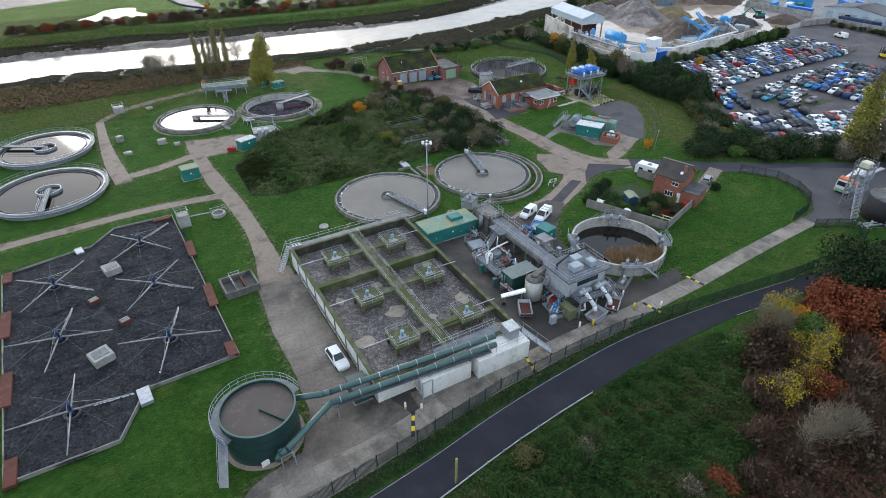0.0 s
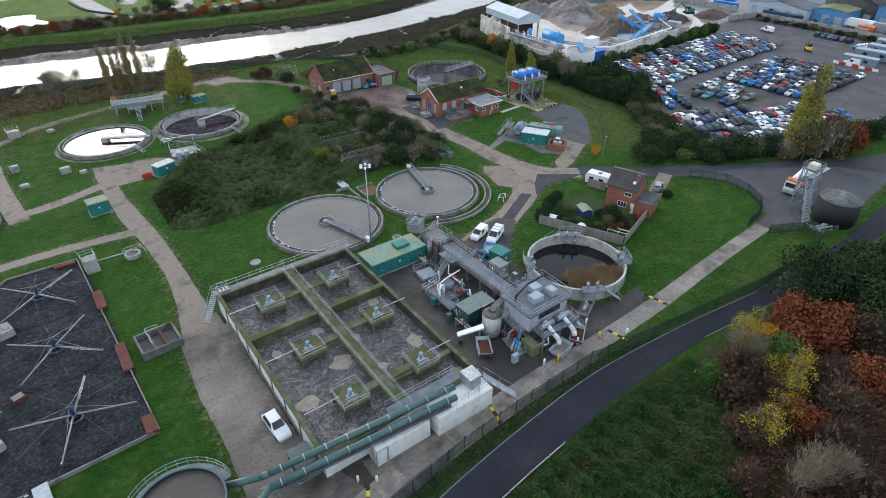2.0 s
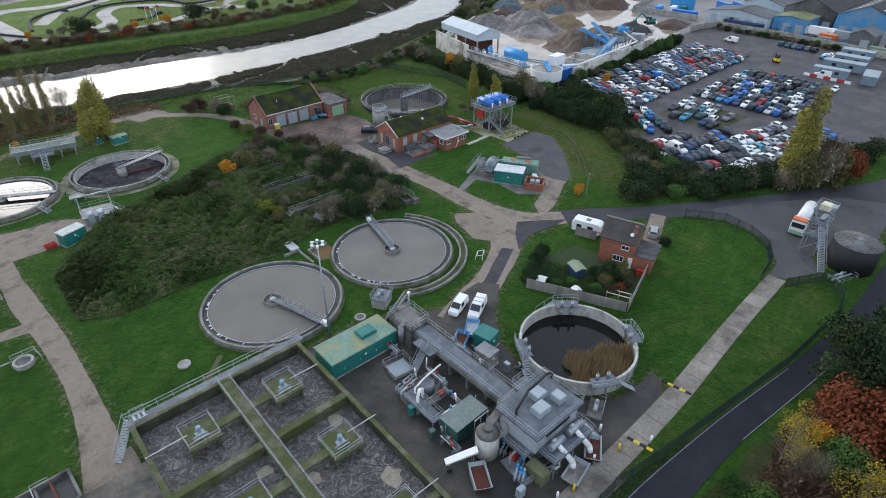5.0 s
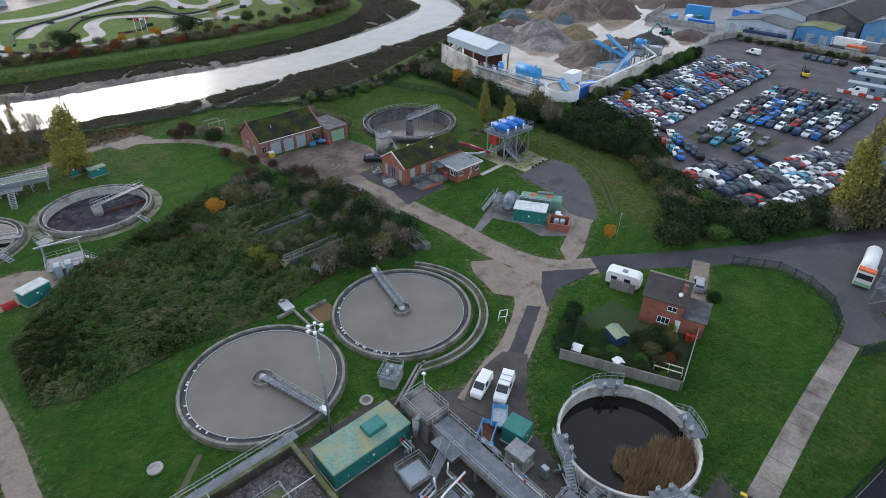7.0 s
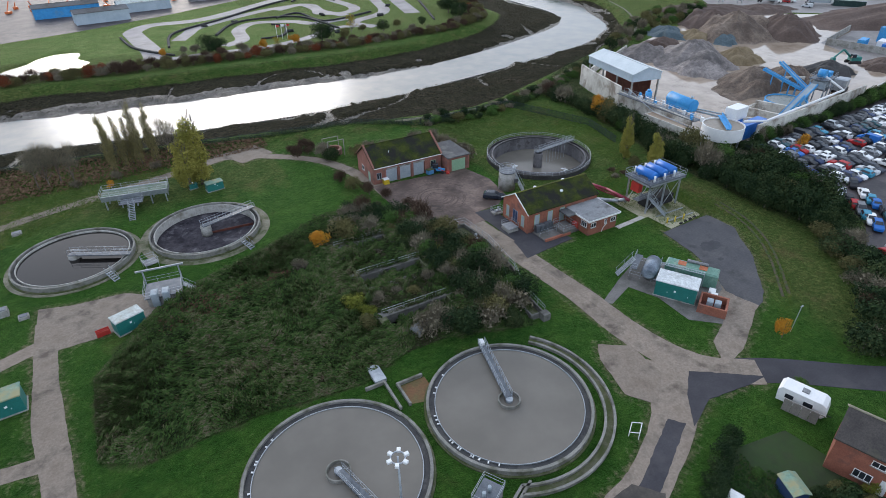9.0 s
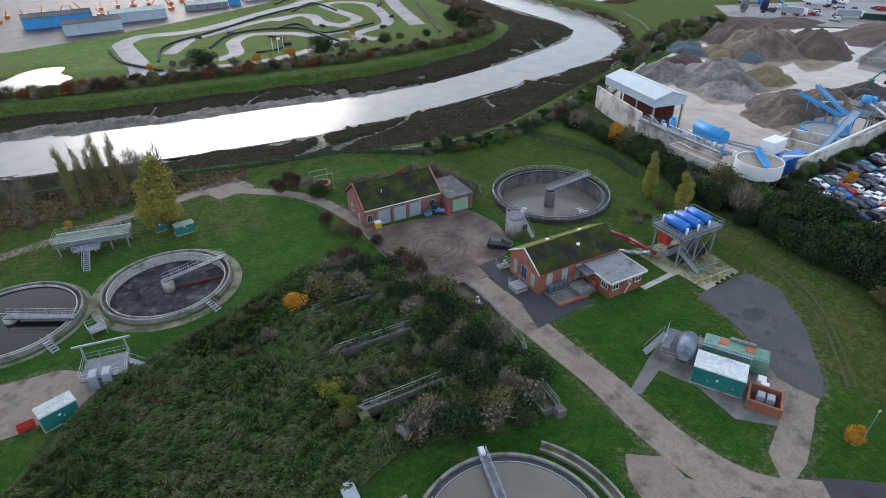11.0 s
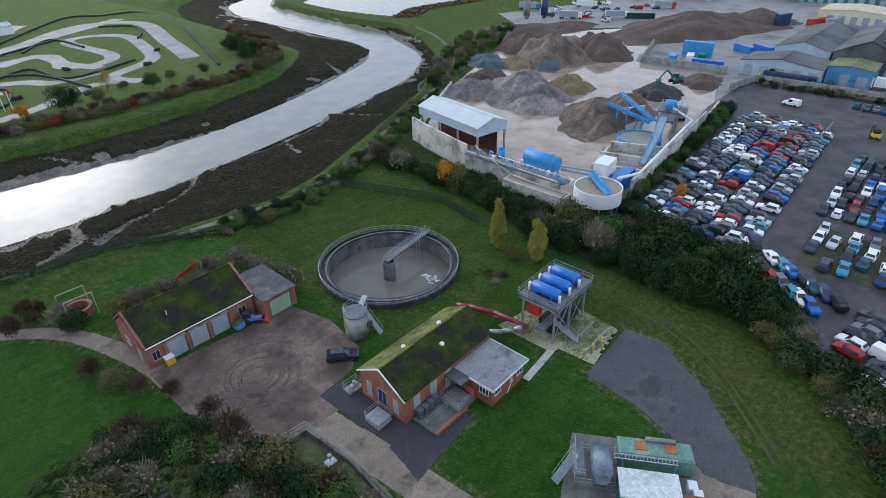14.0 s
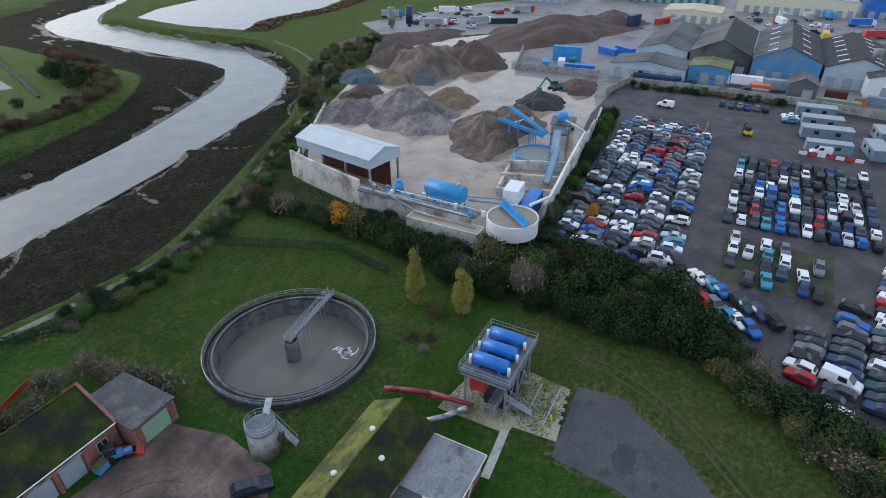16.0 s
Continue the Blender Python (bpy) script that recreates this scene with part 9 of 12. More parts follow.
for (k, x, y, q) in (("twig_bush", 58, 118, 0.8), ("twig_bush", 61.5, 118.8, 0.75), ("olive_bush", 64.4, 117.4, 0.65), ("twig_bush", 67.6, 119.4, 0.8), ("olive_bush", 59.6, 129.2, 0.6), ("twig_bush", 63.6, 130.4, 0.65), ("dark_bush", 68.4, 129.6, 0.8), ("twig_bush", 66.2, 128.0, 0.55), ("brown_bush", 60.8, 127.4, 0.5),
                     ("twig_bush", 69.8, 111.6, 1.0), ("olive_bush", 67.2, 107.4, 0.9), ("twig_bush", 64.2, 107.6, 0.9), ("lime_bush", 54.6, 118.8, 1.0), ("lime_bush", 56.0, 116.4, 0.8), ("olive_bush", 54.8, 113.8, 0.9), ("olive_bush", 71.6, 130.4, 0.8), ("twig_bush", 70.8, 134.4, 0.9), ("olive_bush", 68.6, 136.2, 0.8), ("lime_bush", 72.6, 124.4, 1.15), ("twig_bush", 52.6, 131.0, 0.7)):
    plant(k, x, y, q)
plant("orange_tree", 55.6, 137.6, 1.15)
plant("twig_bush", 50.4, 132.6, 0.95)
plant("twig_bush", 69.8, 176.6, 1.4)
plant("dark_bush", 70.5, 174.2, 1.3)
plant("olive_bush", 45, 146.5, 0.5)
for (x, y) in ((76, 150), (77, 143), (74.5, 137), (73.5, 153), (71.5, 157), (70.5, 162), (75.5, 132)):
    plant(RNG.choice(["twig_bush", "olive_bush", "brown_bush"]), x - 2, y, RNG.uniform(0.8, 1.2))
# behind the workshop
fill([(76, 173), (96, 172), (99, 158), (97, 156), (95.5, 160), (95.5, 170.5), (76, 171.5)], [("twig_bush", 4), ("olive_bush", 1)], 2.2, 1.2, 1.0, 41)
fill([(62, 183), (68, 184), (70, 179), (64, 178)], [("olive_bush", 1), ("brown_bush", 2)], 2.0, 1.0, 1.0, 42)
# river side: poplars and bare trees
plant("poplar", 41.8, 176.4, 2.9, 0.58, 0)
plant("poplar", 39.2, 175.2, 2.4, 0.62, 2)
for (x, y) in ((31.5, 194.5), (28.0, 194.8), (34.5, 195), (25.5, 193.5), (29.8, 196)):
    plant("thin_poplar", x, y, RNG.uniform(0.95, 1.15), RNG.uniform(1.3, 1.6))
for (x, y) in ((12.6, 192), (14.8, 193), (10.6, 191.5), (17.5, 190.5), (38, 196)):
    plant("bare_tree", x, y, 1.1, 1.2)
for (x, y) in ((26, 188), (34, 190), (18, 188)):
    plant("twig_bush", x, y, 0.8)
plant("orange_tree", 24.4, 183.5, 0.6)
bramble("dead_bracken", [(-40, 186), (60, 190), (60, 196), (30, 203), (-40, 212)], 24000, 1.0, 0.3, L_BRACKEN, "red-brown dead bracken on the flood bank", "bracken", 51, 0.1)
bramble("levee_scrub", [(96, 183), (118, 181), (133, 184.5), (158, 195), (190, 212), (222, 230), (220, 234), (188, 216), (155, 199), (130, 188), (117, 185), (97, 187.5)], 26000, 1.0, 0.24, L_OLIVE, "rough scrub on the flood bank", "scrub", 53, 0.3)
fill([(100, 180.5), (118, 180), (132, 183), (158, 193.5), (196, 212), (196, 216), (157, 198), (131, 187.3), (117, 184.5), (100, 187)], [("dark_bush", 3), ("green_bush", 1.5), ("twig_bush", 2), ("olive_bush", 1.2)], 2.3, 0.85, 0.8, 54, join="dark scrubby bushes along the flood bank")
fill([(196, 214), (244, 234), (288, 250), (300, 262), (262, 262), (240, 250), (200, 222)], [("twig_bush", 2), ("olive_bush", 1.5), ("green_bush", 1), ("dark_bush", 1)], 4.0, 1.2, 1.0, 55, join="mixed bushes beside the riverside track")
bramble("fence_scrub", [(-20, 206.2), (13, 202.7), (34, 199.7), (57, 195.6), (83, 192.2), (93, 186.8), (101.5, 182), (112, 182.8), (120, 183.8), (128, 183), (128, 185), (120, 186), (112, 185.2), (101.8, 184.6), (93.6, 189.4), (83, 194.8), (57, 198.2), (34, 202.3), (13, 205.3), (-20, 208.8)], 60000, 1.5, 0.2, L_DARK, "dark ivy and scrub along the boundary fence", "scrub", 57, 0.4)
plant("brown_bush", 122.6, 136.0, 0.7, 0.5)
plant("twig_bush", 121.2, 133.0, 0.7, 0.5)
plant("brown_bush", 124.0, 133.6, 0.6, 0.5)
# far bank
fill([(-30, 283), (60, 281), (120, 276), (165, 279), (190, 292), (205, 325), (212, 370), (208, 370), (198, 328), (186, 297), (163, 285), (120, 282), (60, 288), (-30, 290)], [("brown_bush", 3), ("olive_bush", 1.4), ("twig_bush", 2), ("russet_bush", 0.6)], 2.3, 1.25, 0.9, 61, join="brown autumn hedge along the far flood bank")
for (x, y, s) in ((65, 294, 1.5), (68, 295, 1.3), (109, 292, 1.5), (111.5, 293, 1.2), (139, 297, 1.1), (184, 318, 1.6), (182, 304, 1.5), (186, 309, 1.4), (188, 330, 1.2), (160, 300, 0.7)):
    plant("dark_tree", x, y, s)
for (x, y) in ((48, 298), (56, 303), (60, 300), (126, 303), (131, 302), (148, 302), (150, 290), (97, 291), (84, 289), (120, 296), (90, 290), (76, 290)):
    plant(RNG.choice(["yellow_tree", "olive_bush", "orange_tree", "twig_bush"]), x, y, RNG.uniform(1.0, 1.6))
bramble("reed_fringe", [(284, 330), (315, 342), (358, 337), (414, 353), (440, 365), (440, 350), (410, 335), (355, 325), (318, 330), (292, 318)], 14000, 1.6, 0.7, L_BRACKEN, "red-brown reed fringe beside the lagoon", "reeds", 62, 0.08)
bramble("marsh_tufts", [(p[0], p[1]) for p in MARSH], 60000, 0.4, 0.24, L_DRYGRASS, "dark marsh tufts on the river bank", "marsh grass", 63, 0.5)
bramble("marsh_tufts", [(-40, 262), (24, 256), (80, 251), (120, 249), (157, 256), (193, 269), (219, 283), (233, 304), (236, 345), (240, 400), (230, 400), (222, 345), (214, 310), (195, 287), (157, 267), (110, 267), (40, 272), (-40, 277)], 36000, 0.4, 0.28, L_DRYGRASS, "dark marsh tufts on the far bank", "marsh grass", 64, 0.5)
bramble("tussock_grass", [(97, 172), (104, 181), (118, 183), (131, 186), (138, 178), (139, 164), (134, 142), (131, 128), (126, 113), (119, 113), (112, 122), (104, 127), (126, 137), (128, 152), (121, 163), (108, 164), (99, 160)], 60000, 0.28, 0.16, L_TUFT, "rough tussocky grass round the deep tank", "grass", 65, 0.5, blade=0.2)
bramble("tussock_grass", [(112, 113), (127, 111), (127, 104), (122, 97), (113, 88), (107, 85), (106, 82), (117, 89), (124, 96), (129, 106), (131, 118), (128, 126), (120, 122)], 22000, 0.28, 0.15, L_TUFT, "rough tussocky grass beside the tarmac pad", "grass", 66, 0.5, blade=0.2)
bramble("tussock_grass", [(-40, 168), (5, 166), (30, 184), (46, 190), (44, 196), (8, 200), (-40, 203)], 30000, 0.4, 0.22, L_TUFT, "rough grass along the flood bank", "grass", 67, 0.4, blade=0.2)
# woodland by the public road
bramble("hillside_bramble", [(4, 26.6), (19, 30.3), (30, 32.0), (42, 33.0), (58, 33.7), (66, 32.6), (62, 22), (48, 15), (30, 8), (14, 12)], 150000, 2.3, 0.14, L_HILL, "dense green bramble bank beside the road", "bramble", 71, 0.4)
bramble("woodland_floor", [(36, 12), (48, 15), (60, 22), (64, 30), (76, 31), (110, 30), (130, 24), (130, -10), (60, -20), (30, 0)], 150000, 2.6, 0.2, L_UNDER, "russet-brown woodland scrub", "undergrowth", 72, 0.3)
bramble("verge_scrub", [(-12, 31.2), (5, 33.6), (19.5, 35.2), (30, 36.9), (42, 38.1), (54.5, 38.7), (66, 37.6), (66, 38.2), (54.4, 39.8), (43.5, 39.7), (32.6, 39.1), (19.8, 37.4), (9.1, 36.1), (-12, 33)], 60000, 0.55, 0.11, L_DARK, "dark ivy and dead grass on the road verge", "scrub", 75, 0.6)
bramble("hedge_edge", [(17, 28.6), (19, 29.6), (30, 31.4), (30.2, 29.6), (20, 27)], 6000, 1.6, 0.2, L_OLIVE, "olive hedge at the road edge", "hedge", 73, 0.5)
for (k, x, y, s, h) in (("yellow_tree", 70.5, 29.6, 1.25, 1.15), ("bare_tree", 67.5, 27.2, 1.1, 1.0), ("brown_bush", 65.5, 25.4, 1.9, 1.2), ("brown_bush", 62.2, 24.8, 1.7, 1.2), ("yellow_tree", 68, 21.6, 1.3, 1.0), ("yellow_tree", 71.6, 22.6, 1.2, 1.0),
                        ("yellow_tree", 59.6, 20.6, 1.3, 0.9), ("brown_bush", 57.5, 21.5, 1.6, 1.1), ("russet_bush", 77, 26, 1.9, 1.1), ("russet_bush", 81, 27, 1.9, 1.2), ("russet_bush", 80, 23, 2.0, 1.2), ("russet_bush", 85, 25, 2.0, 1.2), ("orange_tree", 76.4, 28.3, 1.0, 1.0),
                        ("dark_tree", 88.5, 29.0, 1.6, 1.15), ("dark_tree", 93.5, 28.6, 1.7, 1.1), ("dark_tree", 98, 27.2, 1.6, 1.2), ("dark_tree", 92, 25, 1.6, 1.2), ("dark_tree", 104, 27.0, 1.5, 1.2), ("brown_bush", 73.5, 18.5, 1.9, 1.2), ("brown_bush", 69, 16, 1.9, 1.2), ("russet_bush", 76, 17, 1.9, 1.2),
                        ("bare_tree", 55, 14, 1.0, 1.0), ("bare_tree", 58, 13, 1.1, 1.0), ("brown_bush", 52, 13, 1.6, 1.1), ("brown_bush", 60, 11, 1.8, 1.1), ("brown_bush", 47, 14.5, 1.3, 1.1), ("russet_bush", 43.5, 16.0, 1.0, 1.0), ("twig_bush", 41, 17.0, 1.0, 1.0), ("brown_bush", 64, 14, 1.8, 1.1), ("brown_bush", 46, 10, 1.6, 1.1),
                        ("yellow_tree", 75, 29.6, 1.1, 1.0), ("green_bush", 74, 24.5, 1.6, 1.0), ("dark_tree", 90, 20, 1.5, 1.2), ("brown_bush", 84, 19, 2.0, 1.2), ("russet_bush", 66, 18, 1.5, 1.1), ("green_bush", 62.8, 28.2, 1.3, 1.0), ("yellow_tree", 64.5, 20.2, 1.0, 0.9), ("brown_bush", 52.5, 18, 1.3, 1.0), ("olive_bush", 29, 29.6, 1.0, 1.0), ("twig_bush", 35, 26.5, 0.9, 0.9)):
    plant(k, x, y, s, h)
fill([(60, -15), (110, 22), (160, 20), (160, -40), (60, -40)], [("brown_bush", 3), ("russet_bush", 2), ("dark_tree", 1)], 5.5, 2.0, 1.1, 74, join="brown woodland behind the road")
for (k, x, y, s, h) in GARDEN:
    plant(k, x, y, s, h, z=0)
bramble("garden_plants", GARDEN_COVER, 26000, 0.9, 0.11, L_HILL, "overgrown dark borders of the house garden", "garden plants", 76, 0.9, keep=lambda x, y: ripple(x, y, 0.55, 77) > -0.35)
for (k, x, y, q, h) in (("dark_bush", 84.4, 62.6, 0.75, 1.2), ("dark_bush", 86.6, 61.0, 0.65, 1.1), ("olive_bush", 88.6, 61.4, 0.6, 1.1), ("green_bush", 83.2, 59.4, 0.5, 1.0), ("dark_bush", 80.6, 60.6, 0.5, 1.0), ("brown_bush", 86.0, 59.2, 0.5, 0.9), ("lime_bush", 90.4, 62.6, 0.5, 1.1), ("dark_bush", 79.0, 67.4, 0.5, 1.0), ("green_bush", 81.8, 69.8, 0.45, 1.0)):
    plant(k, x, y, q, h, z=0)

# ---- vehicles ----
def car_mesh(L=4.2, W=1.72, roof=1.45, kind="hatch"):
    """Body (one closed skin), windows and a wheel for one model of car."""
    h, w, belt = L / 2, W / 2, 0.92
    if kind == "van":
        st = [(-h, .97, .6, 1.0, .9), (-h + .06, 1, roof * .96, 1.0, .86), (-h + .4, 1, roof, 1.0, .84), (0.24 * h, 1, roof, 1.0, .82), (0.6 * h, 1, 1.16, 1.0, .86), (0.92 * h, .96, .96, .9, .82), (h, .88, .62, .62, .8)]
    elif kind == "saloon":
        st = [(-h, .92, .78, .78, .85), (-h + .1, .97, .95, .93, .86), (-.62 * h, 1, 1.0, .95, .84), (-.32 * h, 1, roof, .95, .70), (.12 * h, 1, roof, .94, .70), (.45 * h, 1, .97, .93, .82), (.9 * h, .95, .80, .78, .84), (h, .86, .62, .6, .84)]
    else:
        st = [(-h, .92, .80, .80, .85), (-h + .08, .97, 1.05, .95, .80), (-.72 * h, 1, roof - .04, .95, .70), (.06 * h, 1, roof, .94, .70), (.42 * h, 1, .98, .93, .82), (.9 * h, .95, .80, .78, .84), (h, .86, .62, .6, .84)]
    g, n = Geo(), 8
    v = []
    for x, ws_, top, bl, tw in st:
        a = w * ws_
        half = [(a * .9, .22), (a, .45), (a * .985, bl), (w * tw * ws_, top)]
        v += [(x, y, z) for y, z in half] + [(x, -y, z) for y, z in reversed(half)]
    f = []
    for i in range(len(st) - 1):
        for k in range(n):
            j = (k + 1) % n
            f.append((i * n + k, i * n + j, (i + 1) * n + j, (i + 1) * n + k))
    f += [tuple(reversed(range(n))), tuple(range((len(st) - 1) * n, len(st) * n))]
    g.add(v, f, False)
    body = g.mesh("car_body")
    q = Geo()
    hi = [s for s in st if s[2] > 1.2]
    x0, x1 = hi[0][0], hi[-1][0]
    i1 = st.index(hi[-1])
    nx_ = st[i1 + 1]
    o = 0.012
    tw = w * hi[0][4]
    if kind == "van":
        q.add([(x1 + .02, tw * .9, roof - .06), (x1 + .02, -tw * .9, roof - .06), (nx_[0] - .02, -tw * .95, nx_[2] + .06), (nx_[0] - .02, tw * .95, nx_[2] + .06)], [(0, 1, 2, 3)])
        q.v = [(x + .03, y, z + .03) for x, y, z in q.v]
        for s in (1, -1):
            q.add([(x1 - 1.0, s * (w + o - .03), 1.15), (x1 + .1, s * (w + o - .03), 1.15), (x1 - .05, s * (tw + o + .02), roof - .12), (x1 - 1.0, s * (tw + o + .02), roof - .12)], [(0, 1, 2, 3)])
    else:
        pv = st[st.index(hi[0]) - 1]
        for s in (1, -1):
            q.add([(x0 - .1, s * (w * .985 + o - .01), belt + .06), (x1 + .42, s * (w * .985 + o - .01), belt + .06), (x1 + .02, s * (tw + .035 + o), roof - .09), (x0 + .05, s * (tw + .035 + o), roof - .09)], [(0, 1, 2, 3)])
        q.add([(x1 + .05, tw * .92, roof - .03 + o), (x1 + .05, -tw * .92, roof - .03 + o), (nx_[0] - .04, -w * .78, nx_[2] + .05 + o), (nx_[0] - .04, w * .78, nx_[2] + .05 + o)], [(0, 1, 2, 3)])
        q.add([(x0 - .03, tw * .9, hi[0][2] - .05 + o), (x0 - .03, -tw * .9, hi[0][2] - .05 + o), (pv[0] + .03 - .02, -w * .74, pv[2] + .05 + o), (pv[0] + .03 - .02, w * .74, pv[2] + .05 + o)], [(0, 1, 2, 3)])
    panes = []
    names = ("windscreen", "side_window", "side_window") if kind == "van" else ("side_window", "side_window", "windscreen", "rear_window")
    for k, nm in enumerate(names):
        p = Geo().add(q.v[4 * k:4 * k + 4], [(0, 1, 2, 3)]).mesh(nm)
        p.materials.append(GLASS)
        panes.append((nm, p))
    return body, panes, [(sx * h * .62, sy * (w - .1)) for sx in (1, -1) for sy in (1, -1)]


wheel_mesh = Geo().rod((0, -.1, 0), (0, .1, 0), .31, 12).mesh("wheel")
wheel_mesh.materials.append(BLACK)
MODELS = {"hatch": car_mesh(3.9, 1.7, 1.47, "hatch"), "saloon": car_mesh(4.5, 1.76, 1.42, "saloon"), "estate": car_mesh(4.5, 1.78, 1.56, "hatch"), "van": car_mesh(4.9, 1.9, 1.95, "van")}
for b, _, _ in MODELS.values():
    b.materials.append(CARPAINT)


def car(kind, x, y, rz, text, paint=None, grp="", z=0.0):
    b, g, ws_ = MODELS[kind]
    t = thing("van" if kind == "van" else "car", text, "van" if kind == "van" else "car", (x, y, z), rz, grp)
    o = part("body", b, CARPAINT, t)
    if paint:
        o.material_slots[0].link = "OBJECT"
        o.material_slots[0].material = paint
    for nm, p in g:
        part(nm, p, GLASS, t)
    for p in ws_:
        w = part("wheel", wheel_mesh, BLACK, t)
        w.location = (*p, 0.31)
    return t


BLACKPAINT = mat("black_car_paint", (0.016, 0.022, 0.036), (0.022, 0.03, 0.045), 0.25, s=1, fine=4, bump=0)
SILVERPAINT = mat("silver_car_paint", (0.33, 0.34, 0.36), (0.36, 0.37, 0.39), 0.3, 0.3, s=1, fine=4, bump=0)
car("estate", 16.7, 54.4, -87, "white hatchback parked on the concrete drive", WHITE)
sv = car("van", 62.3, 72.7, -158, "white panel van parked on the spur road", WHITE, z=0.05)
sv.scale = (0.82, 0.86, 0.85)
lv = car("van", 64.1, 70.5, -152, "white long-wheelbase van with roof bars", WHITE, z=0.05)
lv.scale = (0.95, 0.92, 0.92)
part("roof_bar", Geo().box(-1.2, -1.1, -0.75, 0.75, 1.97, 2.03).box(-0.2, -0.1, -0.75, 0.75, 1.97, 2.03).box(0.7, 0.8, -0.75, 0.75, 1.97, 2.03), GALV, lv)
car("estate", 93.0, 138.4, -40, "black car parked on the muddy yard", BLACKPAINT, z=0.05)
car("hatch", 103.3, 65.0, 26, "silver car parked on the house drive", SILVERPAINT, z=0.04)
ld = thing("tractor_loader", "small blue tractor with a red front loader at the workshop door", "tractor", (89.0, 155.2, 0.04), -35)
part("body", Geo().box(-1.4, 0.6, -0.45, 0.45, 0.5, 1.2, 0.1).box(0.6, 1.6, -0.35, 0.35, 0.5, 1.0, 0.08), SKYBLUE, ld)
part("cab", Geo().box(-1.1, 0.1, -0.55, 0.55, 1.2, 2.2, 0.08), GLASS, ld)
part("bucket", Geo().prism([(2.0, 0.1), (2.7, 0.1), (2.7, 0.2), (2.1, 0.7), (2.0, 0.7)], -0.9, 0.9, "y"), RED, ld)
part("arm", Geo().rod((0.2, 0.6, 1.1), (2.1, 0.6, 0.5), 0.07, 5).rod((0.2, -0.6, 1.1), (2.1, -0.6, 0.5), 0.07, 5), RED, ld)
for x, r in ((-0.8, 0.55), (1.1, 0.35)):
    for y in (-0.65, 0.45):
        part("wheel", Geo().rod((x, y, r), (x, y + 0.22, r), r, 14), BLACK, ld)
wbn = thing("blue_waste_cart", "blue wheeled waste cart with a yellowed lid", "cart", (87.0, 155.2, 0.04), 10)
part("body", Geo().box(-0.7, 0.7, -0.5, 0.5, 0.2, 1.2, 0.05), SHEDBLUE, wbn)
part("lid", Geo().box(-0.75, 0.75, -0.55, 0.55, 1.2, 1.3, 0.05), MOSS_CONC, wbn)
yb = thing("yellow_bin", "yellow and white salt bin against the workshop wall", "bin", (76.6, 155.9, 0.04), 0)
part("body", Geo().box(-0.6, 0.6, -0.5, 0.5, 0, 1.1, 0.06), YELLOW, yb)
part("lid", Geo().box(-0.65, 0.65, -0.55, 0.55, 1.1, 1.3, 0.1), WHITE, yb)
rbt = thing("red_barrier", "red plastic barriers stacked beside a kiosk", "barrier", (20.6, 131.6, 0.04), 10)
for k in range(3):
    part("panel", Geo().box(-0.9, 0.9, -0.5 + k * 0.4, -0.42 + k * 0.4, 0, 0.8, 0.02), RED, rbt)

# tanker lorry
tk = thing("tanker_lorry", "tanker lorry with a white barrel, orange and green cab", "lorry", (127.4, 48.6, 0.05), 188)
cabx = 3.4
part("cab", Geo().prism([(cabx, 0.5), (cabx + 2.1, 0.5), (cabx + 2.15, 1.7), (cabx + 1.85, 3.0), (cabx + 0.1, 3.1), (cabx, 2.8)], -1.22, 1.22, "y"), WHITE, tk)
part("grille", Geo().box(cabx + 2.1, cabx + 2.18, -1.1, 1.1, 0.5, 1.1), GREENDOOR, tk)
part("visor", Geo().box(cabx + 0.6, cabx + 1.95, -1.2, 1.2, 3.02, 3.3, 0.1), ORANGE, tk)
part("windscreen", Geo().box(cabx + 1.98, cabx + 2.14, -1.05, 1.05, 1.75, 2.6), GLASS, tk)
part("chassis", Geo().box(-4.6, cabx, -0.45, 0.45, 0.7, 1.0), BLACK, tk)
part("barrel", Geo().rod((-4.4, 0, 2.05), (3.0, 0, 2.05), 1.12, 24), WHITE, tk, "white tanker barrel")
part("orange_skirt", Geo().box(-1.0, 3.1, -1.2, 1.2, 0.6, 1.2, 0.05), ORANGE, tk)
for x in (-3.8, -2.5, 4.4):
    for y in (-1.2, 0.9):
        part("wheel", Geo().rod((x, y, 0.5), (x, y + 0.3, 0.5), 0.5, 16), BLACK, tk)

# the scrapyard: rows of cars
RNG.seed(77)
spots = []
for k in range(33):                                  # main block, five lanes
    for lane in range(5):
        x = 158.8 + k * 2.28
        y0 = 106.6 + (x - 157) * 0.035 + max(0, (163 - x)) * 0.5
        spots.append((x, y0 + lane * 4.75, 90))
for r in range(8):                                   # second block
    for k in range(12):
        spots.append((183.6 + r * 4.85, 73.8 + k * 2.25 - r * 0.05, 0))
for r in range(4):                                   # cars on the grass island
    for k in range(6):
        if (r, k) not in ((0, 2), (3, 1), (3, 4), (0, 5)):
            spots.append((161.6 + r * 4.25 + 0.5 * (k % 2), 83.2 + k * 2.7, 0))
for k in range(9):                                   # diagonal line
    for s in (0, 1):
        spots.append((157.2 - k * 1.25 + s * 3.6, 107.2 - k * 1.85 - s * 2.4, 35))
for k in range(4):                                   # behind the low fence
    for r in range(4):
        spots.append((228.6 + r * 2.3, 111.6 + k * 5.0, 90))
for k in range(6):
    spots.append((262 + (k % 2) * 0.6, 95 + k * 2.4, 0))
for k in range(3):
    spots.append((254 + k * 2.4, 88.5, 90))
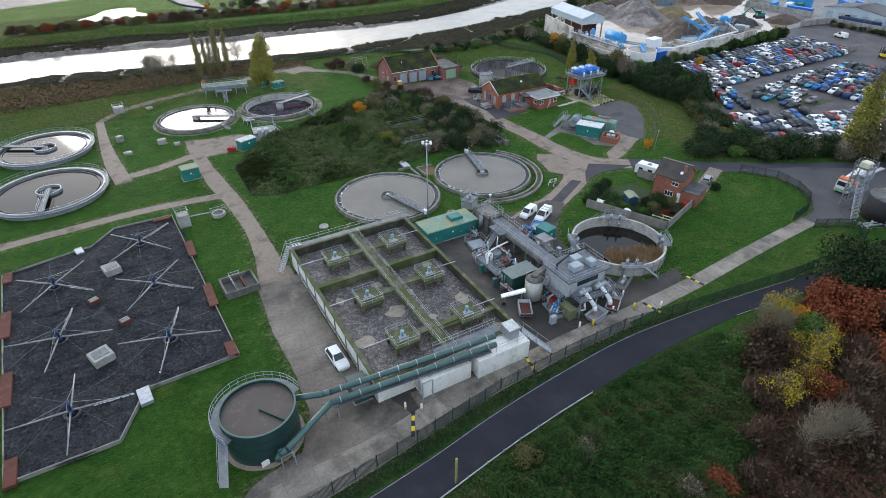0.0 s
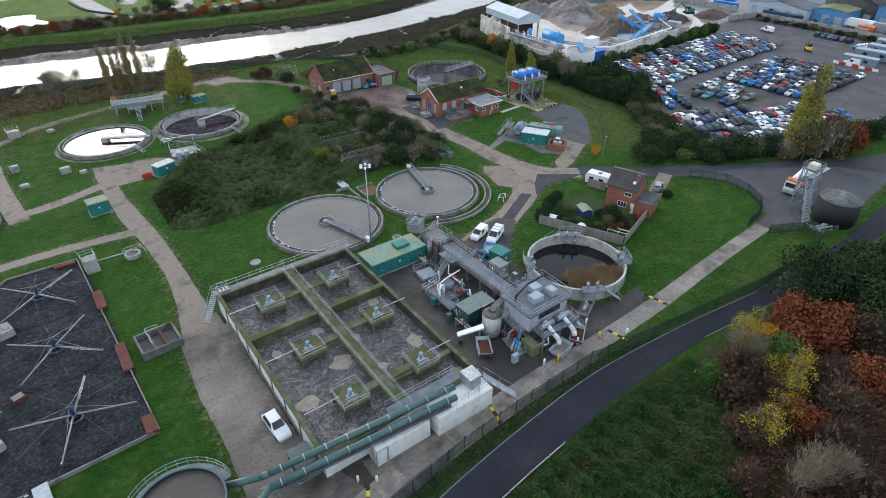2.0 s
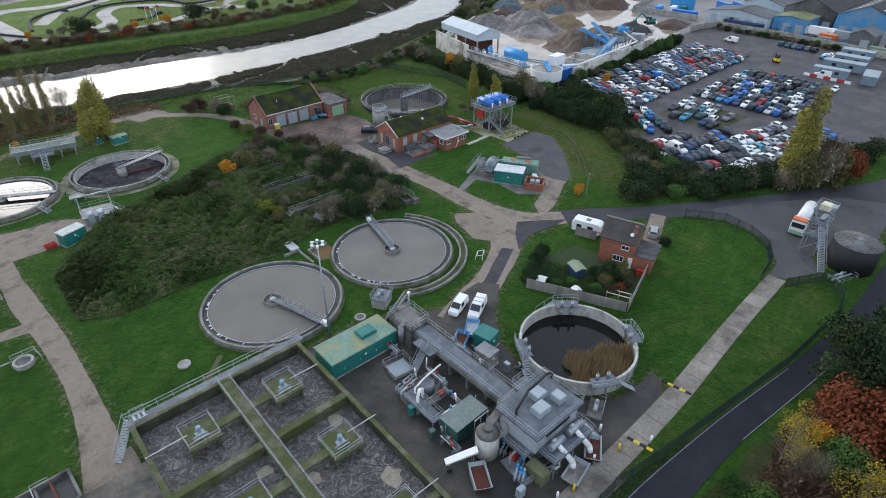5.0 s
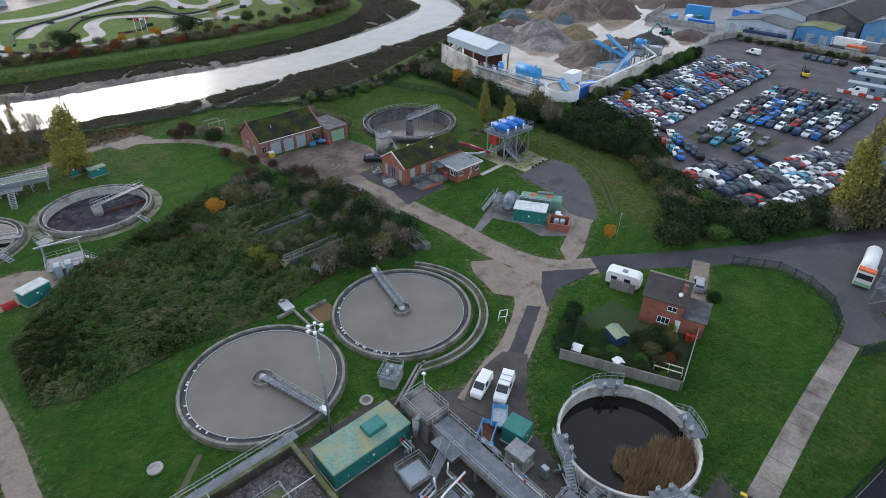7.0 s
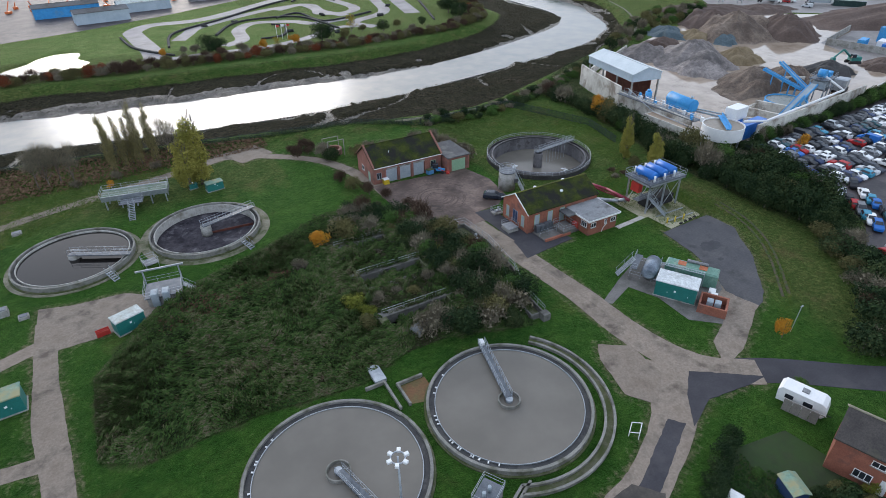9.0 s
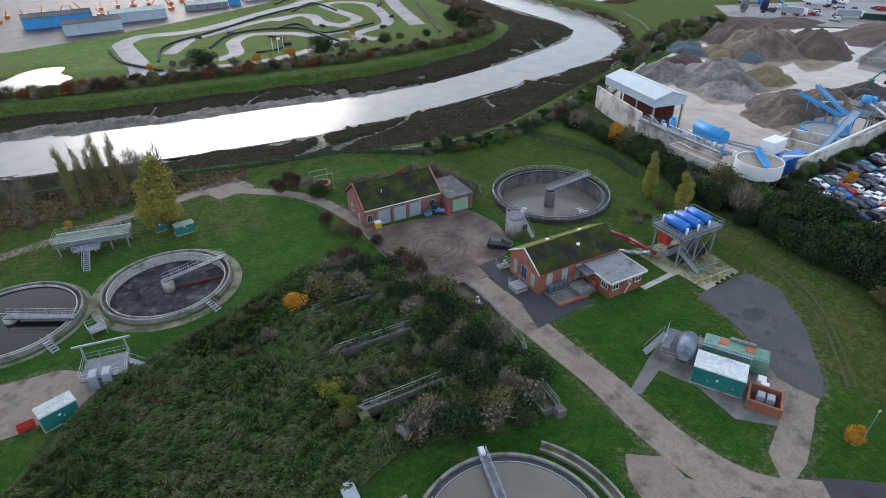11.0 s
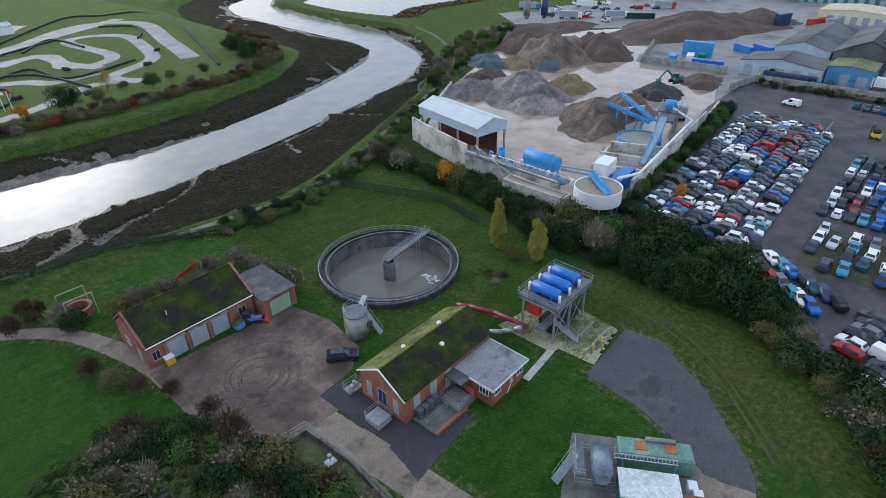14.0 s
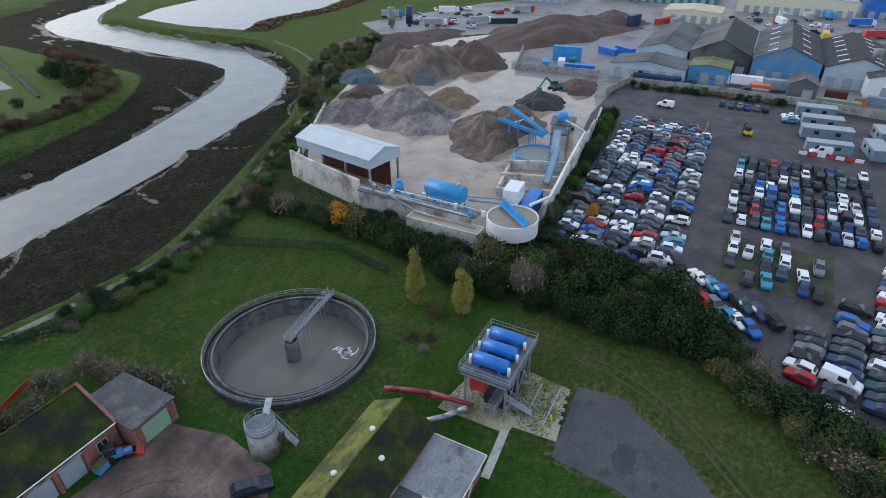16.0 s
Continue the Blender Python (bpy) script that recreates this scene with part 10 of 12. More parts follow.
EAST = [(140.5, 88.4), (150, 85.2), (163, 77), (177.5, 70.4), (178, 60), (168, 56.4), (156, 60), (129.5, 70.4), (133, 76), (134.5, 85)]
for r in range(7):
    for k in range(23):
        x, y = 130.0 + k * 2.15 + (r % 2) * 0.6, 60.6 + r * 4.7 - (k - 11) * 0.32
        if inside(EAST, x, y):
            spots.append((x, y, 74))
spots.sort(key=lambda s: math.hypot(s[0] - 66, s[1] - 98))
rest = []
for i, (x, y, rz) in enumerate(spots):
    if RNG.random() < 0.05:
        continue
    x, y, rz = x + RNG.uniform(-0.2, 0.2), y + RNG.uniform(-0.3, 0.3), rz + RNG.uniform(-4, 4) + RNG.choice((0, 180))
    kind = RNG.choices(["hatch", "saloon", "estate", "van"], [5, 3, 3.5, 0.7])[0]
    if i < 285:
        car(kind, x, y, rz, "scrapped car parked in a scrapyard row" if kind != "van" else "scrapped van parked in a scrapyard row", grp="scrapyard cars", z=0.06)
    else:
        rest.append((kind, x, y, rz))
CAR_ISLAND_PAINT = car_paint()
for n in CAR_ISLAND_PAINT.node_tree.nodes:
    if n.bl_idname == "ShaderNodeValToRGB":
        CAR_ISLAND_PAINT.node_tree.links.new([q for q in CAR_ISLAND_PAINT.node_tree.nodes if q.bl_idname == "ShaderNodeNewGeometry"][0].outputs["Random Per Island"], n.inputs[0])
far = Geo()
glass_far = Geo()
wheel_far = Geo()
for kind, x, y, rz in rest:
    m = pose(x, y, 0.06, 0, 0, rz)
    b, g, ws_ = MODELS[kind]
    far.add([v.co for v in b.vertices], [tuple(p.vertices) for p in b.polygons], False, m)
    for _, q in g:
        glass_far.add([v.co for v in q.vertices], [tuple(p.vertices) for p in q.polygons], False, m)
    for p in ws_:
        wheel_far.add([v.co for v in wheel_mesh.vertices], [tuple(q.vertices) for q in wheel_mesh.polygons], False, m @ Matrix.Translation((*p, 0.31)))
fc = solo("far_cars", far, CAR_ISLAND_PAINT, "farther rows of scrapped cars in mixed colours", "cars", kind="stuff", raw=True)
part("windows", glass_far, GLASS, fc, raw=True)
part("wheels", wheel_far, BLACK, fc, raw=True)

# ---- concrete slabs of paths and yards ----
slab_cache = {}


def slab_row(parent, pts, width, length, z, surface, gap=0.05):
    """Cast slabs laid one after another along a line."""
    line = catmull([(p[0], p[1], 0) for p in pts], 10)
    total = sum((b - a).length for a, b in zip(line, line[1:]))
    marks = [i * length for i in range(int(total / length) + 1)]

    def at(s):
        for a, b in zip(line, line[1:]):
            d = (b - a).length
            if s <= d:
                return a.lerp(b, s / d), (b - a).normalized()
            s -= d
        return line[-1], (line[-1] - line[-2]).normalized()
    key = (width, length)
    if key not in slab_cache:
        slab_cache[key] = Geo().box(gap / 2, length - gap / 2, -width / 2, width / 2, -0.12, 0, 0.015).mesh("slab")
        slab_cache[key].materials.append(surface)
    for s in marks[:-1]:
        p, d = at(s)
        q, _ = at(s + length)
        o = part("slab", slab_cache[key], surface, parent)
        o.matrix_basis = Matrix.Translation((p.x, p.y, z + RNG.uniform(-0.006, 0.006))) @ Matrix.Rotation(math.atan2(q.y - p.y, q.x - p.x), 4, "Z")


RNG.seed(90)
pth = tagged(new("service_path"), "pale concrete slab service path", "path", kind="structure")
slab_row(pth, [(-12, 37.0), (3, 38.8), (16, 39.5), (27, 41.2), (36, 41.6), (47.5, 42.0), (58.6, 41.9), (72, 42.3), (81, 43.0), (94, 43.9), (107, 44.5)], 2.7, 3.4, 0.06, PALECONC)
drv = tagged(new("drive_slabs"), "stained concrete slabs of the drive beside the aeration tank", "drive", kind="structure")
for off in (-1.75, 1.75):
    slab_row(drv, [(14.6 + off, 45.5), (14.5 + off, 56), (14.7 + off, 66), (15.1 + off, 76.5)], 3.44, 4.4, 0.052, YARD)
mrd = tagged(new("main_road_slabs"), "worn concrete slabs of the main road", "road", kind="structure")
for off in (-1.05, 1.05):
    slab_row(mrd, [(87.6 + off, 91), (86.9 + off, 97), (86.6 + off, 104.3), (85.5 + off, 116.6), (84.2 + off, 131)], 2.05, 4.5, 0.06, CONC)
YARD_EDGE = [(73.6, 156.1), (95.4, 154.0), (97.2, 146.5), (96.0, 138.5), (92, 135.6), (86.5, 135.2), (86.6, 131.5), (81.4, 131.0), (74.7, 133.6), (73.5, 146.1)]
yd = tagged(part("workshop_yard", sheet(Geo(), YARD_EDGE, 0.04), TRACKYARD), "muddy concrete yard before the workshop", "yard", kind="structure")
ys_mesh = Geo().box(-2.13, 2.13, -2.13, 2.13, -0.1, 0, 0.015).mesh("slab")
ys_mesh.materials.append(TRACKYARD)
for i in range(6):
    for j in range(6):
        x, y = 75.9 + i * 4.3, 133.4 + j * 4.3
        if all(inside(YARD_EDGE, x + a, y + b) for a in (-2, 2) for b in (-2, 2)):
            o = part("slab", ys_mesh, TRACKYARD, yd)
            o.location = (x, y, 0.06 + RNG.uniform(-0.004, 0.004))
TYRE = mat("tyre_mud", (0.062, 0.045, 0.038), (0.105, 0.077, 0.064), 0.85, s=1.1, fine=3, contrast=0.5, stain=(0.125, 0.09, 0.075), stain_s=0.9, stain_at=0.46, spec=0.25)
rg = random.Random(12)
for k, (r, a0, a1) in enumerate(((1.5, 200, 470), (2.1, 20, 330), (2.75, 60, 400), (3.3, 20, 350), (4.0, 150, 460), (4.7, 20, 280), (5.6, 190, 350), (6.6, 10, 120), (3.0, 250, 420), (5.1, 300, 420))):
    c, n = (83.3 + rg.uniform(-0.5, 0.5), 144.4 + rg.uniform(-0.5, 0.5)), 60
    w = rg.uniform(0.2, 0.34)
    v = []
    for i in range(n + 1):
        a, e = radians(a0 + (a1 - a0) * i / n), w * math.sin(math.pi * i / n) ** 0.4 * rg.uniform(0.6, 1.15) / 2 + 0.01
        v += [(c[0] + (r - e) * math.cos(a), c[1] + (r - e) * math.sin(a), 0.0705 + 0.0004 * k), (c[0] + (r + e) * math.cos(a), c[1] + (r + e) * math.sin(a), 0.0705 + 0.0004 * k)]
    structure("tyre_mark", Geo().add(v, [(2 * i, 2 * i + 1, 2 * i + 3, 2 * i + 2) for i in range(n)]), TYRE)

# ---- inlet channels and derelict beds in the thicket ----
ic = thing("inlet_channel", "concrete inlet channels with railings beside the main road", "channel", (0, 0, 0))
for a, b, w in (((77.2, 132.0), (81.6, 131.4), 0.35), ((81.6, 131.4), (82.2, 124.0), 0.35), ((77.2, 132.0), (77.6, 127.5), 0.35), ((82.2, 124.0), (81.2, 114.6), 0.35), ((80.2, 124.0), (79.4, 114.6), 0.35), ((79.4, 114.6), (76.8, 109.8), 0.35), ((81.2, 114.6), (78.8, 108.6), 0.35), ((76.6, 110.0), (76.4, 103.2), 0.3), ((78.8, 108.6), (78.4, 103.0), 0.3), ((76.4, 103.2), (78.4, 103.0), 0.3)):
    d = Vector((b[0] - a[0], b[1] - a[1]))
    m = Matrix.Translation((*a, 0)) @ Matrix.Rotation(math.atan2(d.y, d.x), 4, "Z")
    part("channel_wall", Geo().box(0, d.length, -w / 2, w / 2, -0.1, 0.9, 0.03, m), OLDCONC, ic)
part("channel_bed", sheet(Geo(), [(77.4, 131.8), (81.4, 131.2), (82.0, 124), (81, 114.6), (78.6, 108.6), (78.2, 103.2), (76.6, 103.4), (76.8, 110), (79.6, 114.8), (80.2, 124), (77.8, 127)], 0.12, 0.2), MOSS_CONC, ic)
railing(ic, [(77.2, 132.1, 0.9), (81.7, 131.5, 0.9), (82.3, 124.0, 0.9), (81.3, 114.6, 0.9), (78.9, 108.6, 0.9), (78.5, 102.9, 0.9)], h=1.1)
railing(ic, [(80.1, 123.8, 0.9), (79.3, 114.7, 0.9), (76.7, 109.9, 0.9)], h=1.1)
for (x, y) in ((79.4, 120), (79.8, 117.4), (80.6, 125.6)):
    part("penstock", Geo().box(x - 0.6, x + 0.6, y - 0.5, y + 0.5, 0.7, 0.8).rod((x, y, 0.2), (x, y, 2.0), 0.06, 6).box(x - 0.2, x + 0.2, y - 0.2, y + 0.2, 1.5, 1.9), GALV, ic)
part("end_box", Geo().box(77.6, 78.8, 101.8, 103.0, 0, 1.2, 0.04), OLDCONC, ic)
for (x0, y0, x1, y1) in OLD_BEDS:
    ob = thing("derelict_bed", "derelict sunken concrete tank with mossy walls and dark water", "tank", (0, 0, 0), group="derelict beds")
    for b in ((x0 - 0.9, x1 + 0.9, y0 - 0.9, y0 + 0.35), (x0 - 0.9, x1 + 0.9, y1 - 0.35, y1 + 0.9), (x0 - 0.9, x0 + 0.35, y0 + 0.352, y1 - 0.352), (x1 - 0.35, x1 + 0.9, y0 + 0.352, y1 - 0.352)):
        part("wall", Geo().box(*b, -1.7, 0.75, 0.04), OLDCONC if b[1] - b[0] > 4 else MOSS_CONC, ob)
    part("water", Geo().box(x0 + 0.35, x1 - 0.35, y0 + 0.35, y1 - 0.35, -1.5, -0.85), DARKWATER, ob)
    railing(ob, [(x0, y1 + 0.3, 0.75), (x1, y1 + 0.3, 0.75)], h=0.9)
hut = thing("tank_hut", "small grey dome-roofed hut among the bushes", "hut", (60.4, 108.6, 0), 30)
part("body", Geo().box(-1.0, 1.0, -0.8, 0.8, 0, 1.2), CONC_WALL, hut)
part("dome", Geo().rod((-1.0, 0, 1.2), (1.0, 0, 1.2), 0.85, 16), FELT, hut)
dc = thing("settling_link", "narrow concrete link channel between the settling tanks", "channel", (0, 0, 0))
part("channel_wall", Geo().box(52.0, 52.3, 97.2, 102.4, 0, 0.5).box(53.3, 53.6, 97.2, 101.2, 0, 0.5).box(53.6, 57.0, 100.9, 101.2, 0, 0.5).box(49.5, 52.0, 102.1, 102.4, 0, 0.5), RIM, dc)
part("cover", Geo().box(51.0, 52.6, 102.5, 105.6, 0.1, 0.55), GALV, dc)
structure("bare_earth", sheet(Geo(), [(53.7, 97.4), (57.2, 96.4), (57.2, 100.8), (53.7, 100.8)], 0.02), mat("orange_soil", (0.17, 0.085, 0.04), (0.12, 0.10, 0.04), 0.95, s=0.5, fine=4))
structure("worn_trail", band(Geo(), [(31.6, 86.8), (27, 82.6), (22.5, 80.6)], 0.7, 0.012), mat("trodden_soil", (0.06, 0.07, 0.025), (0.09, 0.08, 0.04), 0.95, s=0.8, fine=4))
sr = thing("gravel_screen", "derelict round brick base with a timber frame near the workshop", "ruin", (72.6, 177.6, 0))
part("base", Geo().ring((0, 0), 1.5, 2.0, 0, 1.4, 20), OLDBRICK, sr)
part("frame", Geo().pipe([(-2, -2, 0), (-2, -2, 4), (2, -2, 4), (2, -2, 0)], 0.1, 5).pipe([(-2, 2, 0), (-2, 2, 3.4), (2, 2, 3.4), (2, 2, 0)], 0.1, 5), TIMBER, sr)
bf = thing("orange_barrier_fence", "sagging red plastic barrier netting behind the workshop", "barrier", (0, 0, 0))
part("netting", Geo().box(0, 8.0, -0.02, 0.02, 0.1, 0.9, m=Matrix.Translation((84.0, 173.5, 0)) @ Matrix.Rotation(radians(22), 4, "Z")).box(0, 5.0, -0.02, 0.02, 0.1, 0.9, m=Matrix.Translation((84.0, 173.5, 0)) @ Matrix.Rotation(radians(-60), 4, "Z")), RED, bf)

# ---- karting circuit over the river ----
KERB = mat("black_tyre_barrier", (0.02, 0.022, 0.022), (0.035, 0.037, 0.036), 0.9, s=1, fine=4)
# track tone lifted too, distance haze put into its colour
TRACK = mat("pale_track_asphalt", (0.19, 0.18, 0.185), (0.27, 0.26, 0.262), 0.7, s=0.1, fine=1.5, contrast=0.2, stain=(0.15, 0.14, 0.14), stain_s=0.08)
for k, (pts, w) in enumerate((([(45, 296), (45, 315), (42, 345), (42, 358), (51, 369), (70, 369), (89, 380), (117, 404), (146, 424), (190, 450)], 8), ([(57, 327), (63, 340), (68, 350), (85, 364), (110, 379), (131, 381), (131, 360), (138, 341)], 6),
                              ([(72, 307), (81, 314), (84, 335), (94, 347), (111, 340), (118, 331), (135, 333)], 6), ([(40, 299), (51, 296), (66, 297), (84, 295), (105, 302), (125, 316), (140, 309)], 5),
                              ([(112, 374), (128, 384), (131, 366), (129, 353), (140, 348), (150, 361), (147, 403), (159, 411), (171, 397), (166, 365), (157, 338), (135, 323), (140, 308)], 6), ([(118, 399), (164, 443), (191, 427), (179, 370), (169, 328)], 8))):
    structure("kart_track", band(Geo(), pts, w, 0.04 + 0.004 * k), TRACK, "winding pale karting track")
for pts in ([(124, 423), (169, 476), (187, 468), (205, 464), (208, 426), (190, 365), (170, 307)], [(126, 394), (144, 416), (148, 385)], [(106, 352), (119, 359), (124, 332), (152, 342)], [(52, 315), (55, 337), (63, 349), (82, 364), (112, 392), (145, 413)], [(73, 328), (84, 349), (98, 355), (117, 348), (124, 313)], [(36, 345), (40, 320), (52, 300)], [(88, 310), (98, 312), (104, 330), (100, 338)], [(172, 385), (180, 400), (184, 420), (172, 432)]):
    tb_ = thing("tyre_barrier", "low black tyre barrier along the karting track", "barrier", (0, 0, 0), group="tyre barriers")
    line = catmull([(*p, 0) for p in pts], 5)
    g = Geo()
    for i, p in enumerate(line):
        a, b = line[max(i - 1, 0)], line[min(i + 1, len(line) - 1)]
        d = Vector((b.x - a.x, b.y - a.y, 0)).normalized()
        for u, w in ((-0.45, 0), (-0.45, 0.75), (0.45, 0.75), (0.45, 0)):
            g.v.append((p.x - d.y * u, p.y + d.x * u, w))
    n = len(line)
    g.f = [(4 * i + k, 4 * i + 4 + k, 4 * i + 4 + (k + 1) % 4, 4 * i + (k + 1) % 4) for i in range(n - 1) for k in range(4)] + [(0, 1, 2, 3), (4 * n - 1, 4 * n - 2, 4 * n - 3, 4 * n - 4)]
    g.s = [False] * len(g.f)
    part("tyre_wall", g, KERB, tb_)
structure("paddock", sheet(Geo(), [(-60, 345), (20, 372), (60, 392), (120, 430), (150, 470), (60, 560), (-60, 560)], 0.02), SCRAPGROUND, "grey paddock and plant-hire yard")
for (x, y, l, w, h, rz, wall, roof, text) in ((31, 394, 24, 9, 5, 8, PALECLAD, SHEETROOF, "grey clubhouse shed by the karting circuit"), (16, 421, 30, 9, 5, 6, SKYBLUE, SHEETROOF, "pale blue shed in the plant-hire yard"), (52, 415, 26, 7, 4.5, 8, PALECLAD, PALE_ROOF, "white-roofed hire building beside the circuit"),
                                              (88, 432, 22, 7, 3, 6, FELT, PALE_ROOF, "low cabin block beyond the circuit"), (125, 452, 26, 8, 4, 6, WHITE, PALE_ROOF, "white cabin block beyond the circuit"), (104, 436, 6, 4, 3, 6, SKYBLUE, SKYBLUE, "small blue cabin beyond the circuit")):
    b = thing("shed", text, "shed", (x, y, 0), rz, "paddock sheds")
    gable(b, -l / 2, l / 2, -w / 2, w / 2, h, h + 1.3, wall, roof)
for k in range(26):
    m_ = thing("boom_lift", "red boom lift parked in the hire yard", "boom lift", (-20 + (k % 13) * 9 + RNG.uniform(-2, 2), 440 + (k // 13) * 22 + RNG.uniform(-5, 5), 0), RNG.uniform(0, 360), "boom lifts")
    part("base", Geo().box(-1.5, 1.5, -1, 1, 0.2, 1.3, 0.1), ORANGE, m_)
    part("boom", Geo().rod((-1, 0, 1.2), (2.6, 0, RNG.uniform(3, 7)), 0.25, 6), ORANGE, m_)
for (x, y) in ((86, 352), (103, 318), (72, 352), (128, 347), (166, 352), (120, 305), (152, 330)):
    g = Geo()
    for q in range(6):
        g.rod((RNG.uniform(-1.5, 1.5), RNG.uniform(-1, 1), 0), (RNG.uniform(-1.5, 1.5), RNG.uniform(-1, 1), 0.9), 0.5, 8)
    solo("tyre_stack", g, KERB, "stack of black tyres on the karting infield", "tyres", "tyre stacks").location = (x, y, 0)
for k in range(3):
    fp = thing("flagpole", "white flagpole beside the karting circuit", "flagpole", (94 + k * 2.2, 306, 0), 0, "flagpoles")
    part("pole", Geo().rod((0, 0, 0), (0, 0, 6), 0.1, 6), WHITE, fp)
    part("flag", Geo().box(0.1, 1.3, -0.02, 0.02, 5.0, 5.9), WHITE if k % 2 else RED, fp)

# ---- aggregate yard ----
STREAKED = mat("streaked_concrete", (0.50, 0.48, 0.43), (0.64, 0.62, 0.57), 0.85, s=0.3, fine=2, contrast=0.2, stain=(0.25, 0.21, 0.17), stain_s=0.3, stain_at=0.54, stretch=(1, 1, 0.12))
rw = thing("retaining_wall", "tall streaked concrete retaining wall of the aggregate yard", "wall", (0, 0, 0))
for a, b, h in (((160.5, 190.5), (158.4, 184), 6.2), ((158.4, 184), (154.2, 167), 6.2), ((154.2, 167), (152.9, 141), 4.8), ((164, 130.6), (190, 132.8), 4.6), ((190, 132.8), (218, 135.4), 4.6), ((218, 135.4), (236, 138), 2.6), ((160.5, 190.5), (176, 200), 2.5), ((176, 200), (205, 216), 1.6)):
    d = Vector((b[0] - a[0], b[1] - a[1]))
    part("wall_length", Geo().box(0, d.length - 0.02, -0.3, 0.3, -0.2, h, 0.04, Matrix.Translation((*a, 0)) @ Matrix.Rotation(math.atan2(d.y, d.x), 4, "Z")), STREAKED, rw)
part("silt_trough", Geo().box(149.4, 152.6, 138, 153, 0, 3.4), STREAKED, rw)
part("trough_silt", Geo().box(149.7, 152.3, 138.3, 152.7, 3.4, 3.42), SLURRY, rw)
sh = thing("wash_plant_shed", "pale corrugated shed raised on a steel frame above the wall", "shed", (159.3, 167.3, 0), 80.2)
gable(sh, 0, 23.2, -9.0, 0.6, 8.6, 10.2, PALECLAD, mat("pale_sheet_roof", (0.5, 0.56, 0.58), (0.58, 0.63, 0.65), 0.5, s=0.3, fine=2, contrast=0.08), over=0.2, base=6.5)
for x in (0.4, 7.8, 15.2, 22.6):
    for y in (-8.6, 0.2):
        part("post", Geo().box(x - 0.2, x + 0.2, y - 0.2, y + 0.2, 0, 6.5), CONC_WALL, sh)
part("dark_back", Geo().box(0.4, 22.6, -6.2, -6.0, 0, 6.5), RUST, sh)
tn = thing("thickener_tank", "white round thickener tank on legs with a blue bridge", "tank", (155.0, 133.6, 0))
part("wall", Geo().ring((0, 0), 4.55, 4.75, 2.6, 5.6, 48), WHITE, tn)
part("floor", Geo().drum((0, 0), 4.6, 2.5, 2.7, 40), WHITE, tn)
part("liquor", Geo().disc((0, 0), 4.56, 5.3, 48), mat("silty_liquor", (0.23, 0.19, 0.145), (0.27, 0.225, 0.175), 0.4, s=0.4, fine=2), tn)
for k in range(10):
    a = radians(36 * k)
    part("leg", Geo().rod((4.1 * math.cos(a), 4.1 * math.sin(a), 0), (4.4 * math.cos(a), 4.4 * math.sin(a), 2.6), 0.12, 6), GALV, tn)
part("bridge", Geo().box(-4.9, 4.9, -0.45, 0.45, 5.9, 6.1, m=Matrix.Rotation(radians(50), 4, "Z")).box(-4.9, 4.9, -0.45, -0.4, 6.1, 6.9, m=Matrix.Rotation(radians(50), 4, "Z")), SKYBLUE, tn)
hp = thing("feed_hopper", "sky-blue round-topped feed vessel on a steel frame", "hopper", (157.8, 148.8, 0), 84)
part("vessel", Geo().rod((-4.2, 0, 6.4), (4.2, 0, 6.4), 1.5, 20).box(-4.0, 4.0, -1.4, 1.4, 4.8, 6.2), SKYBLUE, hp)
for x in (-3.6, 0, 3.6):
    for y in (-1.2, 1.2):
        part("leg", Geo().box(x - 0.12, x + 0.12, y - 0.12, y + 0.12, 0, 4.8), GALV, hp)
part("motor", Geo().drum((-3.0, 0), 0.35, 7.8, 8.6, 10), SHUTTER, hp)
pw = thing("pipe_gantry", "tangle of grey and blue pipes and walkways along the wall", "pipework", (0, 0, 0))
part("walkway", Geo().box(152.6, 155.2, 140, 166.5, 4.5, 4.65), STEEL_DECK, pw)
railing(pw, [(152.7, 140, 4.65), (152.7, 153, 4.65), (153.4, 166.5, 4.65)], h=1.1)
railing(pw, [(155.2, 140, 4.65), (155.2, 166.5, 4.65)], h=1.1)
part("pipe", Geo().pipe([(153.4, 140, 5.0), (153.6, 160, 5.2), (156.6, 166.4, 5.4)], 0.1, 8), GALV, pw)
part("pipe", Geo().pipe([(154.6, 138, 5.4), (154.6, 158, 5.6), (158, 160, 4.6)], 0.08, 8), WHITE, pw)
part("pipe", Geo().pipe([(151.0, 139, 3.6), (151.4, 152, 3.9), (153.6, 160, 5.0)], 0.12, 8), GALV, pw)
for k in range(12):
    x, y = 152.8 + RNG.uniform(0, 3.4), 139 + k * 2.2 + RNG.uniform(-0.6, 0.6)
    part("valve_unit", Geo().box(x - 0.3, x + 0.3, y - 0.3, y + 0.3, 4.65, 5.4 + RNG.uniform(0, 0.6), 0.05).rod((x, y, 5.2), (x + RNG.uniform(-1, 1), y + 0.8, 6.0), 0.06, 5), RNG.choice([SKYBLUE, GALV, WHITE, SHUTTER]), pw)
part("blue_pump", Geo().drum((156.2, 158.6), 0.9, 4.6, 6.6, 14).drum((156.2, 158.6), 0.5, 6.6, 7.2, 12), SKYBLUE, pw)
part("pipe_rack", Geo().pipe([(160, 136.4, 5.2), (158, 144, 5.2)], 0.3, 8).pipe([(161, 137, 5.6), (157, 152, 5.2)], 0.2, 8), SHUTTER, pw)
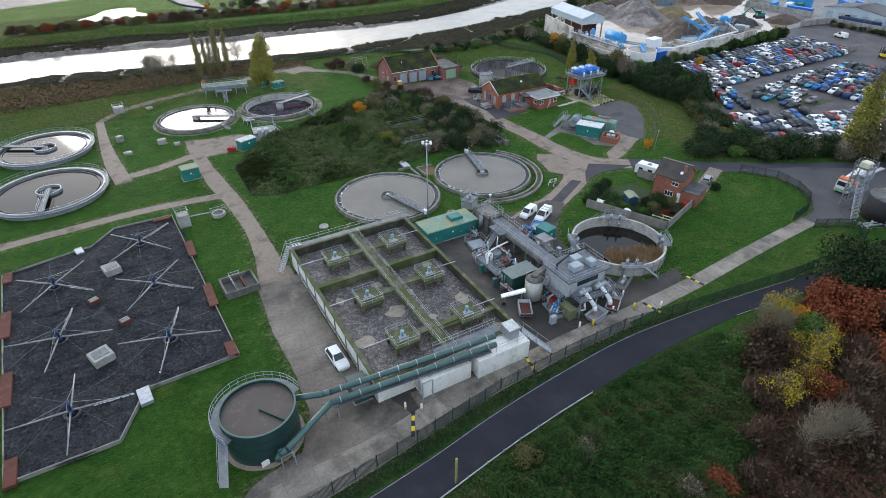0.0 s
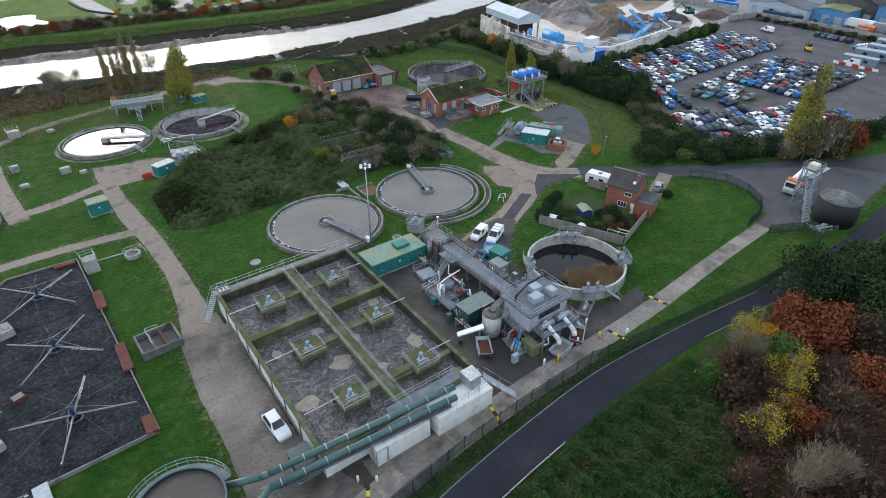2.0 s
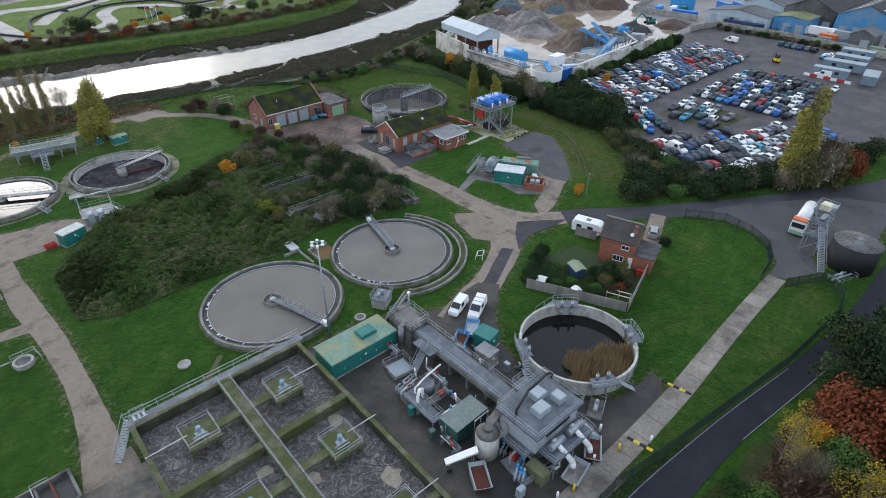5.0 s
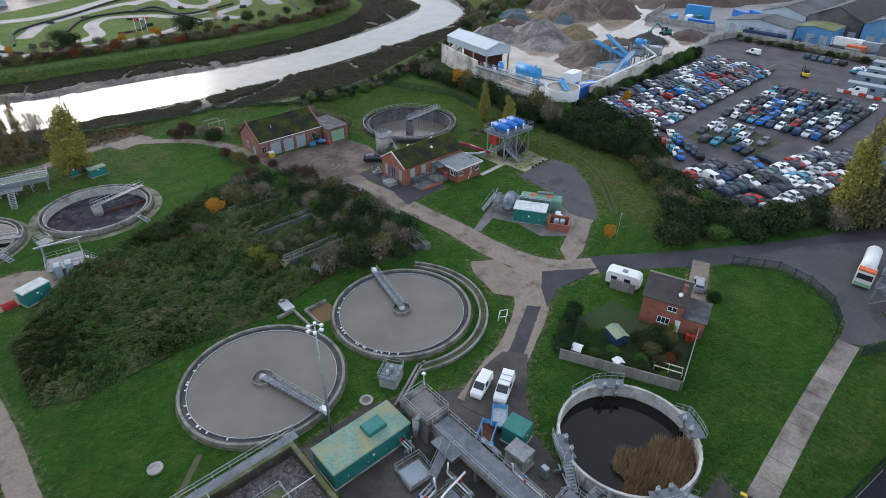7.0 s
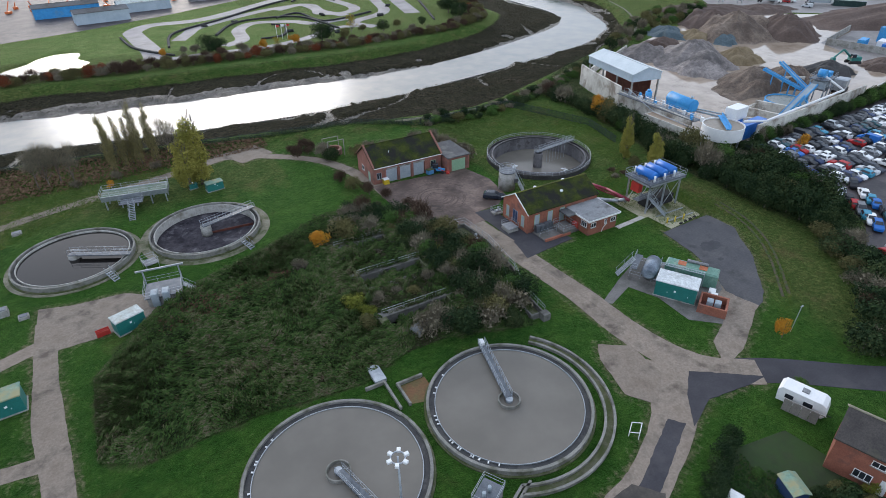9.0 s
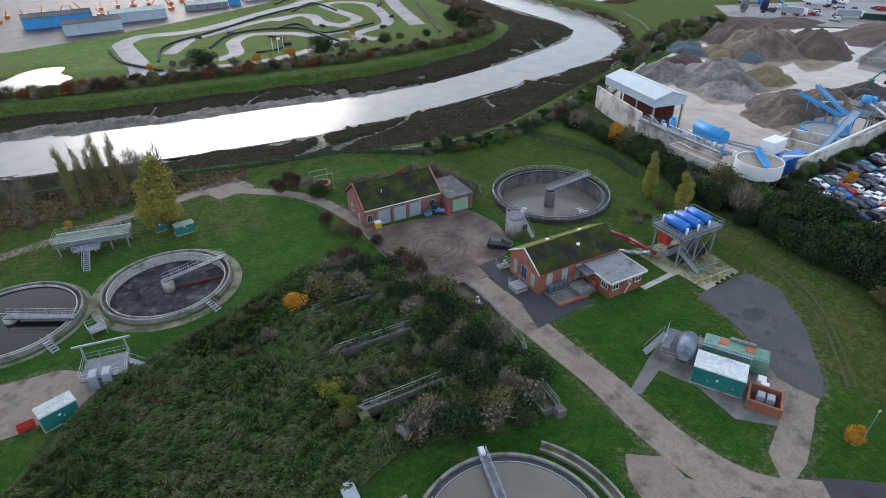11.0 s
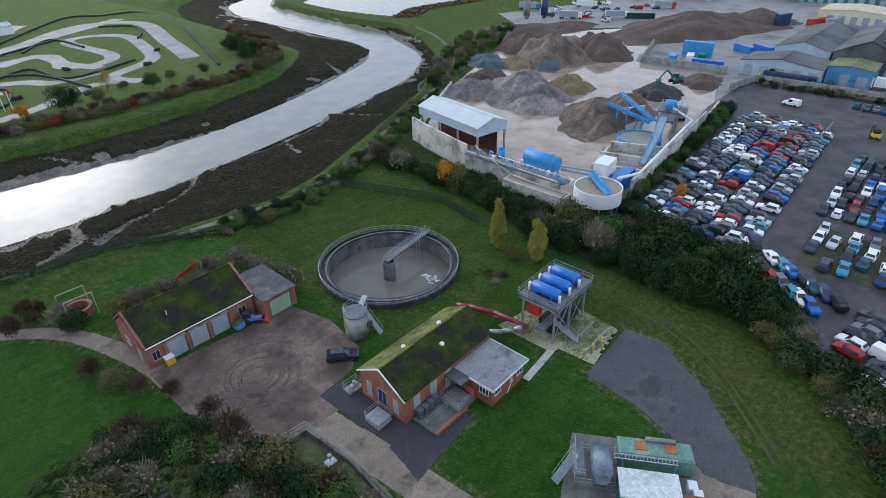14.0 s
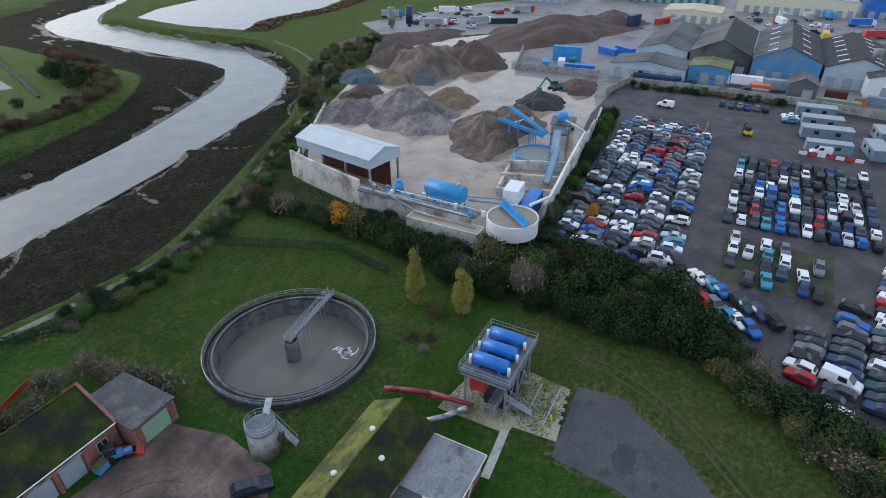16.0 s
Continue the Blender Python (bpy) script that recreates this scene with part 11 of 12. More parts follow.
for (x, y, z, sx, sy, sz, rz, m_, text) in ((163.4, 136.8, 4.6, 5.2, 3.0, 2.9, 6, WHITE, "white control cabin on the wall"), (166.8, 134.4, 0.2, 10.0, 2.6, 3.6, 5, BLUE, "blue shipping container by the thickener"), (162.0, 137.0, 0.2, 6.2, 3.2, 4.2, 6, BLUE, "blue container under the control cabin")):
    c = thing("container", text, "container", (x, y, z), rz)
    part("body", Geo().box(-sx / 2, sx / 2, -sy / 2, sy / 2, 0, sz, 0.05), m_, c)
    g = Geo()
    for k in range(int(sx / 0.4)):
        g.box(-sx / 2 + 0.1 + k * 0.4, -sx / 2 + 0.25 + k * 0.4, -sy / 2 - 0.04, -sy / 2, 0.1, sz - 0.1)
    part("rib", g, m_, c)
pd = thing("settling_pond", "half-round concrete settling pond with a blue rim", "tank", (194.5, 143.2, 0))
part("wall", Geo().ring((0, 0), 5.2, 5.5, 0, 2.2, 36), SKYBLUE, pd)
part("water", Geo().disc((0, 0), 5.2, 1.9, 36), mat("green_grey_silt", (0.16, 0.17, 0.15), (0.2, 0.21, 0.18), 0.3, s=0.3, fine=2), pd)
for (a, b, h) in (((179.5, 146), (183, 133.5), 2.2), ((186.5, 147), (191.5, 134.5), 2.4), ((172, 144), (176, 133), 2.0), ((204, 158), (216, 152), 3.4), ((172.5, 144), (187, 147), 1.6)):
    d = Vector((b[0] - a[0], b[1] - a[1]))
    solo("bay_wall", Geo().box(0, d.length, -0.3, 0.3, 0, h, 0.04, Matrix.Translation((*a, 0)) @ Matrix.Rotation(math.atan2(d.y, d.x), 4, "Z")), STREAKED, "concrete bay dividing wall in the aggregate yard", "wall", "bay walls")


def conveyor(a, b, w, m_, text):
    a, b = Vector(a), Vector(b)
    c = thing("conveyor", text, "conveyor", a, 0, "conveyors")
    d = b - a
    rot = Matrix.Rotation(math.atan2(d.y, d.x), 4, "Z") @ Matrix.Rotation(-math.atan2(d.z, math.hypot(d.x, d.y)), 4, "Y")
    part("frame", Geo().box(0, d.length, -w / 2, -w / 2 + 0.15, -0.4, 0.35, m=rot).box(0, d.length, w / 2 - 0.15, w / 2, -0.4, 0.35, m=rot), m_, c)
    part("belt", Geo().box(0, d.length, -w / 2 + 0.15, w / 2 - 0.15, 0.0, 0.1, m=rot), SHUTTER, c)
    for k in (0.3, 0.75):
        p = d * k
        part("leg", Geo().rod((p.x - 0.5, p.y - 0.5, -a.z), p, 0.12, 5).rod((p.x + 0.5, p.y + 0.5, -a.z), p, 0.12, 5), m_, c)


conveyor((203.5, 143.7, 4.0), (208, 156, 8.0), 1.1, SKYBLUE, "long blue radial conveyor over the sand heap")
conveyor((202.4, 144.2, 3.6), (200.7, 156.1, 7.0), 1.1, SKYBLUE, "blue radial conveyor over the sand heap")
conveyor((180.3, 135.6, 1.5), (190, 136.8, 6.0), 1.5, SKYBLUE, "blue feed conveyor along the yard wall")
conveyor((190, 137.4, 4.5), (200, 140, 6.5), 2.0, SKYBLUE, "short blue screening conveyor")
wl2 = solo("pipe_bridge", Geo().pipe([(160.8, 132.4, 5.5), (166.5, 130.4, 5.2), (186, 132.6, 5.2), (205.2, 134.6, 5.4), (203, 141.1, 9)], 0.32, 8), WHITE, "white pipe along the top of the yard wall", "pipe")
scn = thing("screen_house", "grey and blue steel screening tower in the aggregate yard", "steel tower", (204.5, 140.6, 0), 12)
for x in (-3, 0, 3):
    for y in (-2, 2):
        part("leg", Geo().box(x - 0.15, x + 0.15, y - 0.15, y + 0.15, 0, 7.5), GALV, scn)
part("deck", Geo().box(-3.4, 3.4, -2.4, 2.4, 4.8, 5.0).box(-3.4, 3.4, -2.4, 2.4, 7.4, 7.6), STEEL_DECK, scn)
part("screen_box", Geo().box(-2.6, 2.2, -1.6, 1.6, 5.0, 7.0, 0.2), SHUTTER, scn)
part("blue_hood", Geo().rod((-1.5, 1.0, 9.0), (-1.5, -1.0, 9.0), 1.1, 16).box(1.0, 3.2, -1.2, 1.2, 7.6, 9.0, 0.2), SKYBLUE, scn)
railing(scn, [(-3.4, -2.4, 7.6), (3.4, -2.4, 7.6), (3.4, 2.4, 7.6), (-3.4, 2.4, 7.6)], h=1.1, closed=True)
s2 = thing("crusher", "grey crusher unit with a hopper beside the yard wall", "crusher", (222, 144, 0), 20)
part("body", Geo().box(-4, 4, -1.6, 1.6, 1, 3.4, 0.2).box(-6, -3.6, -2, 2, 3, 5, 0.3), GALV, s2)
part("track", Geo().box(-3, 3, -1.9, -1.2, 0, 1, 0.2).box(-3, 3, 1.2, 1.9, 0, 1, 0.2), BLACK, s2)


def heap(x, y, r, h, m_, seed, sx=1.0, rz=0.0, text="heap of brown aggregate"):
    """Tipped cones that run into each other, at the slope that loose stone keeps."""
    rg = np.random.RandomState(seed)
    n, k = 72, 26
    peaks = [(0.0, 0.0, 1.0)] + [(rg.uniform(-0.6, 0.6), rg.uniform(-0.5, 0.5), rg.uniform(0.45, 0.9)) for _ in range(9)]
    q, a = np.meshgrid(np.arange(k + 1) / k, 6.2832 * np.arange(n) / n, indexing="ij")
    wob = 1 + 0.12 * np.sin(a * 3 + seed) + 0.08 * np.sin(a * 7 + seed * 2) + 0.04 * np.sin(a * 13 + seed * 3)
    px, py = q * np.cos(a) * wob, q * np.sin(a) * wob
    z = np.zeros_like(px)
    for (u, v_, t) in peaks:
        dist = np.hypot(px - u, py - v_) * (1 + 0.10 * np.sin(np.arctan2(py - v_, px - u) * 9 + u * 20))
        z = np.maximum(z, t - 1.15 * dist - 0.06 * (dist < 0.12))
    z = np.maximum(z, 0.25 * (1 - q))
    z = z * np.minimum(1.0, (1 - q) * 5) * h + ripple(px * r, py * r, 0.9, seed) * 0.16 * np.minimum(1, (1 - q) * 4) + rg.uniform(-0.07, 0.07, q.shape) * (1 - q)
    z[-1] = -0.2
    g = Geo()
    g.add(np.stack([(px * r * sx).ravel(), (py * r).ravel(), z.ravel()], 1).tolist(), [(i * n + j, (i + 1) * n + j, (i + 1) * n + (j + 1) % n, i * n + (j + 1) % n) for i in range(k) for j in range(n)], True)
    o = solo("mound", g, m_, text, "heap", "aggregate heaps", raw=True)
    o.matrix_basis = pose(x, y, 0, 0, 0, rz)


DARKSOIL = mat("dark_brown_soil", (0.075, 0.05, 0.04), (0.115, 0.08, 0.065), 0.95, s=0.1, fine=1.2, contrast=0.35, bump=0.8, dist=0.2)
TAN = mat("tan_sand", (0.15, 0.11, 0.06), (0.21, 0.16, 0.095), 0.95, s=0.2, fine=2, bump=0.5, dist=0.1)
TEALSAND = mat("blue_grey_chippings", (0.055, 0.085, 0.10), (0.08, 0.11, 0.125), 0.95, s=0.2, fine=2, bump=0.5, dist=0.1)
heap(213, 192, 15, 8, GREYSAND, 1, 1.2, 40, "large heap of grey aggregate")
heap(204, 206, 10, 5, GREYSAND, 2, 1.2, 30, "heap of grey aggregate")
heap(205, 181, 9, 4.5, GREYSAND, 3, 1.3, 70, "heap of dark grey aggregate")
heap(226, 184, 9, 5, TAN, 4, 1.0, 0, "heap of olive sand")
heap(205, 162, 11, 6, SAND, 5, 1.6, 20, "long heap of brown sand below the conveyors")
heap(217, 158, 9, 6, SAND, 6, 1.2, 20, "heap of brown sand below the conveyors")
heap(262, 212, 17, 10, SAND, 7, 1.3, 30, "large heap of brown gravel")
heap(279, 200, 14, 9, DARKSOIL, 8, 1.2, 20, "large heap of dark brown soil")
heap(268, 228, 13, 7, DARKSOIL, 9, 1.3, 60, "heap of dark brown soil")
heap(238, 226, 8, 4, TEALSAND, 10, 1.4, 60, "heap of blue-grey chippings")
heap(242, 216, 7, 4, TAN, 11, 1.4, 60, "heap of tan sand")
heap(246, 205, 6, 3.5, TEALSAND, 12, 1.3, 60, "heap of blue-grey chippings")
heap(222, 214, 7, 3.5, DARKSOIL, 13, 1.2, 0, "heap of dark soil")
heap(240, 158, 8, 4, BLACKSHEET, 14, 1.2, 0, "heap of black aggregate")
heap(262, 152, 7, 3, DARKSOIL, 15, 1.5, 0, "heap of dark soil")
heap(350, 190, 26, 9, DARKSOIL, 16, 1.9, -25, "huge heap of dark brown soil")
heap(388, 172, 16, 7, DARKSOIL, 17, 1.4, -25, "huge heap of dark brown soil")
heap(300, 250, 16, 3, DARKSOIL, 18, 1.8, -30, "low bank of rubble")
heap(316, 240, 12, 3, DARKSOIL, 19, 1.6, -30, "low bank of rubble")
ex = thing("excavator", "turquoise tracked excavator on a heap", "excavator", (252, 157.5, 1.2), 150)
part("body", Geo().box(-1.8, 1.4, -1.3, 1.3, 1.0, 2.4, 0.2), TEAL, ex)
part("cab", Geo().box(0.2, 1.6, 0.1, 1.3, 2.0, 3.2, 0.1), GLASS, ex)
part("track", Geo().box(-2, 2, -1.5, -0.8, 0, 1.0, 0.2).box(-2, 2, 0.8, 1.5, 0, 1.0, 0.2), BLACK, ex)
part("boom", Geo().rod((1.2, 0, 2.0), (4.4, 0, 4.6), 0.35, 6).rod((4.4, 0, 4.6), (6.8, 0, 2.0), 0.28, 6).box(6.4, 7.6, -0.6, 0.6, 1.0, 2.0, 0.2), TEAL, ex)

# ---- scrapyard boundary, cabins and plant ----
bw = thing("boundary_wall", "grey concrete panel boundary wall behind the scrapyard", "wall", (0, 0, 0))
for a, b in (((258, 142), (274, 139)), ((274, 139), (275, 113)), ((275, 113), (273.5, 88)), ((273.5, 88), (267.5, 60)), ((276, 181), (279, 150)), ((307, 190), (276, 181))):
    d = Vector((b[0] - a[0], b[1] - a[1]))
    part("wall_length", Geo().box(0, d.length, -0.2, 0.2, 0, 2.4, 0.03, Matrix.Translation((*a, 0)) @ Matrix.Rotation(math.atan2(d.y, d.x), 4, "Z")), CONC_WALL, bw)
lf = thing("low_fence", "grey sheet fence dividing rows of cars", "fence", (0, 0, 0))
part("sheet", Geo().box(224.6, 224.8, 108.8, 129.6, 0, 1.8), TIMBER, lf)
part("sheet", Geo().box(224.8, 239, 108.6, 108.8, 0, 1.8), TIMBER, lf)
CABIN = mat("grey_blue_cabin", (0.15, 0.21, 0.26), (0.21, 0.27, 0.32), 0.6, s=0.4, fine=2, contrast=0.15)
for (x, y, l, w, rz) in ((265, 82, 10, 4, 94), (254.5, 80.8, 10, 4, 94), (245, 80, 12, 4, 96), (233, 80, 10, 3, 96), (236, 69.5, 9, 4, 10), (250, 66.5, 8, 4, 10)):
    c = thing("site_cabin", "grey-blue flat-roofed site cabin", "cabin", (x, y, 0.05), rz, "site cabins")
    part("body", Geo().box(-l / 2, l / 2, -w / 2, w / 2, 0, 2.6), CABIN, c)
    part("roof", Geo().box(-l / 2 - 0.1, l / 2 + 0.1, -w / 2 - 0.1, w / 2 + 0.1, 2.6, 2.75), SHUTTER, c)
    part("window", Geo().box(-l / 4, -l / 4 + 1.2, w / 2, w / 2 + 0.04, 1.1, 2.0).box(l / 6, l / 6 + 1.2, w / 2, w / 2 + 0.04, 1.1, 2.0), GLASS, c)
car("van", 231.0, 81.5, 100, "white van parked by the site cabins", WHITE, z=0.06)
car("van", 253.5, 122.5, 80, "white van parked at the scrapyard wall", WHITE, z=0.06)
fb = thing("red_barrier", "row of red and white barriers by the cabins", "barrier", (0, 0, 0))
for k in range(7):
    part("panel", Geo().box(228.4, 228.6, 72.4 + k * 2, 74.2 + k * 2, 0.05, 0.95), RED if k % 2 else WHITE, fb)
fl = thing("forklift", "yellow and black forklift on the scrapyard lane", "forklift", (237, 98.6, 0.05), 70)
part("body", Geo().box(-1.3, 0.8, -0.7, 0.7, 0.4, 1.4, 0.1), YELLOW, fl)
part("cage", Geo().box(-0.8, 0.4, -0.6, 0.6, 1.4, 2.4, 0.1), BLACK, fl)
part("mast", Geo().box(0.9, 1.1, -0.6, -0.45, 0.1, 3.2).box(0.9, 1.1, 0.45, 0.6, 0.1, 3.2), BLACK, fl)
for x in (-0.9, 0.6):
    part("wheel", Geo().rod((x, -0.8, 0.35), (x, 0.8, 0.35), 0.35, 12), BLACK, fl)
tlr = thing("wheel_loader", "yellow wheel loader behind the scrapyard wall", "loader", (281, 136, 0.05), 80)
part("body", Geo().box(-2.6, 1.2, -1.1, 1.1, 1.0, 2.2, 0.2), YELLOW, tlr)
part("cab", Geo().box(-0.6, 0.8, -0.7, 0.7, 2.2, 3.3, 0.1), GLASS, tlr)
part("bucket", Geo().box(3.0, 4.0, -1.4, 1.4, 0.3, 1.4, 0.2), YELLOW, tlr)
for x in (-1.6, 1.6):
    for y in (-1.3, 0.8):
        part("wheel", Geo().rod((x, y, 0.8), (x, y + 0.5, 0.8), 0.8, 14), BLACK, tlr)

fill([(269.5, 137), (272.8, 136), (273.6, 112), (272.4, 90), (270, 90), (271, 112)], [("dark_bush", 3), ("olive_bush", 1), ("twig_bush", 2), ("green_bush", 1)], 1.6, 0.7, 0.9, 91, join="scrub along the foot of the boundary wall")
for (x, y, l, w, h, rz, m_, text) in ((279.0, 131, 14, 2.5, 2.7, 88, NAVY, "long navy container behind the boundary wall"), (277.6, 117, 3.2, 1.8, 1.4, 80, RUST, "rusty skip behind the boundary wall"), (278, 108, 3.6, 2.0, 1.5, 95, SHUTTER, "grey skip behind the boundary wall"), (277.8, 97.6, 5.0, 2.2, 2.4, 86, TIMBER, "stack of grey timber pallets behind the boundary wall"),
                                      (276.4, 76, 12, 2.4, 2.2, 84, TEAL_ROOF, "long green container behind the boundary wall"), (279.5, 70, 3.4, 2.0, 2.2, 84, ORANGE, "orange plant box beside the sheds"), (285.6, 76, 6.0, 2.4, 2.6, 92, RUST, "rust-brown container beside the sheds"), (283, 64.6, 7.0, 2.4, 2.6, 80, CABIN, "grey-blue container beside the sheds"), (281, 112.6, 2.2, 2.2, 3.0, 5, SHEDBLUE, "blue tool store beside the unit")):
    c = thing("container" if l > 4.5 else "skip", text, "container" if l > 4.5 else "skip", (x, y, 0.05), rz, "yard containers")
    part("body", Geo().prism([(-l / 2, 0), (l / 2, 0), (l / 2, h), (-l / 2, h)] if l > 4.5 else [(-l / 2 + 0.5, 0), (l / 2 - 0.5, 0), (l / 2, h), (-l / 2, h)], -w / 2, w / 2, "y"), m_, c)
    part("top", Geo().box(-l / 2 + 0.12, l / 2 - 0.12, -w / 2 + 0.12, w / 2 - 0.12, h, h + 0.06), m_ if l > 4.5 else DARKRIM, c)
for k, (x, y, rz) in enumerate(((280.5, 101.5, 95), (281.0, 98.8, 92), (281.4, 86.5, 5), (277.2, 122.6, 88), (284, 118.5, 10), (278.8, 91.6, 85))):
    car("van" if k in (0, 3) else "estate", x, y, rz, "vehicle parked behind the boundary wall", grp="yard vehicles", z=0.05)

# ---- industrial sheds and lorry yard ----
def shed(x0, x1, y0, y1, eave, ridge, wall, roof, text, roof2=None, lights=0):
    b = thing("industrial_shed", text, "shed", ((x0 + x1) / 2, (y0 + y1) / 2, 0), 0, "industrial sheds")
    hx, hy = (x1 - x0) / 2, (y1 - y0) / 2
    gable(b, -hx, hx, -hy, hy, eave, ridge, wall, roof, over=0.3, roof2=roof2)
    for k in range(lights):
        for s in (-1, 1):
            x = -hx + 4 + k * (2 * hx - 8) / max(1, lights - 1)
            m_ = Matrix.Translation((x, s * hy * 0.5, (eave + ridge) / 2 + 0.2)) @ Matrix.Rotation(math.atan2(ridge - eave, hy) * -s, 4, "X")
            part("roof_light", Geo().box(-0.6, 0.6, -1.6, 1.6, 0, 0.06, m=m_), WHITE, b)
    for k in range(int(2 * hy / 5)):
        y = -hy + 2.5 + k * 5
        part("roller_door", Geo().box(-hx - 0.06, -hx - 0.003, y - 1.4, y + 1.4, 0, min(3.6, eave - 0.6)), SHUTTER, b)


shed(281.5, 297, 121.5, 147, 4.8, 6.6, PALECLAD, SHEETROOF, "pale low warehouse with a grey sheet roof")
shed(286, 300, 108, 121, 5.6, 6.4, SHEDBLUE, mat("mossy_sheet", (0.12, 0.15, 0.05), (0.2, 0.21, 0.12), 0.9, s=0.2, fine=2), "blue clad unit with a mossy roof")
shed(303, 352, 124, 142, 6.5, 9.0, PALECLAD, SHEETROOF, "pale industrial shed with a grey roof")
# darker sheet on the -y slope, grey sheet on the +y slope
shed(301, 352, 103, 123, 7.5, 12.0, SHEETROOF, BLACKSHEET, "large industrial shed with one black and one grey roof slope", SHEETROOF)
shed(299, 352, 81, 102, 7.5, 12.0, SHEDBLUE, BLACKSHEET, "large blue-fronted industrial shed", SHEETROOF, 5)
shed(300, 350, 60, 80, 6.5, 10.0, PALECLAD, BLACKSHEET, "black-roofed industrial shed with roof lights", BLACKSHEET, 6)
shed(303, 350, 40, 59, 6.5, 10.0, PALECLAD, BLACKSHEET, "grey-roofed industrial shed with roof lights", SHEETROOF, 6)
shed(303, 350, 18, 39, 6.5, 10.0, PALECLAD, SHEETROOF, "long grey-roofed industrial shed", SHEETROOF, 5)
shed(278.5, 289, 82, 90, 5.0, 7.0, SHEETROOF, SHEETROOF, "small grey shed at the boundary wall")
shed(292, 304, 60, 68, 6.0, 7.2, WHITE, SHEETROOF, "white end building of the industrial sheds")
shed(405, 428, 122, 150, 5.5, 6.5, CREAM, mat("cream_sheet", (0.5, 0.42, 0.28), (0.58, 0.5, 0.35), 0.7, s=0.2, fine=2), "cream flat-roofed warehouse in the yards")
shed(455, 480, 60, 118, 8, 10, CREAM, SHUTTER, "distant long warehouse with cream doors")
shed(460, 490, 0, 55, 9, 11, BLUE, SHUTTER, "distant bright blue clad warehouse")
shed(470, 520, 130, 200, 6, 8, TEAL, SHUTTER, "distant green warehouse with grey roof")
shed(440, 500, 215, 260, 8, 9, PALECLAD, SHUTTER, "distant pale blue clad warehouse")


def lorry(x, y, rz, cab, box, text):
    t = thing("lorry", text, "lorry", (x, y, 0.05), rz, "parked lorries")
    part("cab", Geo().prism([(3.4, 0.5), (5.3, 0.5), (5.4, 1.7), (5.1, 3.2), (3.5, 3.3)], -1.2, 1.2, "y"), cab, t)
    part("windscreen", Geo().box(5.2, 5.42, -1.0, 1.0, 1.8, 2.7), GLASS, t)
    part("trailer", Geo().box(-6.5, 3.2, -1.25, 1.25, 1.0, 3.8, 0.05), box, t)
    for xx in (-5.6, -4.4, 4.2):
        for yy in (-1.2, 0.9):
            part("wheel", Geo().rod((xx, yy, 0.5), (xx, yy + 0.3, 0.5), 0.5, 12), BLACK, t)


for (x, y, rz, c, b, text) in ((437, 94, 10, WHITE, SHUTTER, "white lorry parked in the far yard"), (443, 82, 10, WHITE, SHUTTER, "white lorry parked in the far yard"), (452, 73, 15, SKYBLUE, SKYBLUE, "blue lorry parked in the far yard"), (398, 90, -60, WHITE, BLUE, "blue lorry parked beside the sheds"), (432, 58, -70, WHITE, BLUE, "blue lorry parked in the far yard"),
                               (388, 76, 0, ORANGE, YELLOW, "yellow lorry parked beside the sheds"), (400, 55, -60, WHITE, RED, "red curtain-sided lorry in the far yard"), (406, 50, -60, WHITE, NAVY, "dark blue lorry in the far yard"), (411, 45, -60, WHITE, GREENDOOR, "green lorry in the far yard"), (420, 95, 20, RED, WHITE, "white lorry with a red cab"), (288, 104, 90, WHITE, WHITE, "white lorry beside the blue unit"), (287, 94, 92, WHITE, SHUTTER, "grey lorry beside the sheds"),
                               (400, 225, -60, RED, SHUTTER, "grey lorry with a red cab in the aggregate yard"), (378, 262, -62, WHITE, WHITE, "white lorry in the aggregate yard"), (352, 284, -62, BLUE, SHUTTER, "blue lorry in the aggregate yard"), (340, 250, -60, WHITE, GALV, "white tipper lorry in the aggregate yard"), (356, 232, -50, WHITE, SHUTTER, "mixer lorry in the aggregate yard")):
    lorry(x, y, rz, c, b, text)
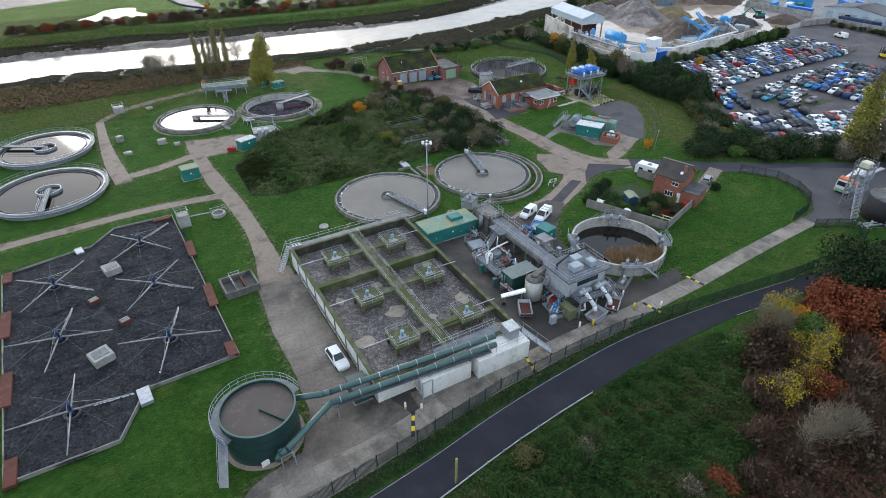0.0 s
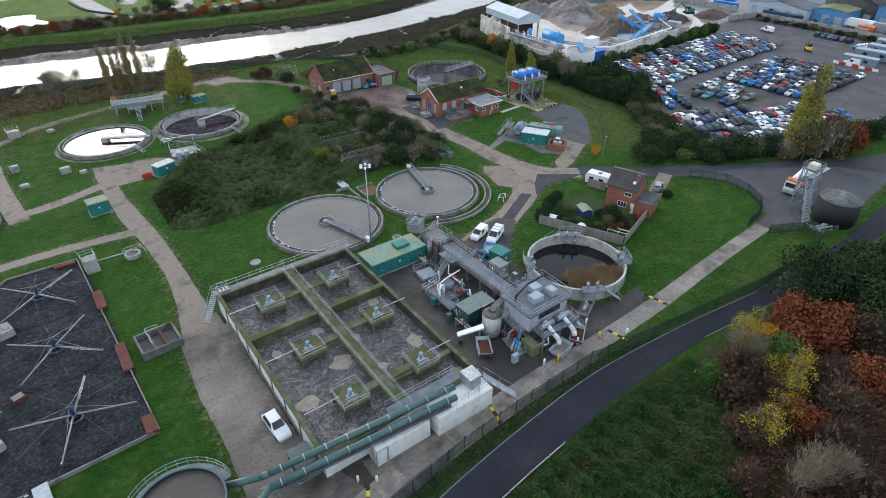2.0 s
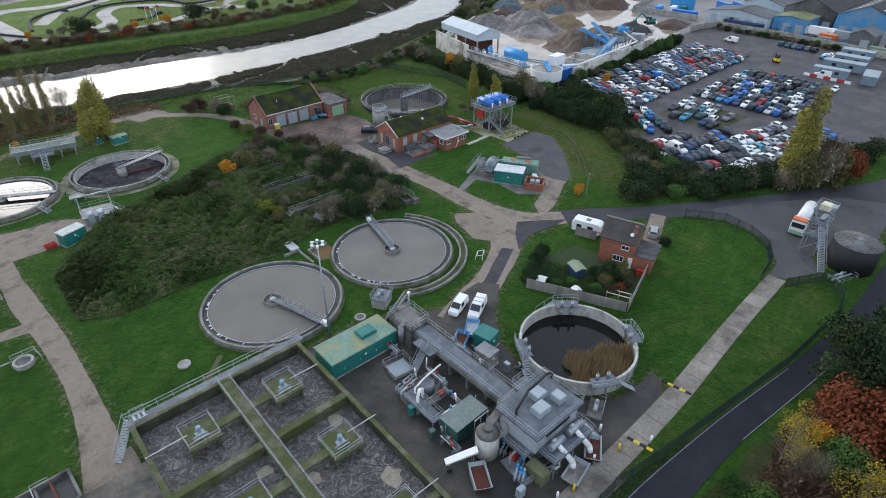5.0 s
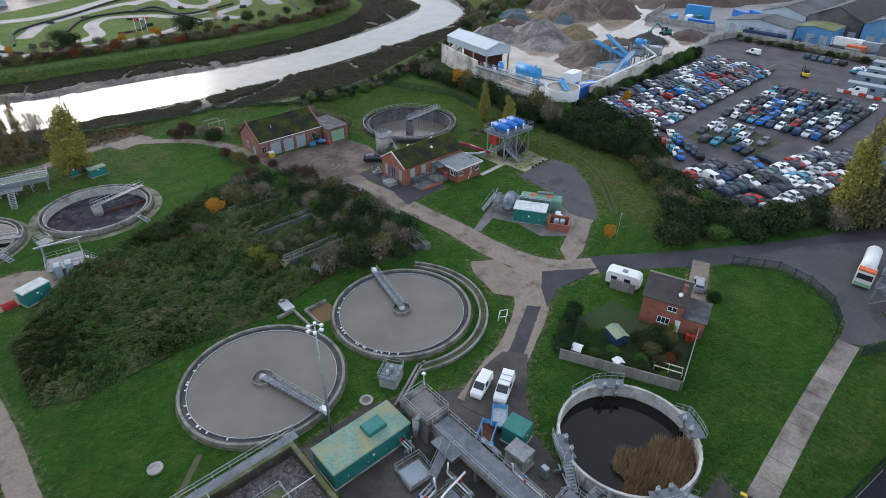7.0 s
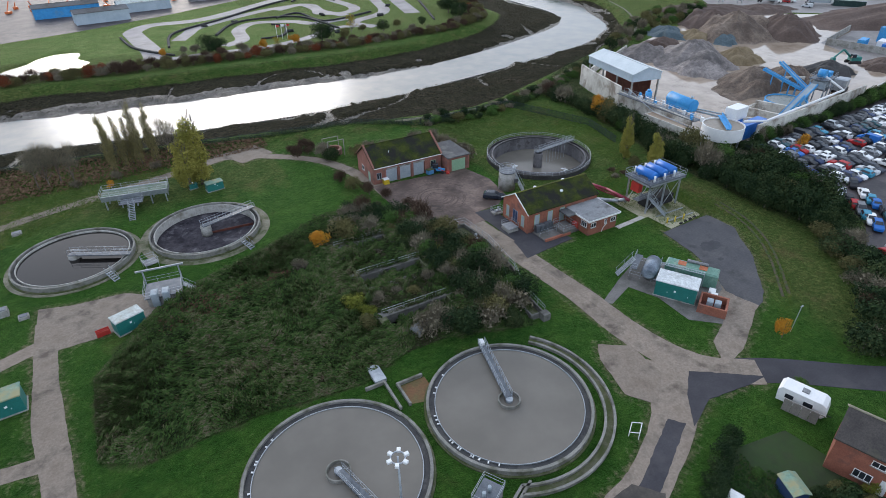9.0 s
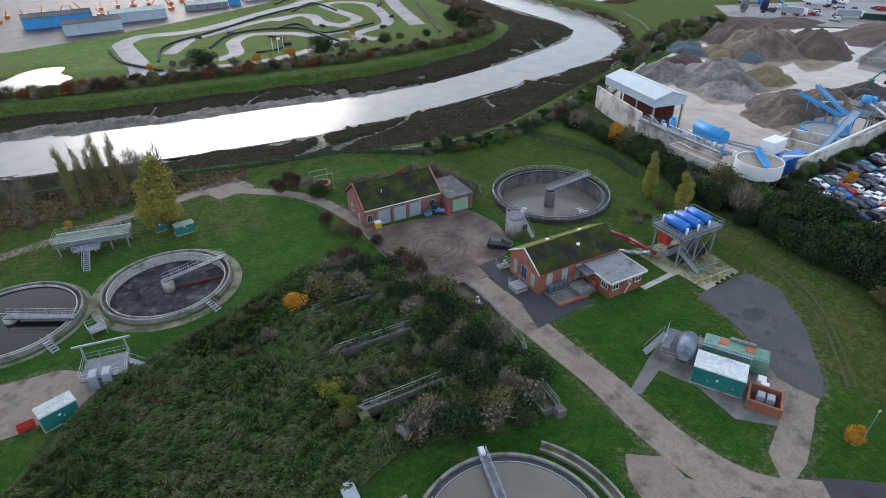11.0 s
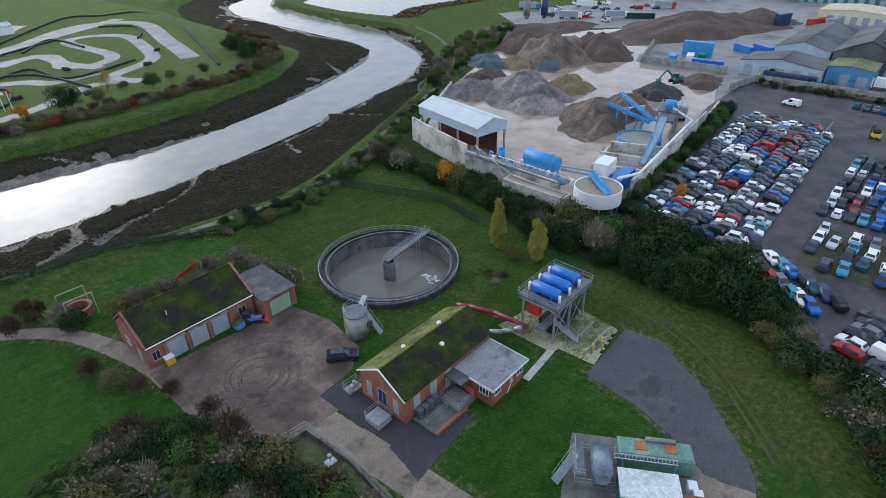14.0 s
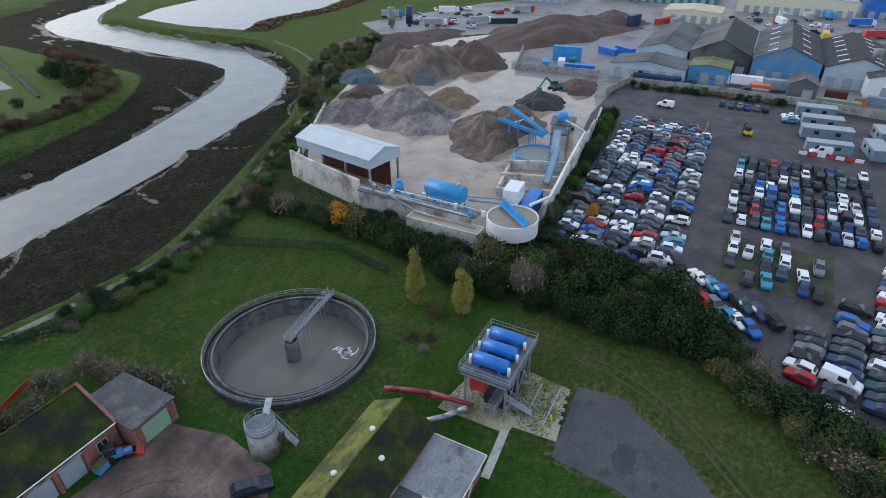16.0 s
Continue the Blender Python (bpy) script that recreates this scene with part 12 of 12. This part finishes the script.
for (x, y, l, rz, m_, text) in ((284, 172, 6, 15, SKYBLUE, "sky-blue container"), (288, 167, 6, 15, WHITE, "white container"), (292, 164, 5, 15, TEAL, "green container"), (283, 158.5, 11, 98, BLUE, "blue container with a green top"), (298, 168, 11, 98, SKYBLUE, "sky-blue container stack"), (316, 156, 9, 60, BLUE, "blue container"), (320, 150, 9, 60, BLUE, "blue container"),
                                (279.6, 128, 12, 92, NAVY, "navy container by the warehouse"), (383, 160, 9, -20, NAVY, "dark blue tower container"), (398, 148, 12, -25, RED, "red container"), (402, 142, 9, -25, SHUTTER, "grey container"), (362, 222, 14, -58, DKGREEN, "dark green container shed"), (283, 98, 6, 90, ORANGE, "orange container")):
    c = thing("container", text + " in the industrial yard", "container", (x, y, 0.05), rz, "yard containers")
    h = 5.5 if "tower" in text or "stack" in text else 2.7
    part("body", Geo().box(-l / 2, l / 2, -1.25, 1.25, 0, h, 0.05), m_, c)
    g = Geo()
    for k in range(int(l / 0.6)):
        g.box(-l / 2 + 0.15 + k * 0.6, -l / 2 + 0.35 + k * 0.6, 1.25, 1.3, 0.1, h - 0.1).box(-l / 2 + 0.15 + k * 0.6, -l / 2 + 0.35 + k * 0.6, -1.3, -1.25, 0.1, h - 0.1)
    part("rib", g, m_, c)
for (x, y, m_, text) in ((319, 264, FELT, "pale cement silo"), (326, 258, NAVY, "dark blue cement silo")):
    s = thing("cement_silo", text + " at the far yard", "silo", (x, y, 0))
    part("shell", Geo().drum((0, 0), 1.8, 3, 11, 20), m_, s)
    part("cone", Geo().drum((0, 0), 0.5, 1.2, 3, 20, 1.8), m_, s)
    for k in range(4):
        part("leg", Geo().rod((1.5 * math.cos(k * 1.57), 1.5 * math.sin(k * 1.57), 0), (1.5 * math.cos(k * 1.57), 1.5 * math.sin(k * 1.57), 3), 0.15, 5), GALV, s)
for k in range(40):
    RX, RY = (RNG.uniform(335, 400), RNG.uniform(228, 275)) if k < 22 else (RNG.uniform(400, 450), RNG.uniform(40, 120))
    car(RNG.choice(["hatch", "van", "estate"]), RX, RY, RNG.uniform(0, 360), "small vehicle parked in the distant yard", grp="distant vehicles", z=0.05)
ot = thing("water_tower", "thin lattice tank tower beside the sheds", "tower", (306, 66, 0))
for x in (-1, 1):
    for y in (-1, 1):
        part("leg", Geo().rod((x, y, 0), (x, y, 10), 0.12, 5), TIMBER, ot)
part("tank", Geo().drum((0, 0), 1.5, 10, 12.5, 16), TIMBER, ot)
